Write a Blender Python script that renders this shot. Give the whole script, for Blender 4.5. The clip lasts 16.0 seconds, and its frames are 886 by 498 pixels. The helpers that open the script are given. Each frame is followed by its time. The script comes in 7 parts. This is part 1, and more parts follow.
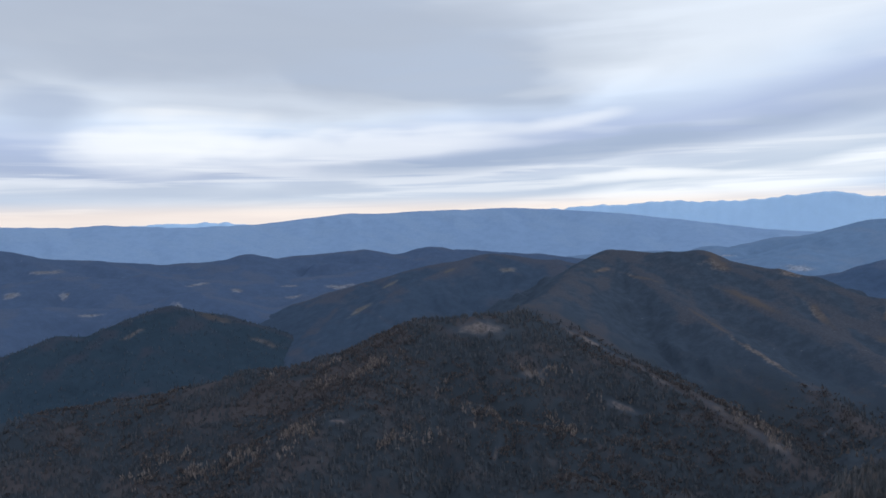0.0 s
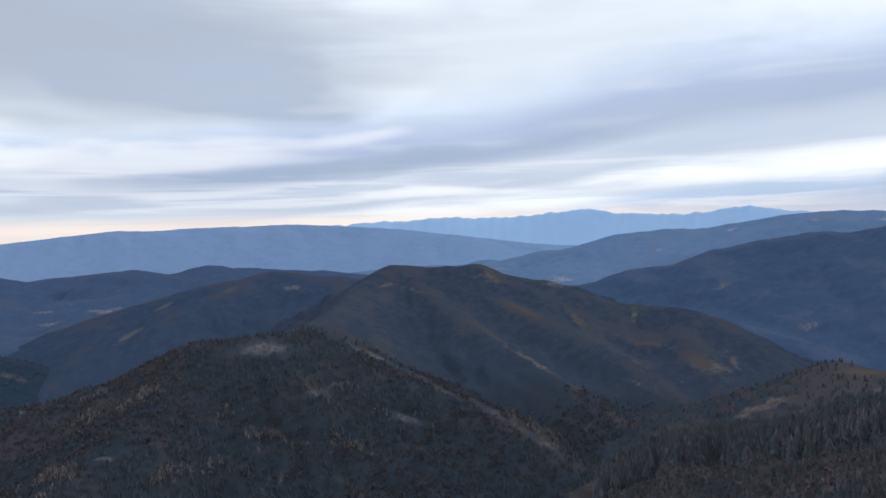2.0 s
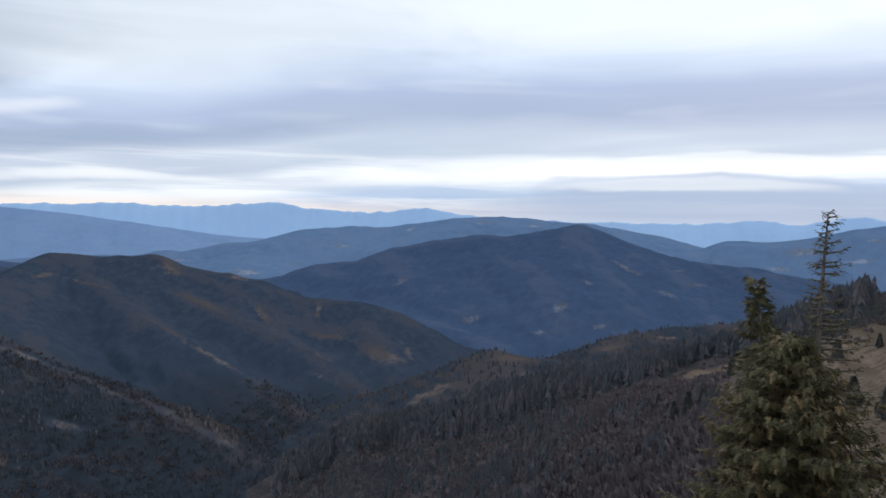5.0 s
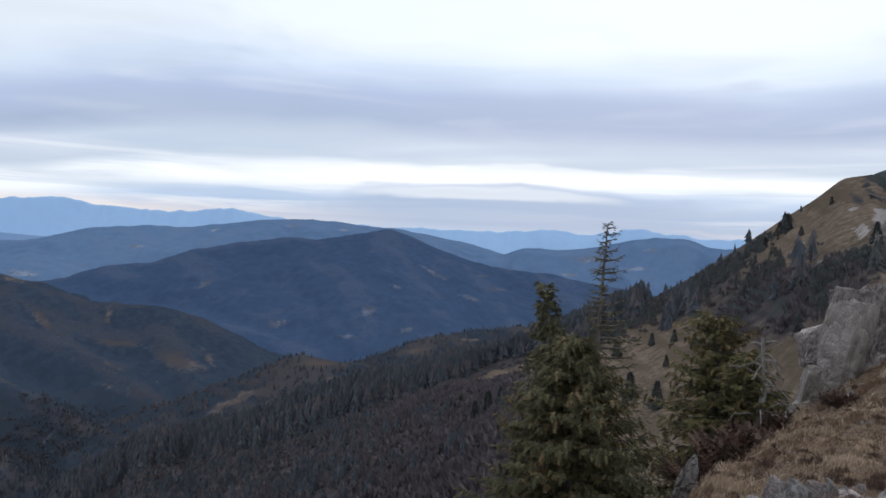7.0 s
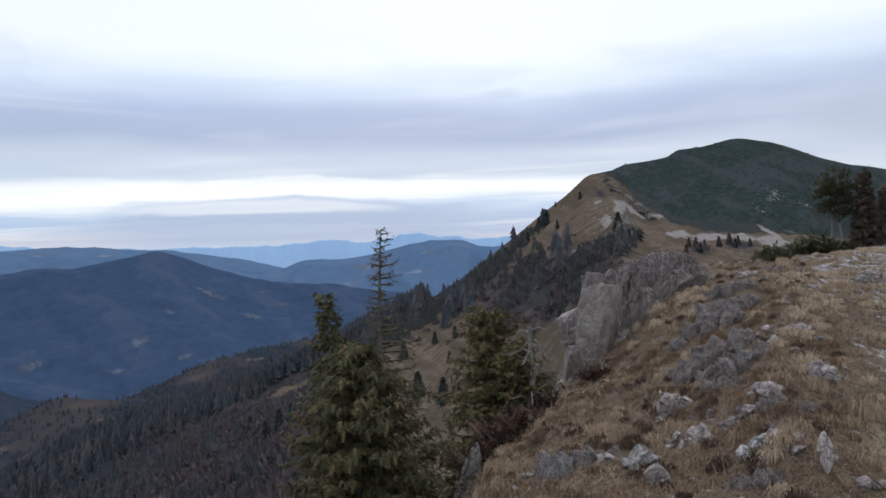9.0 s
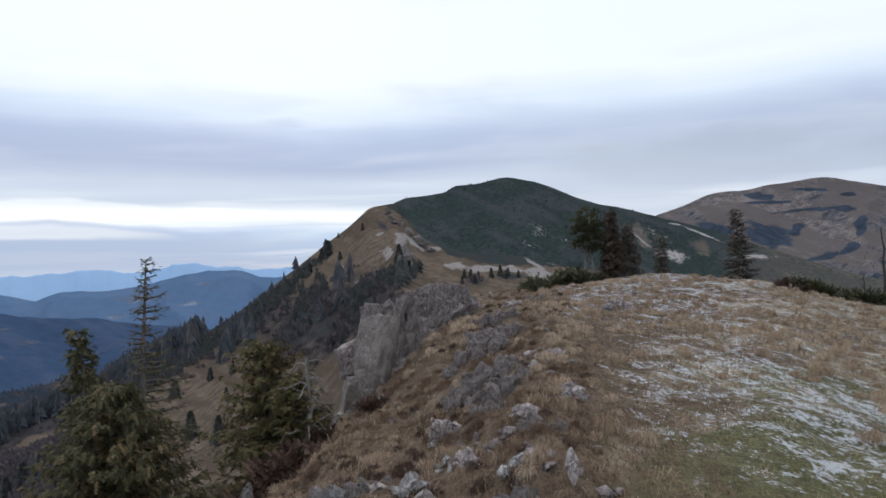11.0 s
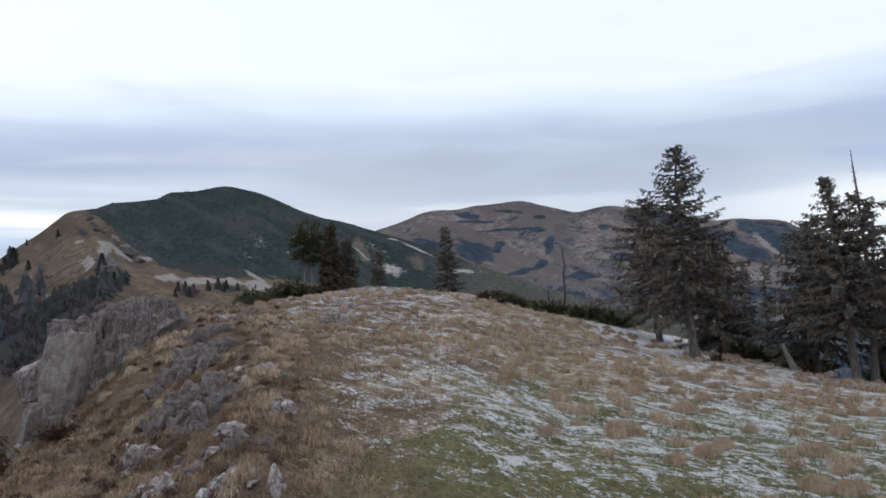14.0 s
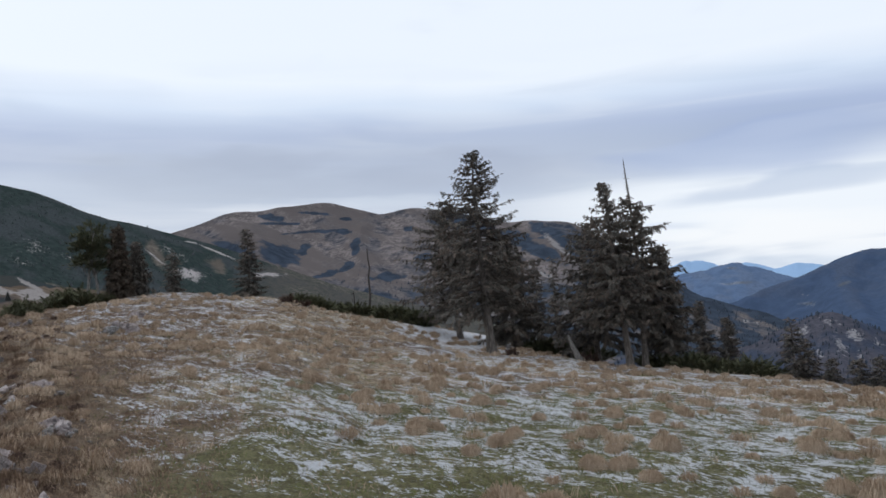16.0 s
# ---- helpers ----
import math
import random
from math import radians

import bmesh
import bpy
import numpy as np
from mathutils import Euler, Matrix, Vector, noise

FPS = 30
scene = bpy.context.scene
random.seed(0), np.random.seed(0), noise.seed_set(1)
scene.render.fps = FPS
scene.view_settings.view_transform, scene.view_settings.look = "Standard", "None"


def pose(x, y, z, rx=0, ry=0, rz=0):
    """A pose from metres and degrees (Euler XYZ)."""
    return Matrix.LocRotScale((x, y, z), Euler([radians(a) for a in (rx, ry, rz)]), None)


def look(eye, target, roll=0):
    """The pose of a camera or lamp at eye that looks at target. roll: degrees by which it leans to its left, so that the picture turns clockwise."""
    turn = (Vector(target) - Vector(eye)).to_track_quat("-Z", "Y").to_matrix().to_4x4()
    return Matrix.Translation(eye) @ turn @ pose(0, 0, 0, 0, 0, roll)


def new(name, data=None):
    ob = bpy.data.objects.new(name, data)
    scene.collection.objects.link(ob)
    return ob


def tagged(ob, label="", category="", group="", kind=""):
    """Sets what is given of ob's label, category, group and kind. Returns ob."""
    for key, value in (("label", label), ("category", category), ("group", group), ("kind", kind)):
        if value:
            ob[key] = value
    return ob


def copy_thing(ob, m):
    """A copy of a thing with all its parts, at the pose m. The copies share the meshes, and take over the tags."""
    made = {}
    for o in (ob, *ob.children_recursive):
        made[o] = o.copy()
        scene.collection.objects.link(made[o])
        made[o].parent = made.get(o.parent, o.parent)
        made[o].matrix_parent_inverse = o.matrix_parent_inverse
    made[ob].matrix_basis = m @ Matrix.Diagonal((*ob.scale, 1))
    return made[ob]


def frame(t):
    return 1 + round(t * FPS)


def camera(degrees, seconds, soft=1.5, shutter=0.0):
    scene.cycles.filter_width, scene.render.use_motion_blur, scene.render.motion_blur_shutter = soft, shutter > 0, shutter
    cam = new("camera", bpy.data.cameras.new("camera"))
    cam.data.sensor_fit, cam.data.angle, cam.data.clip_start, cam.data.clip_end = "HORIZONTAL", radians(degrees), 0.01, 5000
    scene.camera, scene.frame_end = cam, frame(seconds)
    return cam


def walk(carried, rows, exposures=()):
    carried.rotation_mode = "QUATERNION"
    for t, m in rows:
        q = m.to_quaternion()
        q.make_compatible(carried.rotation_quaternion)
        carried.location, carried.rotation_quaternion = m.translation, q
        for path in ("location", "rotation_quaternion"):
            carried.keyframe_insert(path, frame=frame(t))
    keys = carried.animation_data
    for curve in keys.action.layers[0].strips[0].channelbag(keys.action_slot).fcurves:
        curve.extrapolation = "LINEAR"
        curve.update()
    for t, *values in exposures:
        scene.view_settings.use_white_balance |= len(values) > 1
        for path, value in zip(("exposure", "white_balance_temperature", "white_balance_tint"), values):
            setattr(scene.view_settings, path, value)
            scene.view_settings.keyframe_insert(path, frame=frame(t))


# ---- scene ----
cam = camera(62.3, 16.0, soft=1.65)
# Seconds, place, turn: a hand-held pan, the camera held 0.25 m in front of the body's axis.
PATH = [
    (0.0, -0.0, 0.25, 1.7, 88.12, 1.32, -0.02), (0.5, 0.02, 0.249, 1.7, 88.05, -0.26, -4.56), (1.0, 0.041, 0.247, 1.7, 88.3, -0.85, -9.35),
    (1.5, 0.059, 0.243, 1.7, 88.69, -0.68, -13.53), (2.0, 0.072, 0.239, 1.7, 88.96, 1.79, -16.81), (2.5, 0.082, 0.236, 1.7, 88.9, 1.08, -19.26),
    (3.0, 0.098, 0.23, 1.7, 88.86, 0.72, -23.07), (3.5, 0.115, 0.222, 1.7, 88.73, 1.02, -27.54), (4.0, 0.135, 0.21, 1.7, 88.6, -0.87, -32.69),
    (4.2, 0.143, 0.205, 1.7, 88.5, -1.54, -34.83), (6.3, 0.189, 0.163, 1.7, 88.24, 1.14, -49.19), (6.5, 0.195, 0.157, 1.7, 88.35, 0.32, -51.19),
    (7.0, 0.206, 0.141, 1.7, 89.0, -2.22, -55.6), (7.5, 0.212, 0.132, 1.7, 89.29, -0.73, -58.03), (8.0, 0.22, 0.119, 1.7, 89.3, 1.52, -61.49),
    (8.5, 0.229, 0.101, 1.7, 89.32, 1.35, -66.26), (9.0, 0.239, 0.074, 1.7, 89.78, 2.09, -72.7), (9.5, 0.245, 0.05, 1.7, 90.42, 0.98, -78.55),
    (9.7, 0.247, 0.04, 1.7, 90.67, 1.39, -80.87), (11.8, 0.249, -0.017, 1.7, 91.68, 1.98, -93.84), (12.0, 0.249, -0.023, 1.7, 91.6, 2.17, -95.31),
    (12.5, 0.247, -0.039, 1.7, 91.48, 1.48, -99.0), (13.0, 0.243, -0.057, 1.7, 91.83, 1.56, -103.23), (13.5, 0.239, -0.073, 1.7, 91.92, 1.95, -106.94),
    (14.0, 0.233, -0.09, 1.7, 91.95, 1.52, -111.05), (14.5, 0.226, -0.106, 1.7, 91.73, 3.33, -114.98), (15.0, 0.218, -0.122, 1.7, 91.67, 2.83, -119.19),
    (15.5, 0.211, -0.134, 1.7, 91.74, 3.03, -122.46), (16.0, 0.202, -0.147, 1.7, 91.56, 2.57, -126.08),
]
walk(cam, [(t, pose(*p)) for t, *p in PATH], exposures=[(0, 0.0), (15.4, 0.0), (16, -0.10)])

# ---- light ----
EYE = 1.7


def node(tree, kind, values=None, **props):
    n = tree.nodes.new("ShaderNode" + kind)
    for key, value in props.items():
        if key == "operation":
            n.operation = value
        elif key == "data_type":
            n.data_type = value
        elif key == "blend_type":
            n.blend_type = value
        elif key == "attribute_name":
            n.attribute_name = value
        elif key == "feature":
            n.feature = value
    for key, value in (values or {}).items():
        if isinstance(value, bpy.types.NodeSocket):
            tree.links.new(value, n.inputs[key])
        else:
            n.inputs[key].default_value = value
    return n


def calc(tree, op, a, b=0.0, c=0.0):
    return node(tree, "Math", {0: a, 1: b, 2: c}, operation=op).outputs[0]


def rgb(*c):
    return (*c, 1.0)


def blend(tree, fac, a, b, kind="MIX"):
    n = node(tree, "Mix", {0: fac, 6: a, 7: b}, data_type="RGBA", blend_type=kind)
    return n.outputs[2]


def ramp(tree, fac, stops, ease="LINEAR"):
    n = node(tree, "ValToRGB", {0: fac})
    n.color_ramp.interpolation = ease
    el = n.color_ramp.elements
    while len(el) < len(stops):
        el.new(0.5)
    for e, (p, c) in zip(el, stops):
        e.position, e.color = p, c if len(c) == 4 else (*c, 1.0)
    return n.outputs[0]


def step(tree, value, low, high):
    n = node(tree, "MapRange", {0: value, 1: low, 2: high, 3: 0.0, 4: 1.0})
    n.interpolation_type = "SMOOTHSTEP"
    return n.outputs[0]


def noise_tex(tree, vector, scale, detail=4.0, rough=0.55, distort=0.0):
    return node(tree, "TexNoise", {"Vector": vector, "Scale": scale, "Detail": detail, "Roughness": rough, "Distortion": distort}).outputs[0]


def build_sky():
    world = bpy.data.worlds.new("overcast_sky")
    scene.world = world
    world.use_nodes = True
    t = world.node_tree
    t.nodes.clear()
    way = node(t, "TexCoord").outputs["Generated"]
    split = node(t, "SeparateXYZ", {0: way})
    x, y, z = split.outputs
    up = calc(t, "MAXIMUM", z, 0.0)
    # Layered stratus: noise on the view direction, stretched along the horizon.
    flat = node(t, "CombineXYZ", {0: x, 1: y, 2: calc(t, "MULTIPLY", z, 5.5)}).outputs[0]
    tilt = node(t, "Mapping", {0: flat, 1: (3.1, 1.7, 0.4), 2: (radians(5), radians(3), 0)}).outputs[0]
    big = noise_tex(t, tilt, 1.5, 3.0, 0.5, 0.3)
    fine = noise_tex(t, node(t, "CombineXYZ", {0: x, 1: y, 2: calc(t, "MULTIPLY", z, 9.0)}).outputs[0], 3.2, 3.0, 0.45, 0.5)
    wave = noise_tex(t, node(t, "CombineXYZ", {0: x, 1: y, 2: calc(t, "MULTIPLY", z, 2.0)}).outputs[0], 2.4, 3.0, 0.5)
    side = calc(t, "ADD", calc(t, "MULTIPLY", x, -0.42), calc(t, "MULTIPLY", y, 0.90))
    high = calc(t, "MULTIPLY", calc(t, "ADD", z, calc(t, "MULTIPLY", calc(t, "SUBTRACT", wave, 0.5), 0.065)), 4.0)
    # The layers dip towards the north-west.
    high = calc(t, "ADD", high, calc(t, "MULTIPLY", step(t, side, 0.40, 0.97), 0.30))
    layers = ramp(t, high, [
        (0.0, (0.42, 0.55, 0.74)), (0.10, (0.37, 0.51, 0.75)), (0.20, (0.48, 0.62, 0.85)), (0.28, (0.92, 0.98, 1.06)), (0.34, (0.94, 0.99, 1.06)), (0.40, (0.57, 0.66, 0.80)),
        (0.50, (0.62, 0.70, 0.84)), (0.60, (0.40, 0.48, 0.67)), (0.72, (0.45, 0.54, 0.76)), (0.86, (0.72, 0.83, 1.0)), (1.0, (0.90, 0.975, 1.08))])
    # Darker cloud to the west of north, overhead.
    bulk = noise_tex(t, node(t, "CombineXYZ", {0: x, 1: y, 2: calc(t, "MULTIPLY", z, 2.4)}).outputs[0], 3.2, 4.0, 0.5, 0.3)
    heavy = calc(t, "ADD", bulk, calc(t, "MULTIPLY", step(t, side, 0.62, 0.98), 0.38))
    base = calc(t, "ADD", z, calc(t, "MULTIPLY", calc(t, "SUBTRACT", bulk, 0.5), 0.16))
    dark = calc(t, "MULTIPLY", step(t, heavy, 0.52, 0.88), step(t, base, 0.145, 0.190))
    deck = blend(t, calc(t, "MULTIPLY", dark, 0.85), layers, rgb(0.40, 0.472, 0.605))
    deck = blend(t, calc(t, "MULTIPLY", step(t, fine, 0.48, 0.72), calc(t, "MULTIPLY", step(t, z, 0.30, 0.17), 0.30)), deck, rgb(0.42, 0.52, 0.70))
    deck = blend(t, calc(t, "MULTIPLY", step(t, fine, 0.52, 0.30), calc(t, "MULTIPLY", step(t, z, 0.30, 0.17), 0.30)), deck, rgb(0.94, 0.99, 1.05))
    # Thin torn layers close to the horizon.
    thin = noise_tex(t, node(t, "CombineXYZ", {0: x, 1: y, 2: calc(t, "MULTIPLY", z, 22.0)}).outputs[0], 2.6, 4.0, 0.55, 0.4)
    low = step(t, z, 0.125, 0.075)
    deck = blend(t, calc(t, "MULTIPLY", step(t, thin, 0.50, 0.62), calc(t, "MULTIPLY", low, 0.42)), deck, rgb(0.50, 0.60, 0.77))
    deck = blend(t, calc(t, "MULTIPLY", step(t, thin, 0.47, 0.36), calc(t, "MULTIPLY", low, 0.45)), deck, rgb(0.95, 0.98, 1.03))
    # Grey cloud lies low over the mountains to the east.
    east = calc(t, "MULTIPLY", step(t, calc(t, "ADD", calc(t, "MULTIPLY", x, 0.883), calc(t, "MULTIPLY", y, -0.469)), 0.82, 0.97), step(t, z, 0.235, 0.15))
    deck = blend(t, calc(t, "MULTIPLY", east, 0.74), deck, rgb(0.53, 0.60, 0.74))
    # The cloud breaks up to the south.
    south = calc(t, "MULTIPLY", step(t, calc(t, "ADD", calc(t, "MULTIPLY", x, 0.40), calc(t, "MULTIPLY", y, -0.90)), 0.86, 0.97), step(t, z, 0.17, 0.07))
    deck = blend(t, calc(t, "MULTIPLY", south, calc(t, "SUBTRACT", 1.0, calc(t, "MULTIPLY", step(t, fine, 0.46, 0.66), 0.6))), deck, rgb(0.92, 0.98, 1.06))
    # Single cloud banks and gaps: bearing, angle, half length, half height, slant, colour, strength.
    bearing = calc(t, "ADD", calc(t, "MULTIPLY", calc(t, "ARCTAN2", x, y), 57.3), calc(t, "MULTIPLY", calc(t, "SUBTRACT", wave, 0.5), 16.0))
    angle = calc(t, "ADD", calc(t, "MULTIPLY", calc(t, "ARCSINE", z), 57.3), calc(t, "ADD", calc(t, "MULTIPLY", calc(t, "SUBTRACT", bulk, 0.5), 2.6), calc(t, "MULTIPLY", calc(t, "SUBTRACT", fine, 0.5), 1.6)))
    for a, e, w, h, k, colour, share in CLOUDS:
        u = calc(t, "SUBTRACT", bearing, a)
        v = calc(t, "SUBTRACT", calc(t, "SUBTRACT", angle, e), calc(t, "MULTIPLY", u, k))
        far = calc(t, "ADD", calc(t, "POWER", calc(t, "ABSOLUTE", calc(t, "DIVIDE", u, w)), 2.0), calc(t, "POWER", calc(t, "ABSOLUTE", calc(t, "DIVIDE", v, h)), 2.0))
        far = calc(t, "ADD", far, calc(t, "ADD", calc(t, "MULTIPLY", calc(t, "SUBTRACT", bulk, 0.5), 2.4), calc(t, "MULTIPLY", calc(t, "SUBTRACT", fine, 0.5), 2.0)))
        deck = blend(t, calc(t, "MULTIPLY", step(t, far, 1.15, -0.1), share), deck, rgb(*colour))
    # A clear strip under the cloud, warm towards the west where the sun has gone down.
    west = calc(t, "ADD", calc(t, "MULTIPLY", x, -0.10), calc(t, "MULTIPLY", y, 0.99))
    glow = calc(t, "MULTIPLY", step(t, west, 0.45, 0.95), step(t, z, 0.042, 0.018))
    deck = blend(t, calc(t, "MULTIPLY", glow, 0.7), deck, rgb(1.0, 0.84, 0.74))
    sky = t.nodes.new("ShaderNodeTexSky")
    sky.sky_type, sky.sun_disc, sky.sun_elevation, sky.sun_rotation = "NISHITA", False, SUN_UP, SUN_ROUND
    clear = node(t, "VectorMath", {0: sky.outputs[0], 1: (0.10, 0.10, 0.10)}, operation="MULTIPLY").outputs[0]
    shade = blend(t, 0.94, clear, deck)
    back = node(t, "Background", {0: shade, 1: SKY_STRENGTH})
    out = node(t, "OutputWorld")
    t.links.new(back.outputs[0], out.inputs[0])


WHITE, GREY, DEEP, BLUE = (1.0, 1.03, 1.07), (0.46, 0.54, 0.69), (0.36, 0.45, 0.62), (0.41, 0.51, 0.75)
CLOUDS = [(-12, 14, 30, 6.5, 0, (0.44, 0.50, 0.61), 0.75), (22, 14.5, 16, 5, 0, (0.62, 0.69, 0.79), 0.5), (-19.5, 6.0, 9, 2.4, 0.03, WHITE, 0.75), (-6, 6.0, 16, 1.3, 0.05, WHITE, 0.6), (-29, 8.4, 5, 1.8, 0, (0.42, 0.50, 0.66), 0.8), (-18, 2.9, 16, 0.8, 0, GREY, 0.6), (11, 5.5, 25, 1.0, 0.075, DEEP, 0.8), (18, 3.6, 15, 0.6, 0.04, WHITE, 0.75), (5, 7.7, 10, 0.9, 0.04, WHITE, 0.6),
    (37, 3.85, 21, 0.65, 0.01, WHITE, 0.85), (54, 4.2, 11, 0.6, 0, WHITE, 0.4), (41, 8.4, 17, 2.0, -0.02, (0.48, 0.56, 0.71), 0.55), (60, 2.7, 9, 0.4, 0, WHITE, 0.5), (72, 8.7, 26, 2.6, -0.02, (0.43, 0.50, 0.69), 0.55), (63, 4.5, 17, 0.6, 0.02, WHITE, 0.5), (63, 3.2, 15, 0.5, 0, BLUE, 0.5),
    (113, 7.2, 15, 1.9, 0, (0.45, 0.51, 0.63), 0.6), (127, 7.4, 20, 2.2, -0.02, (0.42, 0.48, 0.62), 0.6), (115, 5.4, 7, 0.7, 0, WHITE, 0.4), (122, 5.7, 8, 0.6, 0, (0.72, 0.79, 0.90), 0.5), (149, 7.6, 13, 2.2, 0, (0.40, 0.50, 0.74), 0.65), (151, 1.5, 13, 1.8, 0, WHITE, 0.8), (151, 4.6, 11, 0.8, 0.05, (0.47, 0.57, 0.76), 0.55),
    (66, 1.7, 27, 1.7, 0, (0.36, 0.47, 0.68), 0.85), (59, 2.9, 9, 0.5, 0, WHITE, 0.45), (76, 1.2, 5, 0.3, 0, (0.86, 0.74, 0.76), 0.5)]
SUN_UP, SUN_ROUND, SKY_STRENGTH = radians(32), radians(75), 1.04
build_sky()
sun = new("sun", bpy.data.lights.new("sun", "SUN"))
sun.data.energy, sun.data.angle, sun.data.color = 0.7, radians(40), (1.0, 0.97, 0.93)
sun.matrix_world = look((60, 16, 40), (0, 0, 0))


# ---- materials ----
def material(name, rough=0.9):
    m = bpy.data.materials.new(name)
    m.use_nodes = True
    t = m.node_tree
    shader = t.nodes["Principled BSDF"]
    shader.inputs["Roughness"].default_value = rough
    shader.inputs["Specular IOR Level"].default_value = 0.2
    return m, t, shader


def bump(t, shader, height, strength, distance):
    n = node(t, "Bump", {"Height": height, "Strength": strength, "Distance": distance})
    t.links.new(n.outputs[0], shader.inputs["Normal"])


def land_material(name, conifer, bare, meadow, scale, bare_share=0.5, relief=6.0, rock=(0.36, 0.34, 0.33), contrast=1.0, thicket=None):
    """Wooded mountain side: conifers, leafless woods, cut clearings and pasture, bare rock."""
    m, t, shader = material(name, 1.0)
    shader.inputs["Specular IOR Level"].default_value = 0.0
    where = node(t, "TexCoord").outputs["Object"]
    tall = node(t, "Mapping", {0: where, 3: (1, 1, 0.45)}).outputs[0]
    cover = node(t, "Attribute", attribute_name="cover").outputs[0]
    parts = node(t, "SeparateColor", {0: cover})
    stands = node(t, "Attribute", attribute_name="cover").outputs["Alpha"]
    grain = noise_tex(t, tall, scale * 7.0, 3.0, 0.7)
    specks = noise_tex(t, tall, scale * 28.0, 2.0, 0.7)
    dark = blend(t, step(t, grain, 0.35, 0.65), rgb(*[c * (1 - 0.35 * contrast) for c in conifer]), rgb(*[c * (1 + 0.3 * contrast) for c in conifer]))
    brown = blend(t, step(t, specks, 0.35, 0.65), rgb(*[c * (1 - 0.3 * contrast) for c in bare]), rgb(*[c * (1 + 0.35 * contrast) for c in bare]))
    woods = blend(t, step(t, calc(t, "ADD", stands, calc(t, "MULTIPLY", calc(t, "SUBTRACT", grain, 0.5), 0.6)), 0.72 - bare_share, 1.28 - bare_share), dark, brown)
    grass = blend(t, step(t, calc(t, "ADD", calc(t, "MULTIPLY", grain, 0.6), calc(t, "MULTIPLY", specks, 0.4)), 0.36, 0.64), rgb(*[c * 0.62 for c in meadow]), rgb(*[c * 1.3 for c in meadow]))
    grass = blend(t, step(t, stands, 0.25, 0.9), grass, rgb(*[0.72 * c for c in meadow]))
    edge = calc(t, "ADD", parts.outputs[0], calc(t, "MULTIPLY", calc(t, "SUBTRACT", grain, 0.5), 0.9))
    col = blend(t, step(t, edge, 0.18, 0.95), woods, grass)
    shrub = calc(t, "ADD", parts.outputs[1], calc(t, "MULTIPLY", calc(t, "SUBTRACT", grain, 0.5), 0.9))
    # Optional second tones; on the opposite hill they paint thinner haze on near ground.
    second_tone = dark
    if thicket:
        second_tone = blend(t, step(t, calc(t, "ADD", stands, calc(t, "MULTIPLY", calc(t, "SUBTRACT", specks, 0.5), 0.6)), 0.3, 0.75), rgb(*thicket[0]), rgb(*thicket[1]))
        shrub = calc(t, "SUBTRACT", shrub, parts.outputs[0])
    col = blend(t, step(t, shrub, 0.20 if thicket else 0.38, 0.85 if thicket else 0.60), col, second_tone)
    stone = calc(t, "ADD", parts.outputs[2], calc(t, "MULTIPLY", calc(t, "SUBTRACT", calc(t, "ADD", specks, grain), 1.0), 1.1))
    col = blend(t, step(t, stone, 0.40, 0.72), col, rgb(*rock))
    t.links.new(col, shader.inputs["Base Color"])
    bump(t, shader, calc(t, "ADD", grain, calc(t, "MULTIPLY", specks, 0.4)), 0.6 * contrast, relief)
    return m


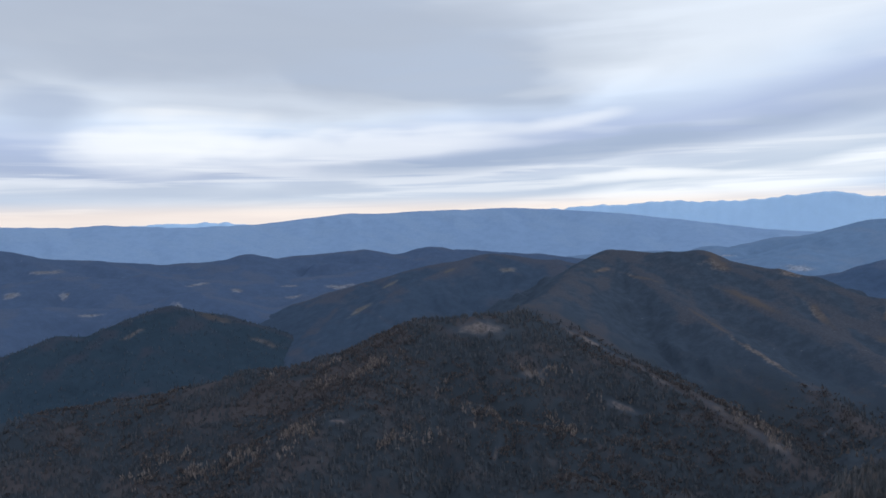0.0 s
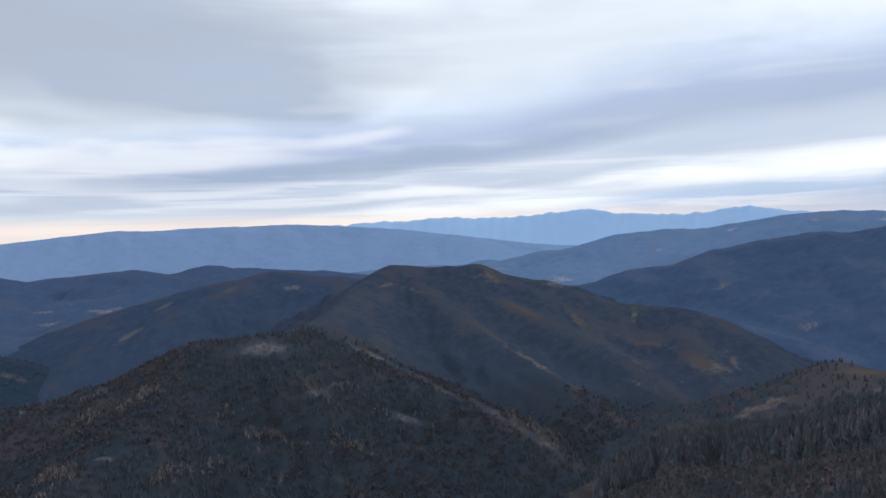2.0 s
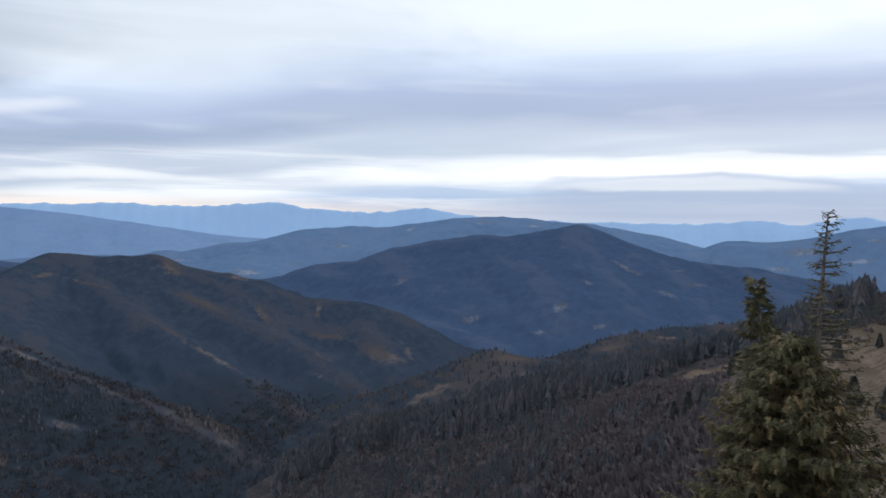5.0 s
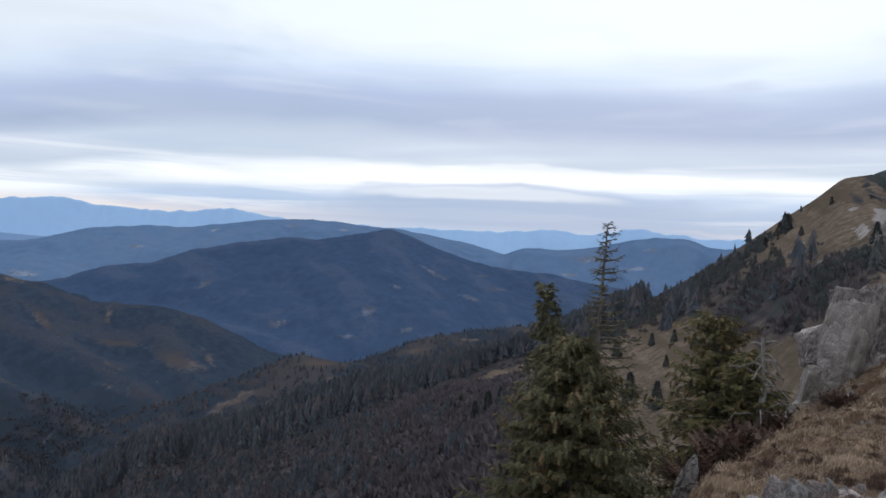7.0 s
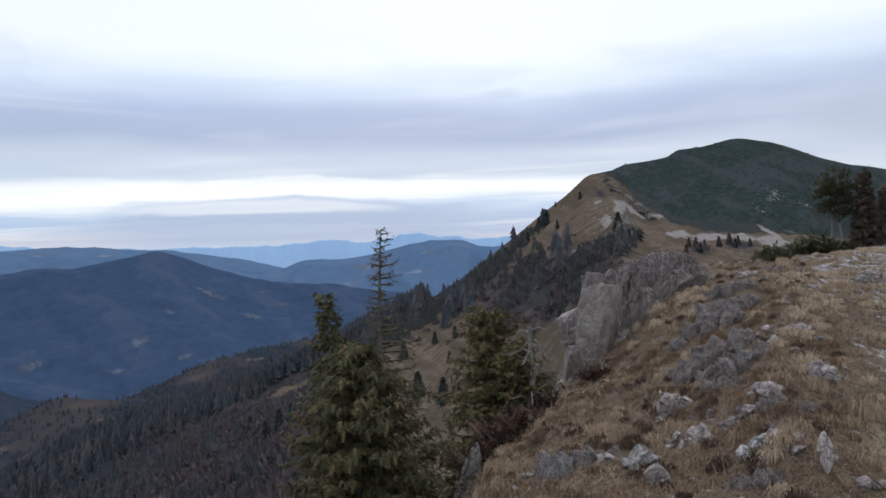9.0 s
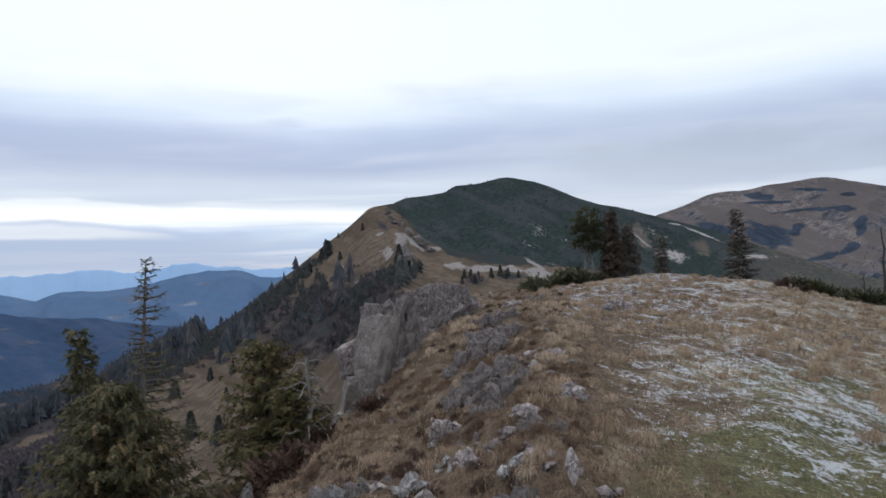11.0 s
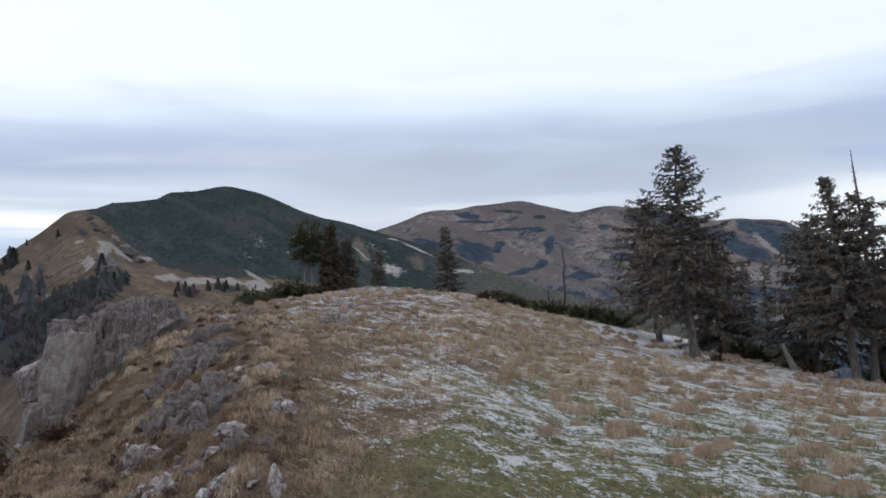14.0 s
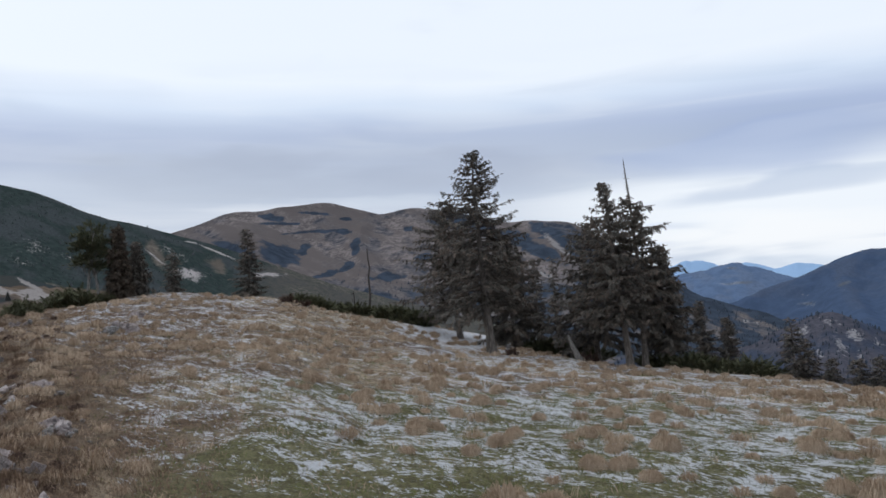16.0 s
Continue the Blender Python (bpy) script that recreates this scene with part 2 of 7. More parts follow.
def ground_material():
    """Frosted autumn turf: straw-coloured, green and brown grass, thin drifts of snow, stony edge."""
    m, t, shader = material("autumn_turf", 0.95)
    where = node(t, "TexCoord").outputs["Object"]
    parts = node(t, "SeparateColor", {0: node(t, "Attribute", attribute_name="cover").outputs[0]})
    broad = noise_tex(t, where, 0.35, 4.0, 0.6)
    clump = noise_tex(t, where, 2.6, 5.0, 0.65)
    blade = noise_tex(t, where, 38.0, 3.0, 0.75)
    straw = blend(t, step(t, clump, 0.35, 0.68), rgb(0.175, 0.134, 0.094), rgb(0.46, 0.365, 0.255))
    mat_ = noise_tex(t, where, 11.0, 4.0, 0.7)
    straw = blend(t, calc(t, "MULTIPLY", step(t, mat_, 0.56, 0.38), 0.85), straw, rgb(0.075, 0.055, 0.038))
    straw = blend(t, calc(t, "MULTIPLY", step(t, blade, 0.45, 0.66), 0.55), straw, rgb(0.42, 0.335, 0.22))
    rust = blend(t, step(t, blade, 0.38, 0.66), rgb(0.070, 0.045, 0.031), rgb(0.238, 0.160, 0.101))
    rust = blend(t, calc(t, "MULTIPLY", step(t, mat_, 0.56, 0.36), 0.6), rust, rgb(0.055, 0.040, 0.028))
    col = blend(t, step(t, calc(t, "ADD", broad, calc(t, "MULTIPLY", clump, 0.3)), 0.60, 0.78), straw, rust)
    heath = node(t, "Attribute", attribute_name="cover").outputs["Alpha"]
    sedge = blend(t, calc(t, "MULTIPLY", step(t, noise_tex(t, where, 1.9, 5.0, 0.6, 0.6), 0.46, 0.66), 0.5), rust, straw)
    sedge = blend(t, calc(t, "MULTIPLY", step(t, noise_tex(t, where, 1.3, 4.0, 0.6), 0.52, 0.66), 0.55), sedge, rgb(0.085, 0.056, 0.046))
    col = blend(t, step(t, calc(t, "ADD", heath, calc(t, "MULTIPLY", calc(t, "SUBTRACT", broad, 0.5), 0.8)), 0.35, 0.65), col, sedge)
    moss = blend(t, step(t, blade, 0.3, 0.75), rgb(0.050, 0.060, 0.017), rgb(0.158, 0.176, 0.056))
    moss = blend(t, calc(t, "MULTIPLY", step(t, mat_, 0.60, 0.40), 0.5), moss, rgb(0.060, 0.050, 0.026))
    green = calc(t, "ADD", parts.outputs[1], calc(t, "MULTIPLY", calc(t, "SUBTRACT", clump, 0.5), 1.1))
    col = blend(t, calc(t, "MULTIPLY", step(t, green, 0.45, 0.85), 0.7), col, moss)
    stone = calc(t, "ADD", parts.outputs[2], calc(t, "MULTIPLY", calc(t, "SUBTRACT", clump, 0.5), 1.3))
    grit = blend(t, blade, rgb(0.11, 0.10, 0.09), rgb(0.30, 0.28, 0.265))
    col = blend(t, step(t, stone, 0.55, 0.68), col, grit)
    # Wind-blown snow lies in short streaks between the tufts.
    drift = node(t, "Mapping", {0: node(t, "Mapping", {0: where, 2: (0, 0, radians(-16))}).outputs[0], 3: (1.5, 2.15, 1.0)}).outputs[0]
    snow = noise_tex(t, drift, 1.7, 5.0, 0.66, 0.5)
    fleck = noise_tex(t, drift, 10.0, 4.0, 0.72, 0.4)
    cold = calc(t, "ADD", calc(t, "ADD", snow, calc(t, "MULTIPLY", fleck, 0.95)), calc(t, "MULTIPLY", parts.outputs[0], 0.26))
    lying = step(t, cold, 1.19, 1.33)
    col = blend(t, calc(t, "MULTIPLY", lying, calc(t, "ADD", 0.42, calc(t, "MULTIPLY", blade, 0.75))), col, rgb(0.66, 0.675, 0.72))
    t.links.new(col, shader.inputs["Base Color"])
    bump(t, shader, calc(t, "ADD", calc(t, "MULTIPLY", clump, 0.5), calc(t, "MULTIPLY", calc(t, "ADD", blade, mat_), 0.3)), 1.0, 0.14)
    return m


def rock_material(name, light, dark, white_share, broken=1.0):
    m, t, shader = material(name, 0.92)
    shift = node(t, "CombineXYZ", {0: calc(t, "MULTIPLY", node(t, "ObjectInfo").outputs["Random"], 37.0)}).outputs[0]
    where = node(t, "VectorMath", {0: node(t, "TexCoord").outputs["Object"], 1: shift}, operation="ADD").outputs[0]
    big = noise_tex(t, where, 1.8, 5.0, 0.6, 0.6)
    fine = noise_tex(t, where, 16.0, 5.0, 0.7)
    veins = noise_tex(t, node(t, "Mapping", {0: where, 2: (0.5, 0.3, 0.2), 3: (2.2, 2.2, 0.7)}).outputs[0], 2.4, 4.0, 0.6, 1.2)
    cracks = calc(t, "ABSOLUTE", calc(t, "SUBTRACT", veins, 0.5))
    # Fractured faces: each has its own tone and tilt, with dark joints between them.
    warped = node(t, "VectorMath", {0: node(t, "Mapping", {0: where, 2: (0.35, 0.2, 0.6), 3: (1.0, 1.0, 0.62)}).outputs[0], 1: node(t, "VectorMath", {0: node(t, "TexNoise", {"Vector": where, "Scale": 3.0, "Detail": 3.0}).outputs["Color"], 1: (0.22, 0.22, 0.22)}, operation="MULTIPLY").outputs[0]}, operation="ADD").outputs[0]
    faces = node(t, "TexVoronoi", {"Vector": warped, "Scale": 4.2})
    small = node(t, "TexVoronoi", {"Vector": warped, "Scale": 12.0})
    joints = node(t, "TexVoronoi", {"Vector": warped, "Scale": 4.2}, feature="DISTANCE_TO_EDGE").outputs["Distance"]
    chips = node(t, "TexVoronoi", {"Vector": warped, "Scale": 12.0}, feature="DISTANCE_TO_EDGE").outputs["Distance"]
    tone = node(t, "SeparateColor", {0: faces.outputs["Color"]}).outputs[0]
    tone2 = node(t, "SeparateColor", {0: small.outputs["Color"]}).outputs[1]
    tint = calc(t, "ADD", big, calc(t, "ADD", calc(t, "MULTIPLY", calc(t, "SUBTRACT", tone, 0.5), 0.28), calc(t, "MULTIPLY", calc(t, "SUBTRACT", tone2, 0.5), 0.24)))
    col = blend(t, step(t, tint, 0.30, 0.72), rgb(*dark), rgb(*light))
    col = blend(t, calc(t, "MULTIPLY", step(t, joints, 0.030, 0.0), 0.45 * broken), col, rgb(0.055, 0.046, 0.042))
    col = blend(t, calc(t, "MULTIPLY", step(t, chips, 0.05, 0.0), 0.22 * broken), col, rgb(0.07, 0.06, 0.055))
    col = blend(t, calc(t, "MULTIPLY", step(t, fine, 0.42, 0.70), 0.32), col, rgb(*[c * 0.6 for c in dark]))
    col = blend(t, step(t, calc(t, "ADD", fine, calc(t, "MULTIPLY", big, 0.5)), 0.98 - white_share, 1.06 - white_share), col, rgb(0.66, 0.65, 0.66))
    col = blend(t, calc(t, "MULTIPLY", step(t, cracks, 0.02, 0.0), 0.5), col, rgb(0.06, 0.055, 0.05))
    lot = node(t, "ObjectInfo").outputs["Random"]
    col = blend(t, calc(t, "MULTIPLY", lot, 0.24), col, rgb(*[c * 0.62 for c in dark]))
    t.links.new(col, shader.inputs["Base Color"])
    plates = calc(t, "ADD", calc(t, "MULTIPLY", calc(t, "ADD", tone, step(t, joints, 0.0, 0.12)), 0.55), calc(t, "MULTIPLY", calc(t, "ADD", tone2, step(t, chips, 0.0, 0.15)), 0.30))
    bump(t, shader, calc(t, "ADD", calc(t, "ADD", calc(t, "MULTIPLY", fine, 0.6), plates), calc(t, "MULTIPLY", big, 0.6)), 0.25 + 0.65 * broken, 0.12)
    return m


def leaf_material(name, low, high, other=None, share=0.0, scale=1.6):
    """Needles: the tint differs from spray to spray, and some sprays are dry."""
    m, t, shader = material(name, 0.8)
    pick = node(t, "NewGeometry").outputs["Random Per Island"]
    where = node(t, "TexCoord").outputs["Object"]
    clump = noise_tex(t, where, scale, 3.0, 0.6)
    col = blend(t, pick, rgb(*low), rgb(*high))
    if other:
        dry = calc(t, "ADD", calc(t, "MULTIPLY", pick, 0.45), clump)
        col = blend(t, step(t, dry, 0.98 - share, 1.08 - share), col, rgb(*other))
    t.links.new(col, shader.inputs["Base Color"])
    return m


def bark_material(name, low, high):
    m, t, shader = material(name, 0.95)
    where = node(t, "Mapping", {0: node(t, "TexCoord").outputs["Object"], 3: (1, 1, 0.22)}).outputs[0]
    grain = noise_tex(t, where, 22.0, 5.0, 0.7)
    t.links.new(blend(t, step(t, grain, 0.3, 0.7), rgb(*low), rgb(*high)), shader.inputs["Base Color"])
    bump(t, shader, grain, 0.8, 0.03)
    return m


TURF = ground_material()
LIMESTONE = rock_material("grey_limestone", (0.68, 0.585, 0.56), (0.29, 0.24, 0.228), 0.10, 0.9)
SLABSTONE = rock_material("smooth_slab_limestone", (0.36, 0.317, 0.288), (0.23, 0.198, 0.180), 0.07, 0.2)
WHITESTONE = rock_material("white_limestone", (0.50, 0.465, 0.445), (0.25, 0.228, 0.213), 0.20)
NEEDLES = leaf_material("spruce_needles", (0.057, 0.057, 0.031), (0.140, 0.126, 0.063), (0.178, 0.125, 0.064), 0.14)
FIRNEEDLES = leaf_material("fir_needles", (0.065, 0.060, 0.028), (0.168, 0.145, 0.060), (0.191, 0.131, 0.067), 0.16)
DARKNEEDLES = leaf_material("dark_spruce_needles", (0.089, 0.081, 0.071), (0.151, 0.134, 0.113), (0.173, 0.136, 0.110), 0.22)
RUSTNEEDLES = leaf_material("rusty_needles", (0.066, 0.054, 0.042), (0.134, 0.099, 0.075))
PINENEEDLES = leaf_material("dwarf_pine_needles", (0.058, 0.061, 0.035), (0.109, 0.106, 0.058))
TWIGS = leaf_material("bare_shrub_twigs", (0.050, 0.032, 0.026), (0.13, 0.080, 0.060))
BARK = bark_material("spruce_bark", (0.060, 0.050, 0.042), (0.20, 0.175, 0.155))
OLDWOOD = bark_material("dark_dead_wood", (0.040, 0.034, 0.032), (0.095, 0.082, 0.076))
DEADWOOD = bark_material("grey_dead_wood", (0.12, 0.11, 0.10), (0.31, 0.285, 0.26))
RUSTGRASS = leaf_material("rust_grass_blades", (0.115, 0.074, 0.051), (0.252, 0.167, 0.110), (0.411, 0.299, 0.204), 0.12, 0.9)
STRAW = leaf_material("straw_grass_blades", (0.330, 0.246, 0.171), (0.705, 0.556, 0.417), (0.297, 0.205, 0.136), 0.2, 0.5)
GREENGRASS = leaf_material("short_green_grass", (0.051, 0.063, 0.015), (0.149, 0.171, 0.046), (0.230, 0.185, 0.080), 0.18)

# ---- shapes shared by all things ----
TABLE = np.random.RandomState(7).rand(256, 256)


def value_noise(x, y):
    xi, yi = np.floor(x).astype(int), np.floor(y).astype(int)
    u, v = x - xi, y - yi
    u, v = u * u * (3 - 2 * u), v * v * (3 - 2 * v)
    a, b = TABLE[xi & 255, yi & 255], TABLE[(xi + 1) & 255, yi & 255]
    c, d = TABLE[xi & 255, (yi + 1) & 255], TABLE[(xi + 1) & 255, (yi + 1) & 255]
    return (a * (1 - u) + b * u) * (1 - v) + (c * (1 - u) + d * u) * v


def fbm(x, y, octaves=4, gain=0.5):
    total, size, norm = 0.0, 1.0, 0.0
    for k in range(octaves):
        total = total + size * value_noise(x * 2**k + 17.3 * k, y * 2**k + 9.1 * k)
        norm, size = norm + size, size * gain
    return total / norm


def smoothstep(v, low, high):
    u = np.clip((v - low) / (high - low), 0, 1)
    return u * u * (3 - 2 * u)


def mesh_from(name, verts, faces, mat, smooth=False):
    """One mesh from arrays of corners and of triangles or quads."""
    verts, faces = np.asarray(verts, np.float32), np.asarray(faces, np.int32)
    me = bpy.data.meshes.new(name)
    sides = faces.shape[1]
    me.vertices.add(len(verts))
    me.vertices.foreach_set("co", verts.ravel())
    me.loops.add(faces.size)
    me.loops.foreach_set("vertex_index", faces.ravel())
    me.polygons.add(len(faces))
    me.polygons.foreach_set("loop_start", np.arange(0, faces.size, sides, dtype=np.int32))
    me.polygons.foreach_set("use_smooth", np.full(len(faces), smooth))
    me.update(calc_edges=True)
    me.materials.append(mat)
    return me


def grid_faces(rows, cols, closed=False):
    i = np.arange(rows - 1)[:, None] * cols
    j = np.arange(cols if closed else cols - 1)[None]
    k = (j + 1) % cols
    return np.stack([i + j, i + k, i + cols + k, i + cols + j], -1).reshape(-1, 4)


def paint(me, cover, stands=None):
    layer = me.color_attributes.new("cover", "FLOAT_COLOR", "POINT")
    last = np.ones((len(cover), 1)) if stands is None else stands.reshape(-1, 1)
    layer.data.foreach_set("color", np.concatenate([cover, last], 1).astype(np.float32).ravel())


def thing(name, x=0, y=0, z=0, turn=0, lean=(0, 0)):
    ob = new(name)
    ob.empty_display_size = 0.3
    ob.matrix_world = pose(x, y, z, lean[0], lean[1], turn)
    return ob


def part(name, me, parent, label=""):
    ob = new(name, me)
    ob.parent = parent
    if label:
        ob["label"] = label
    return ob


def place(az, r):
    a = np.radians(az)
    return r * np.sin(a), r * np.cos(a)


# ---- the near summit: heights of the turf by bearing, at these distances ----
REACH = (0, 4, 7, 10, 15, 22, 30, 45)
PROFILE = {}
PROFILE[-60] = (0, -1.2, -3.4, -6.4, -12, -19, -28, -46)
PROFILE[40] = (0, -1.3, -3.8, -7.2, -13, -20, -29, -48)
PROFILE[60] = (0, -0.7, -2.6, -5.2, -10, -16, -24, -42)
PROFILE[70] = (0, -0.30, -1.15, -3.0, -7.5, -14, -22, -38)
PROFILE[77] = (0, 0.0, -0.35, -0.95, -3.6, -9, -17, -32)
PROFILE[82] = (0, 0.08, -0.15, -0.45, -1.1, -5.0, -11, -26)
PROFILE[86] = (0, 0.14, -0.12, -0.32, -0.25, -1.6, -6, -18)
PROFILE[89] = (0, 0.18, -0.05, -0.12, 0.50, 0.70, -3.0, -14)
PROFILE[92] = (0, 0.22, 0.12, 0.15, 0.76, 1.02, -1.2, -10)
PROFILE[97] = (0, 0.28, 0.42, 0.55, 0.92, 1.14, 0.75, -5)
PROFILE[105] = (0, 0.12, 0.25, 0.38, 0.60, 0.95, 1.36, -0.5)
PROFILE[112] = (0, 0.05, 0.14, 0.26, 0.36, 0.72, 1.02, -1.5)
PROFILE[120] = (0, 0.0, -0.04, -0.10, -0.08, -0.05, 0.0, -3.5)
PROFILE[130] = (0, -0.05, -0.12, -0.22, -0.48, -0.82, -1.05, -6)
PROFILE[140] = (0, -0.07, -0.18, -0.38, -0.78, -1.28, -2.9, -10)
PROFILE[150] = (0, -0.1, -0.28, -0.52, -0.95, -1.62, -4.4, -13)
PROFILE[165] = (0, -0.1, -0.3, -0.55, -1.0, -2.2, -5.5, -14)
PROFILE[300] = (0, -0.6, -1.8, -3.2, -6.5, -12, -18, -30)


def summit_height(az, r):
    """Height of the turf near the camera; beyond it the flanks fall to the valleys."""
    az = (np.asarray(az, float) + 60) % 360 - 60
    r = np.asarray(r, float)
    keys = np.array(sorted(PROFILE) + [min(PROFILE) + 360])
    table = np.array([PROFILE[k if k < 300.5 and k in PROFILE else k - 360] for k in keys])
    fine = np.concatenate([np.linspace(0, 45, 181)])
    # Each profile is smoothed a little, then the bearings are eased into one another.
    rows = np.array([np.convolve(np.pad(np.interp(fine, REACH, p), 6, mode="edge"), np.ones(13) / 13, "valid") for p in table])
    i = np.clip(np.searchsorted(keys, az, side="right") - 1, 0, len(keys) - 2)
    w = (az - keys[i]) / (keys[i + 1] - keys[i])
    w = 0.5 * w + 0.5 * w * w * (3 - 2 * w)
    pos = np.clip(r, 0, 44.99) * 4
    k = pos.astype(int)
    f = pos - k
    z0 = rows[i, k] * (1 - f) + rows[i, np.minimum(k + 1, 180)] * f
    z1 = rows[i + 1, k] * (1 - f) + rows[i + 1, np.minimum(k + 1, 180)] * f
    z = z0 * (1 - w) + z1 * w
    past = np.clip(r - 45, 0, None)
    z = z - 0.95 * past
    return np.maximum(z, -420 + 25 * fbm(r / 300 + az / 20, az / 15, 3))


def turf(az, r):
    x, y = place(az, r)
    z = summit_height(az, r)
    rough = 0.16 * (fbm(x * 0.55, y * 0.55, 3) - 0.5) + 0.10 * (fbm(x * 2.1 + 40, y * 2.1, 3) - 0.5)
    knolls = 0.30 * (fbm(x * 0.8 + 3, y * 0.8 + 7, 4, 0.55) - 0.5) * smoothstep(np.abs(np.asarray(az) - 86), 18, 10) * smoothstep(r, 3, 6) * smoothstep(r, 16, 12)
    return z + knolls + rough * smoothstep(r, 0.5, 5) * (1 + 2.0 * smoothstep(z, -1, -6))


def turf_at(x, y):
    return float(turf(np.degrees(math.atan2(x, y)), math.hypot(x, y)))


def build_ground():
    az = np.concatenate([np.arange(-60, 50, 1.5), np.arange(50, 165, 0.4), np.arange(165, 300, 3.0)])
    r = np.concatenate([[0.05, 0.4, 0.8], 1.2 * (5000 / 1.2) ** (np.linspace(0, 1, 290) ** 1.35)])
    rr, aa = np.meshgrid(r, az, indexing="ij")
    x, y = place(aa, rr)
    z = turf(aa, rr)
    me = mesh_from("ground", np.stack([x, y, z], -1).reshape(-1, 3), grid_faces(len(r), len(az), closed=True)[:, ::-1], TURF, True)
    wig = 9 * (fbm(x * 0.25, y * 0.25, 2) - 0.5)
    snow = smoothstep(aa + wig + 1.2 * np.clip(rr - 5, 0, 9), 104, 119) * smoothstep(rr, 34, 27) * smoothstep(rr, 4.0, 6.4)
    snow *= 1 - 0.35 * smoothstep(aa, 126, 120) * smoothstep(rr, 9.5, 12) * smoothstep(aa, 108, 116)
    snow *= 0.55 + 0.45 * smoothstep(rr, 4.5, 8.0)
    snow = np.maximum(snow, 0.85 * smoothstep(np.abs(aa - 109 - 0.6 * wig), 9, 3) * smoothstep(np.abs(rr - 11), 7, 3))
    snow = np.maximum(snow, 0.95 * smoothstep(np.abs(aa - 104 - 0.2 * (rr - 20)), 8, 4) * smoothstep(np.abs(rr - 19), 8, 4))
    snow = snow + 0.75 * smoothstep(np.abs(aa - 127), 6, 3) * smoothstep(rr, 20, 24) * smoothstep(rr, 36, 30)
    green = 1.15 * smoothstep(aa + wig - 1.2 * (rr - 6), 99, 108) * smoothstep(rr, 15, 9) + 0.5 * smoothstep(aa, 118, 130) * smoothstep(rr, 24, 14)
    green = np.clip(green - 0.5 * smoothstep(fbm(x * 0.5 + 21, y * 0.5, 3), 0.5, 0.62), 0, 1)
    stony = 0.42 * smoothstep(aa, 70, 76) * smoothstep(aa + 0.6 * (rr - 7), 98, 92) * smoothstep(rr, 24, 18) + 0.35 * smoothstep(z, -2, -6) * smoothstep(rr, 40, 25)
    stony += 0.25 * smoothstep(np.abs(aa - 101), 6, 2) * smoothstep(np.abs(rr - 22), 7, 3)
    heath = np.clip(smoothstep(aa + wig - 0.5 * (rr - 6), 106, 96) + 0.75 * smoothstep(rr, 6.5, 4.0) * smoothstep(aa, 126, 114), 0, 1)
    paint(me, np.stack([snow, np.clip(green, 0, 1), stony], -1).reshape(-1, 3), heath)
    tagged(new("ground", me), "frosted straw-coloured turf on a mountain ridge with thin snow", "ground", kind="structure")


# ---- mountains ----
def soften(v, n):
    return np.convolve(np.pad(v, n, mode="edge"), np.ones(2 * n + 1) / (2 * n + 1), "valid")


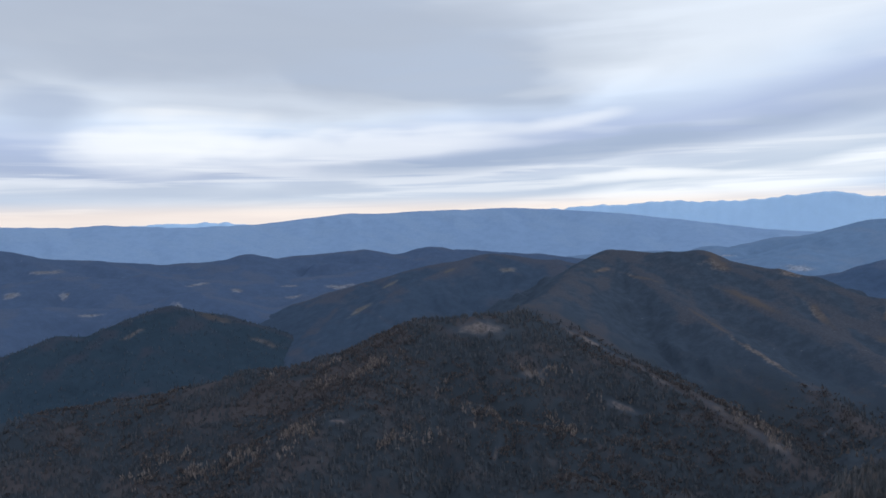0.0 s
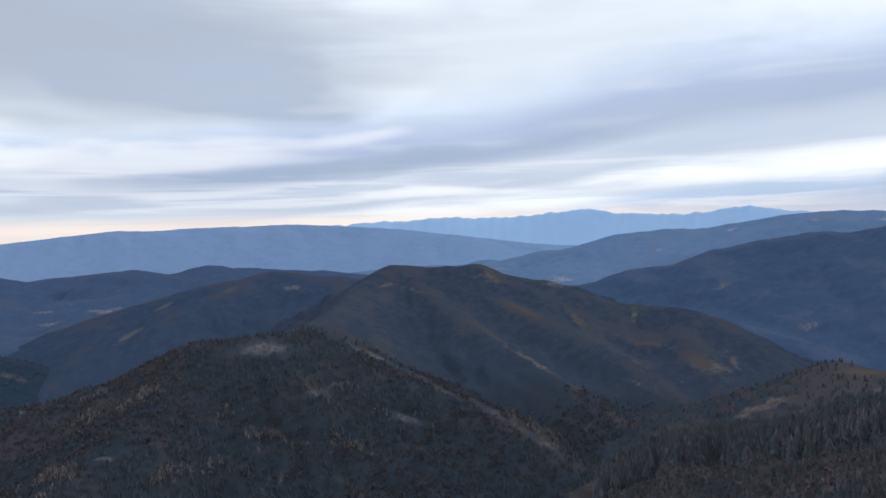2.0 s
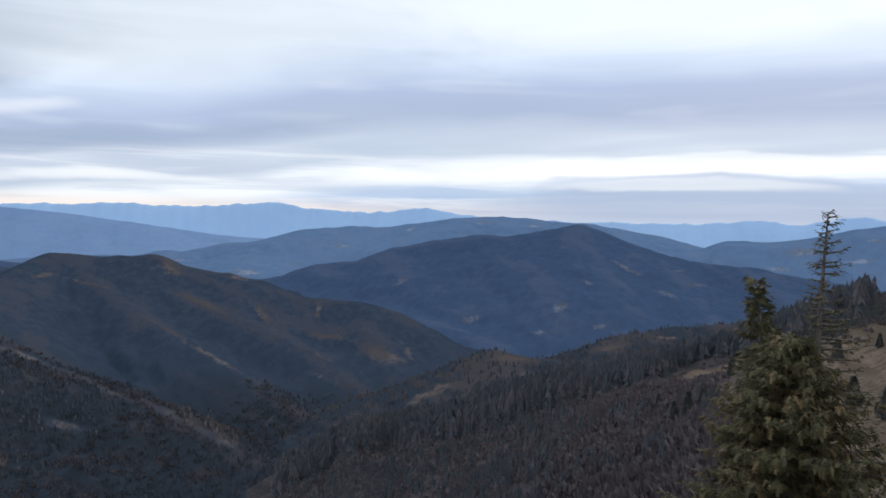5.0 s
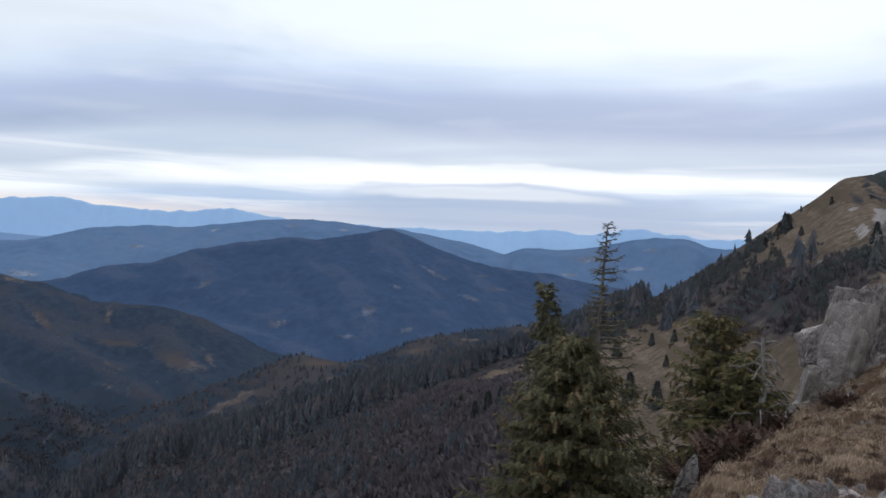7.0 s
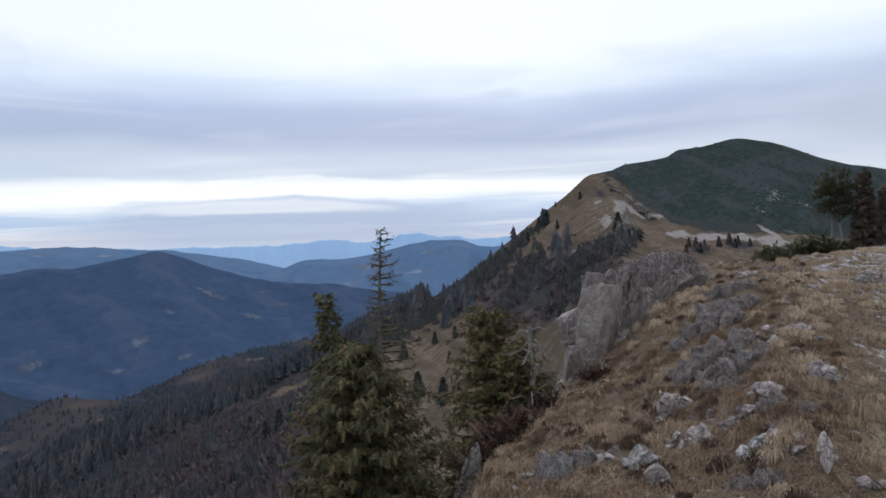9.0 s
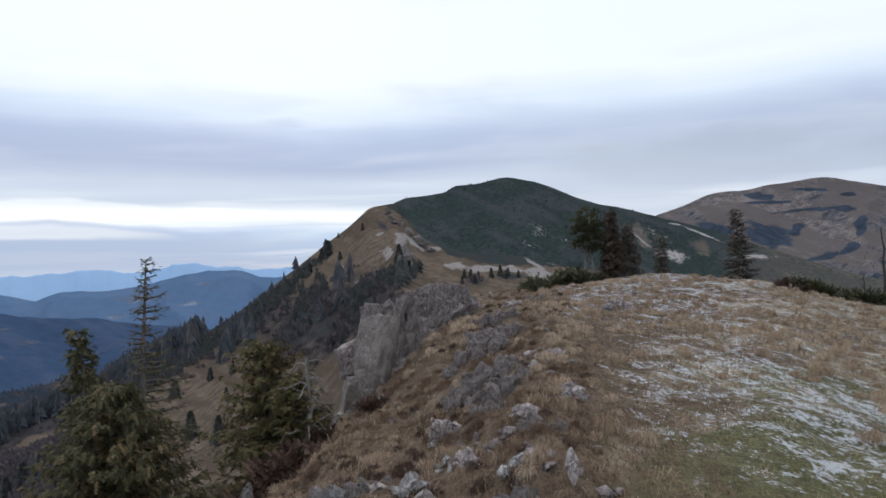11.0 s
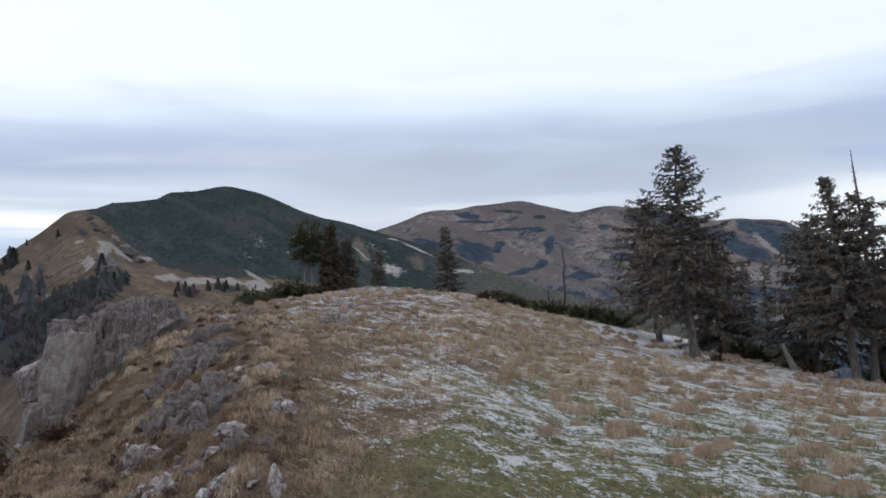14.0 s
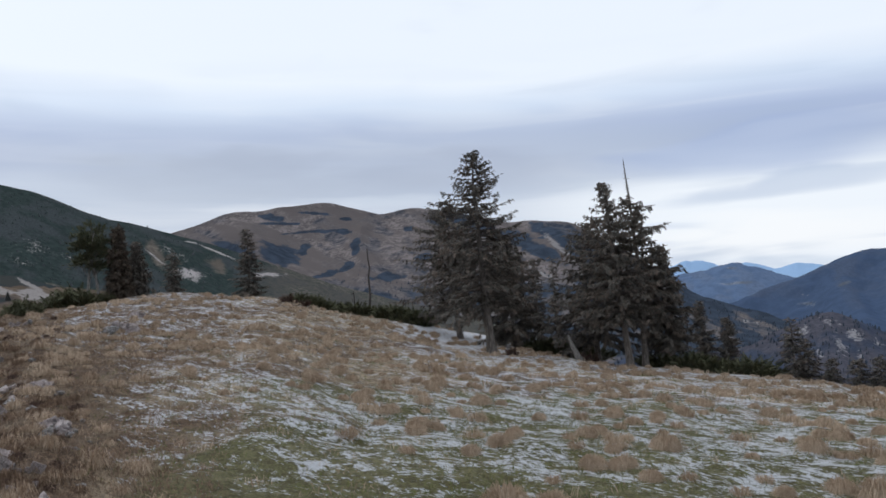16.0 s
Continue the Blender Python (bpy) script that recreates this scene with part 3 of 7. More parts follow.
class Slope:
    """A mountain side that faces the summit: crest by bearing (bearing, angle above level, distance), and the foot below it."""

    def __init__(self, crest, foot_angle, foot_share, step_az=0.2, rows=60, curve=1.0, gully=0.10, gully_width=260.0, crest_rough=0.0, seed=0.0):
        b, e, d = np.array(crest, float).T
        self.az = np.arange(b[0], b[-1] + 1e-6, step_az)
        self.dist = soften(np.interp(self.az, b, d), 8)
        angle = soften(np.interp(self.az, b, e), 2)
        self.top = EYE + self.dist * np.tan(np.radians(angle))
        across = np.radians(self.az) * self.dist
        self.top = self.top + crest_rough * (fbm(across / 60 + seed, across * 0 + seed, 4) - 0.5)
        self.near = self.dist * np.interp(self.az, *np.array(foot_share, float).T)
        low = np.interp(self.az, *np.array(foot_angle, float).T)
        self.low = EYE + self.near * np.tan(np.radians(low))
        self.curve, self.gully, self.width, self.seed, self.rows = curve, gully, gully_width, seed, rows

    def at(self, az, s):
        """Place at bearing az and share s of the way from the crest (0) to the foot (1); below 0 lies the far side."""
        dist, top, near, low = [np.interp(az, self.az, v) for v in (self.dist, self.top, self.near, self.low)]
        p = np.clip(s, 0, 1)
        r = dist - s * (dist - near)
        fall = p**self.curve
        z = top + (low - top) * fall
        across = np.radians(az) * dist
        bend = across + 0.35 * self.width * (fbm(r / self.width + self.seed, across / self.width, 2) - 0.5) * 2
        spur = 1 - np.abs(2 * fbm(bend / self.width + self.seed, r / (4 * self.width), 3, 0.55) - 1) * 2
        z = z + self.gully * (top - low) * (spur - 0.4) * np.minimum(p * 5, 1) ** 1.3 * np.clip(1.4 - p, 0, 1)
        z = np.where(s < 0, top + s * (dist - near) * 0.7, z)
        x, y = place(az, r)
        return x, y, z

    def build(self, name, mat, label, cover=None):
        s = np.concatenate([[-0.5, -0.2, -0.06], np.linspace(0, 1, self.rows) ** 1.15])
        ss, aa = np.meshgrid(s, self.az, indexing="ij")
        x, y, z = self.at(aa, ss)
        me = mesh_from(name, np.stack([x, y, z], -1).reshape(-1, 3), grid_faces(len(s), len(self.az))[:, ::-1], mat, True)
        paint(me, (np.stack(cover(aa, self.angle(x, y, z), x, y, z), -1) if cover else np.zeros((*aa.shape, 3))).reshape(-1, 3), self.stands(aa, self.angle(x, y, z)))
        return tagged(new(name, me), label, "mountain", kind="structure")

    def stands(self, az, el):
        """Stands of bare and of evergreen wood, streaked along a diagonal in the camera's view: 0 to 1."""
        drawn = fbm(el * 1.7 + 0.8 * az + self.seed, az * 0.22 + 5, 4, 0.6)
        even = fbm(az * 0.5 + self.seed, el * 1.1 + 11, 4, 0.6)
        return np.clip((0.55 * drawn + 0.45 * even - 0.36) / 0.28, 0, 1)

    @staticmethod
    def angle(x, y, z):
        return np.degrees(np.arctan2(z - EYE, np.hypot(x, y)))


class Relief(Slope):
    """A stretch of hills raised over a valley floor by a net of ridge lines; each ridge is (side slope, roundness, points of bearing, angle and distance)."""

    def __init__(self, ridges, az, reach, floor, step_az=0.2, rows=140, rough=8.0, width=70.0, seed=0.0, crest_rough=3.0):
        self.az = np.arange(az[0], az[1] + 1e-6, step_az)
        self.reach, self.floor, self.rows = reach, floor, rows
        self.rough, self.width, self.seed, self.crest_rough = rough, width, seed, crest_rough
        self.lines = []
        for slope, soft, points in ridges:
            b, e, d = np.array(points, float).T
            x, y = place(b, d)
            self.lines.append((slope, soft, np.stack([x, y, EYE + d * np.tan(np.radians(e))], -1)))

    def spurs(self, line, every, length, fall, sway, seed, slope=0.5, soft=14.0):
        """Side spurs that run down from a ridge towards the summit, swaying to both sides."""
        rs = np.random.RandomState(seed)
        crest = self.lines[line][2]
        run = np.concatenate([[0], np.cumsum(np.hypot(*np.diff(crest[:, :2], axis=0).T))])
        at = every * rs.uniform(0.3, 0.8)
        while at < run[-1]:
            p = np.array([np.interp(at, run, crest[:, i]) for i in range(3)])
            turn = math.atan2(-p[1], -p[0]) + radians(sway) + 0.5 * rs.randn()
            pts, far = [p - [0, 0, 2.0]], length * rs.uniform(0.6, 1.2)
            for k in range(5):
                turn += 0.22 * rs.randn()
                p = p + np.array([math.cos(turn) * far / 5, math.sin(turn) * far / 5, -far / 5 * fall * rs.uniform(0.6, 1.3) * (0.8 + 0.1 * k)])
                pts.append(p)
            self.lines.append((slope, soft, np.array(pts)))
            at += every * rs.uniform(0.65, 1.4)
        return self

    def height(self, x, y):
        total, drop = np.full(np.shape(x), self.floor / 6.0), np.full(np.shape(x), 60.0)
        for slope, soft, pts in self.lines:
            best = np.full(np.shape(x), -1e4)
            for a, b in zip(pts[:-1], pts[1:]):
                ab = b[:2] - a[:2]
                u = np.clip(((x - a[0]) * ab[0] + (y - a[1]) * ab[1]) / (ab @ ab), 0, 1)
                d = np.hypot(x - a[0] - u * ab[0], y - a[1] - u * ab[1])
                low = slope * (np.sqrt(d * d + soft * soft) - soft)
                best = np.maximum(best, a[2] + u * (b[2] - a[2]) - low)
                drop = np.minimum(drop, low)
            total = np.logaddexp(total, best / 6.0)
        w = self.width
        bend = fbm(x / w * 0.6 + self.seed, y / w * 0.6, 3)
        gully = np.abs(2 * fbm(x / w + 1.5 * bend + self.seed, y / w + 9, 4, 0.55) - 1)
        z = 6.0 * total - self.rough * (1.2 - 3.0 * gully) * smoothstep(drop, 4, 45)
        return z + self.crest_rough * (fbm(x / 40 + self.seed, y / 40, 3) - 0.5), drop

    def at(self, az, s):
        r = self.reach[1] - np.asarray(s) * (self.reach[1] - self.reach[0])
        x, y = place(az, r)
        return x, y, self.height(x, y)[0]

    def build(self, name, mat, label, cover=None):
        r = np.linspace(self.reach[1], self.reach[0], self.rows)
        rr, aa = np.meshgrid(r, self.az, indexing="ij")
        x, y = place(aa, rr)
        z, drop = self.height(x, y)
        el = self.angle(x, y, z)
        me = mesh_from(name, np.stack([x, y, z], -1).reshape(-1, 3), grid_faces(len(r), len(self.az))[:, ::-1], mat, True)
        # Leafless wood on the backs of the spurs, conifers in the hollows.
        backs = smoothstep(drop, 11, 2) * smoothstep(fbm(x / 90 + self.seed, y / 90, 4, 0.6), 0.34, 0.54)
        stands = np.clip(0.60 * self.stands(aa, el) + 0.60 * backs, 0, 1)
        paint(me, (np.stack(cover(aa, el, x, y, z), -1) if cover else np.zeros((*aa.shape, 3))).reshape(-1, 3), stands)
        return tagged(new(name, me), label, "mountain", kind="structure")


def spots(az, el, list_):
    """Share of clearing at a bearing and angle: each spot is bearing, angle, half width, half height, slant."""
    total = 0.0
    du, dv = 1.3 * (fbm(az * 0.9, el * 1.8 + 50, 3) - 0.5), 0.8 * (fbm(az * 1.1 + 30, el * 2.2, 3) - 0.5)
    for b, e, w, h, k in list_:
        loose = min(1.0, h / 0.45)
        u = (az + loose * du - b) / w
        v = (el + loose * dv - e - k * (az - b)) / h
        total = np.maximum(total, np.clip(1.25 - np.sqrt(u * u + v * v), 0, 1))
    return total


def fir_template(sides, tiers, seed):
    """A small far conifer of stacked ragged skirts, one metre high."""
    rs = np.random.RandomState(seed)
    v, f = [], []
    teeth = 2 * sides if tiers > 2 else sides
    for k in range(tiers):
        low, high = k / tiers * 0.88 + 0.03, min(1.0, (k + 1.75) / tiers)
        wide = 0.235 * (1 - k / tiers) ** 0.7 + 0.02
        base = len(v)
        turn = rs.rand() * 6
        for i in range(teeth):
            a = turn + (i + 0.3 * rs.randn()) * 2 * math.pi / teeth
            # Boughs stick out and hang between deep gaps.
            out = 1.0 if teeth == sides else rs.uniform(0.85, 1.25) if i % 2 else rs.uniform(0.25, 0.55)
            q = wide * out * (0.7 + 0.6 * rs.rand())
            v.append((q * math.cos(a), q * math.sin(a), low + 0.06 * (rs.rand() - 0.5) + (0.0 if teeth == sides or i % 2 else 0.35 / tiers)))
        v.append((0, 0, high))
        f += [(base + i, base + (i + 1) % teeth, base + teeth) for i in range(teeth)]
    return np.array(v), np.array(f)


def shrub_template(sides, seed):
    """A leafless shrub: a loose brush of twigs, one metre high."""
    rs = np.random.RandomState(seed)
    v, f = [], []
    for k in range(sides):
        a, q = rs.uniform(0, 6.28), rs.rand() ** 0.5
        foot = np.array([0.30 * q * math.cos(a), 0.30 * q * math.sin(a), rs.uniform(0.0, 0.35)])
        tip = np.array([0.52 * q * math.cos(a), 0.52 * q * math.sin(a), (1 - 0.5 * q * q) * rs.uniform(0.7, 1.05)])
        b = rs.uniform(0, 6.28)
        wide = 0.085 * min(1.0, (12 / sides) ** 0.6) * np.array([math.cos(b), math.sin(b), 0.25])
        n = len(v)
        v += [tuple(foot), tuple(0.45 * foot + 0.55 * tip + wide), tuple(tip), tuple(0.45 * foot + 0.55 * tip - wide)]
        f += [(n, n + 1, n + 2), (n, n + 2, n + 3)]
    return np.array(v), np.array(f)


def forest(name, slope, count, size, mat, label, seed, keep=None, sides=5, tiers=2, s_range=(0.0, 1.0), az_range=None, broad=1.0, round_=False):
    """Trees past counting on a slope, joined."""
    rs = np.random.RandomState(seed)
    lo, hi = az_range or (slope.az[0], slope.az[-1])
    az = rs.uniform(lo, hi, count)
    s = s_range[0] + (s_range[1] - s_range[0]) * rs.rand(count)
    x, y, z = slope.at(az, s)
    ok = np.ones(count, bool)
    if keep is not None:
        ok = keep(az, slope.angle(x, y, z), x, y) > rs.rand(count)
    x, y, z = x[ok], y[ok], z[ok]
    n = len(x)
    kinds = [shrub_template(sides, seed + k) if round_ else fir_template(sides, tiers, seed + k) for k in range(4)]
    pick = rs.randint(0, 4, n)
    h = size * rs.uniform(0.45, 1.15, n)
    w = h * rs.uniform(0.8, 1.3, n) * broad
    verts, faces, base = [], [], 0
    for k, (tv, tf) in enumerate(kinds):
        i = np.flatnonzero(pick == k)
        a = rs.uniform(0, 6.28, len(i))
        c, sn = np.cos(a), np.sin(a)
        vx = tv[None, :, 0] * c[:, None] - tv[None, :, 1] * sn[:, None]
        vy = tv[None, :, 0] * sn[:, None] + tv[None, :, 1] * c[:, None]
        v = np.stack([x[i, None] + vx * w[i, None], y[i, None] + vy * w[i, None], z[i, None] + tv[None, :, 2] * h[i, None] - 0.05 * h[i, None]], -1)
        verts.append(v.reshape(-1, 3))
        faces.append((tf[None] + (np.arange(len(i)) * len(tv))[:, None, None] + base).reshape(-1, 3))
        base += v.shape[0] * v.shape[1]
    me = mesh_from(name, np.concatenate(verts), np.concatenate(faces), mat, round_)
    return tagged(new(name, me), label, "forest", kind="stuff")


# Far ranges and hills: the haze of distance is painted into their base colours.
FAR_HAZE = land_material("far_range", (0.315, 0.468, 0.68), (0.32, 0.472, 0.68), (0.33, 0.475, 0.68), 0.0012, 0.3, 1, contrast=0.06)
RIDGE_HAZE = land_material("hazed_ridge_woods", (0.162, 0.248, 0.400), (0.17, 0.255, 0.40), (0.22, 0.295, 0.44), 0.003, 0.3, 2, contrast=0.12)
HILL_HAZE = land_material("hazed_hill_woods", (0.104, 0.168, 0.278), (0.112, 0.170, 0.272), (0.18, 0.215, 0.285), 0.004, 0.4, 3, contrast=0.14)
MID_HAZE = land_material("hazed_mid_hill_woods", (0.050, 0.078, 0.140), (0.058, 0.081, 0.134), (0.122, 0.135, 0.172), 0.006, 0.35, 3, contrast=0.2)
# Haze blue in the colour; the two wood tones also imitate relief shading.
PEAK_HAZE = land_material("hazed_peak_hill_woods", (0.047, 0.077, 0.138), (0.061, 0.088, 0.147), (0.102, 0.120, 0.166), 0.006, 0.35, 3, contrast=0.22)
# Middle hills: brown and green woods with a blue haze mixed into the colours.
BIG_WOODS = land_material("hazed_opposite_hill_woods", (0.036, 0.051, 0.076), (0.049, 0.056, 0.075), (0.097, 0.089, 0.095), 0.010, 0.30, 3, contrast=0.3, thicket=((0.030, 0.039, 0.052), (0.050, 0.048, 0.056)))
SHOULDER_WOODS = land_material("hazed_shoulder_woods", (0.036, 0.056, 0.092), (0.049, 0.059, 0.086), (0.10, 0.103, 0.115), 0.008, 0.4, 3, contrast=0.22)
VALLEY_WOODS = land_material("hazed_spur_woods", (0.032, 0.042, 0.057), (0.058, 0.054, 0.060), (0.112, 0.092, 0.086), 0.010, 0.5, 3, contrast=0.25)
LOW_WOODS = land_material("hazed_valley_hill_woods", (0.023, 0.039, 0.060), (0.032, 0.041, 0.060), (0.070, 0.070, 0.080), 0.007, 0.3, 3, contrast=0.22)
# Right-hand valley hills: blue for haze in the base colour, deeper when nearer.
RIGHT_FAR_HAZE = land_material("hazed_far_valley_woods", (0.108, 0.158, 0.255), (0.12, 0.162, 0.245), (0.18, 0.205, 0.25), 0.004, 0.4, 3, contrast=0.3)
RIGHT_NEAR_HAZE = land_material("hazed_steep_hill_woods", (0.062, 0.092, 0.155), (0.072, 0.096, 0.148), (0.13, 0.15, 0.185), 0.005, 0.4, 3, contrast=0.25)
RIGHT_HAZE = land_material("valley_woods", (0.052, 0.064, 0.094), (0.076, 0.076, 0.094), (0.16, 0.14, 0.15), 0.009, 0.6, 4, (0.27, 0.26, 0.27), 0.5)
# The fell's conifer tone carries some painted haze blue.
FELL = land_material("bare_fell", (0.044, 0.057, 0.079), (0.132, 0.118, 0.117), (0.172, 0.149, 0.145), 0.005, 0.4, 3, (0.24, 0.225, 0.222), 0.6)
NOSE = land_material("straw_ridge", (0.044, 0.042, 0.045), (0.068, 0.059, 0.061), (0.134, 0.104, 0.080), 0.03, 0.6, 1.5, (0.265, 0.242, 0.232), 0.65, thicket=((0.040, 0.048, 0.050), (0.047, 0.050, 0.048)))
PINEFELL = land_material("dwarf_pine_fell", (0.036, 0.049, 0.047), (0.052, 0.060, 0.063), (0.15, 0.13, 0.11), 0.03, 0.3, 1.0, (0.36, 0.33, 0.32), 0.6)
CRAG = rock_material("far_crag_rock", (0.31, 0.28, 0.262), (0.15, 0.132, 0.126), 0.05)
# Hill and valley conifers share the haze blue painted on their slopes.
WOODS_NEAR = leaf_material("hazed_near_hill_conifers", (0.040, 0.051, 0.069), (0.049, 0.059, 0.077), (0.059, 0.064, 0.077), 0.26, 0.012)
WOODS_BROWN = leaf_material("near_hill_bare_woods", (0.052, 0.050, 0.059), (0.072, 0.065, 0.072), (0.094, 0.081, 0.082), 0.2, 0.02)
WOODS_LEFT = leaf_material("hazed_valley_hill_conifers", (0.036, 0.059, 0.090), (0.042, 0.064, 0.094), (0.054, 0.068, 0.094), 0.2, 0.010)
WOODS_VALLEY = leaf_material("hazed_spur_trees", (0.042, 0.054, 0.071), (0.057, 0.062, 0.075), (0.092, 0.080, 0.080), 0.32, 0.012)
# Ridge spruces are lightened and blued in colour to imitate haze.
WOODS_RIDGE = leaf_material("hazed_ridge_conifers", (0.067, 0.076, 0.091), (0.090, 0.099, 0.114), (0.118, 0.110, 0.117), 0.2, 0.03)
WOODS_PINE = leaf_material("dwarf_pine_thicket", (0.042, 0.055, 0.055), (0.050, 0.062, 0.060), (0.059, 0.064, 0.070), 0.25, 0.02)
WOODS_LARCH = leaf_material("leafless_larches", (0.15, 0.13, 0.128), (0.28, 0.24, 0.23), (0.10, 0.088, 0.092), 0.2, 0.05)
WOODS_BARE = leaf_material("leafless_woods", (0.092, 0.080, 0.086), (0.110, 0.093, 0.100), (0.130, 0.107, 0.112), 0.15, 0.05)
SLOPE_NEEDLES = leaf_material("slope_spruce_needles", (0.055, 0.061, 0.061), (0.084, 0.088, 0.083))
# Needle colour here includes the blue of the valley haze.
WOODS_RIGHT = leaf_material("hazed_valley_conifers", (0.046, 0.062, 0.090), (0.070, 0.085, 0.11), (0.095, 0.09, 0.10), 0.1)

build_ground()

far_range = Slope([(-36, 0.2, 4800), (-22.2, 0.43, 4800), (-20.4, 0.52, 4800), (-16.5, 0.56, 4800), (-14.8, 0.35, 4800), (-5, 0.2, 4800), (9.8, 1.12, 4800), (16.9, 1.42, 4800), (20.8, 1.24, 4800),
    (25.1, 1.49, 4800), (28.4, 1.68, 4800), (30.9, 1.23, 4800), (35.2, 1.05, 4800), (39.4, 1.5, 4800), (41.7, 1.08, 4800), (45, 0.7, 4800), (49.5, 0.6, 4800), (54, 0.1, 4800), (59, -1.2, 4800)],
    [(-36, -2.2), (60, -2.2)], [(-36, 0.93), (60, 0.93)], 0.15, 16, 1.0, 0.05, 500, 26)
far_range.build("mountain_range", FAR_HAZE, "far mountain range tinted pale blue for haze, under the horizon glow")
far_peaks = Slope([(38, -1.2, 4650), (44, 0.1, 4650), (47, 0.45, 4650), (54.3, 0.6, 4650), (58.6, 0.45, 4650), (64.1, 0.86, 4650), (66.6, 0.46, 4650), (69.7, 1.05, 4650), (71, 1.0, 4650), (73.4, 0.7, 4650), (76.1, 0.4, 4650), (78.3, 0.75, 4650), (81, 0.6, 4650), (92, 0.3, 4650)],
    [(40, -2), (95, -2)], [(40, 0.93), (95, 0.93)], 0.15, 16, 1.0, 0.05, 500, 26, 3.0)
far_peaks.build("mountain_range", FAR_HAZE, "haze-tinted blue far peaks along the horizon")
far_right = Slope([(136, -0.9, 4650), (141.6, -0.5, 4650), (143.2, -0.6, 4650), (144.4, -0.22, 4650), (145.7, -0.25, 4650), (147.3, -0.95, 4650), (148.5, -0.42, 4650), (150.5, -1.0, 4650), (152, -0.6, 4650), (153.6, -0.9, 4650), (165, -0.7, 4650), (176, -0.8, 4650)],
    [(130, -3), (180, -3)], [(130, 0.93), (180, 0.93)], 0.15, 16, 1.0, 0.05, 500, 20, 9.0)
far_right.build("mountain_range", FAR_HAZE, "far range beyond the valley, tinted pale blue for haze")
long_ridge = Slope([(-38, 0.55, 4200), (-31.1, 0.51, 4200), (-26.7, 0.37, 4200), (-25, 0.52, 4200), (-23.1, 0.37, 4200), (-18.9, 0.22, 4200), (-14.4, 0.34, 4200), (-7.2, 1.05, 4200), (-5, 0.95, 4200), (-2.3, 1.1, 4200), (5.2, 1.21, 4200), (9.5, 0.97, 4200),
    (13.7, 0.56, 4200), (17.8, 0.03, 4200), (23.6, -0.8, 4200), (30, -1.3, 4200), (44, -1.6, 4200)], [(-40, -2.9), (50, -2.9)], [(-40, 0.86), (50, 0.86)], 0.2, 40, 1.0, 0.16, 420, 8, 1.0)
long_ridge.build("mountain_ridge", RIDGE_HAZE, "long wooded ridge across the plain, haze-tinted blue")

low_hills = Relief([
    (0.30, 30, [(-42, -1.2, 3000), (-31.2, -1.08, 3000), (-27.9, -1.79, 3000), (-24.3, -2.14, 3000), (-20.5, -2.5, 3000), (-16.5, -2.23, 3000), (-14.9, -1.86, 2950), (-12.8, -2.27, 3000), (-9.8, -2.02, 3000), (-6.4, -1.77, 3000), (-3.7, -2.19, 3000), (-1.1, -1.68, 3000), (2.9, -2.12, 3000), (7.3, -2.43, 3000), (12, -3.0, 3000), (20, -3.6, 3000)]),
    (0.32, 25, [(-42, -3.1, 2550), (-31.3, -3.34, 2550), (-27.2, -3.0, 2500), (-24.3, -3.34, 2500), (-22.1, -3.05, 2480), (-18.6, -3.62, 2500), (-15.8, -3.96, 2500), (-11.6, -3.91, 2550), (-9.9, -3.76, 2600), (-5, -3.4, 2750)]),
    (0.35, 22, [(-42, -4.4, 2200), (-28, -5.1, 2150), (-24, -5.5, 2120), (-20.6, -5.0, 2120), (-19.4, -4.5, 2150), (-16.6, -5.19, 2150), (-13.8, -5.97, 2150)]),
    (0.35, 22, [(-14.5, -6.6, 2150), (-9.9, -5.06, 2250), (-6, -4.6, 2350), (-2, -4.2, 2400)])], (-42, 20), (1750, 3350), -265, 0.25, 120, 22, 230, 2.0, 10)
low_hills.spurs(0, 330, 420, 0.22, 25, 5, 0.3, 20).spurs(1, 280, 330, 0.22, -20, 6, 0.32, 16).spurs(2, 260, 260, 0.25, 15, 7, 0.35, 16)
HILL_SPOTS = [(-28.5, -2.6, 1.4, 0.16, 0), (-8, -4.6, 1.5, 0.20, 0.03), (-16, -4.5, 0.7, 0.2, -0.1), (-11.5, -5.2, 1.2, 0.12, 0.05), (-27.5, -4.3, 0.4, 0.4, 0.1), (-20.3, -5.6, 0.4, 0.4, 0), (-23.6, -6.7, 1.0, 0.15, 0), (-12, -4.4, 1.0, 0.10, -0.05), (-30.5, -4.0, 0.5, 0.3, 0), (-18.5, -4.0, 1.2, 0.12, 0.1), (-13, -7.4, 1.6, 0.15, 0.2), (-9, -5.9, 1.4, 0.14, 0.25), (-26, -5.8, 1.2, 0.14, 0)]
low_hills.build("wooded_hill", MID_HAZE, "wooded foothills, haze-tinted blue-green, with small pale clearings", lambda a, e, x, y, z: (spots(a, e, HILL_SPOTS), 0 * a, 0 * a))

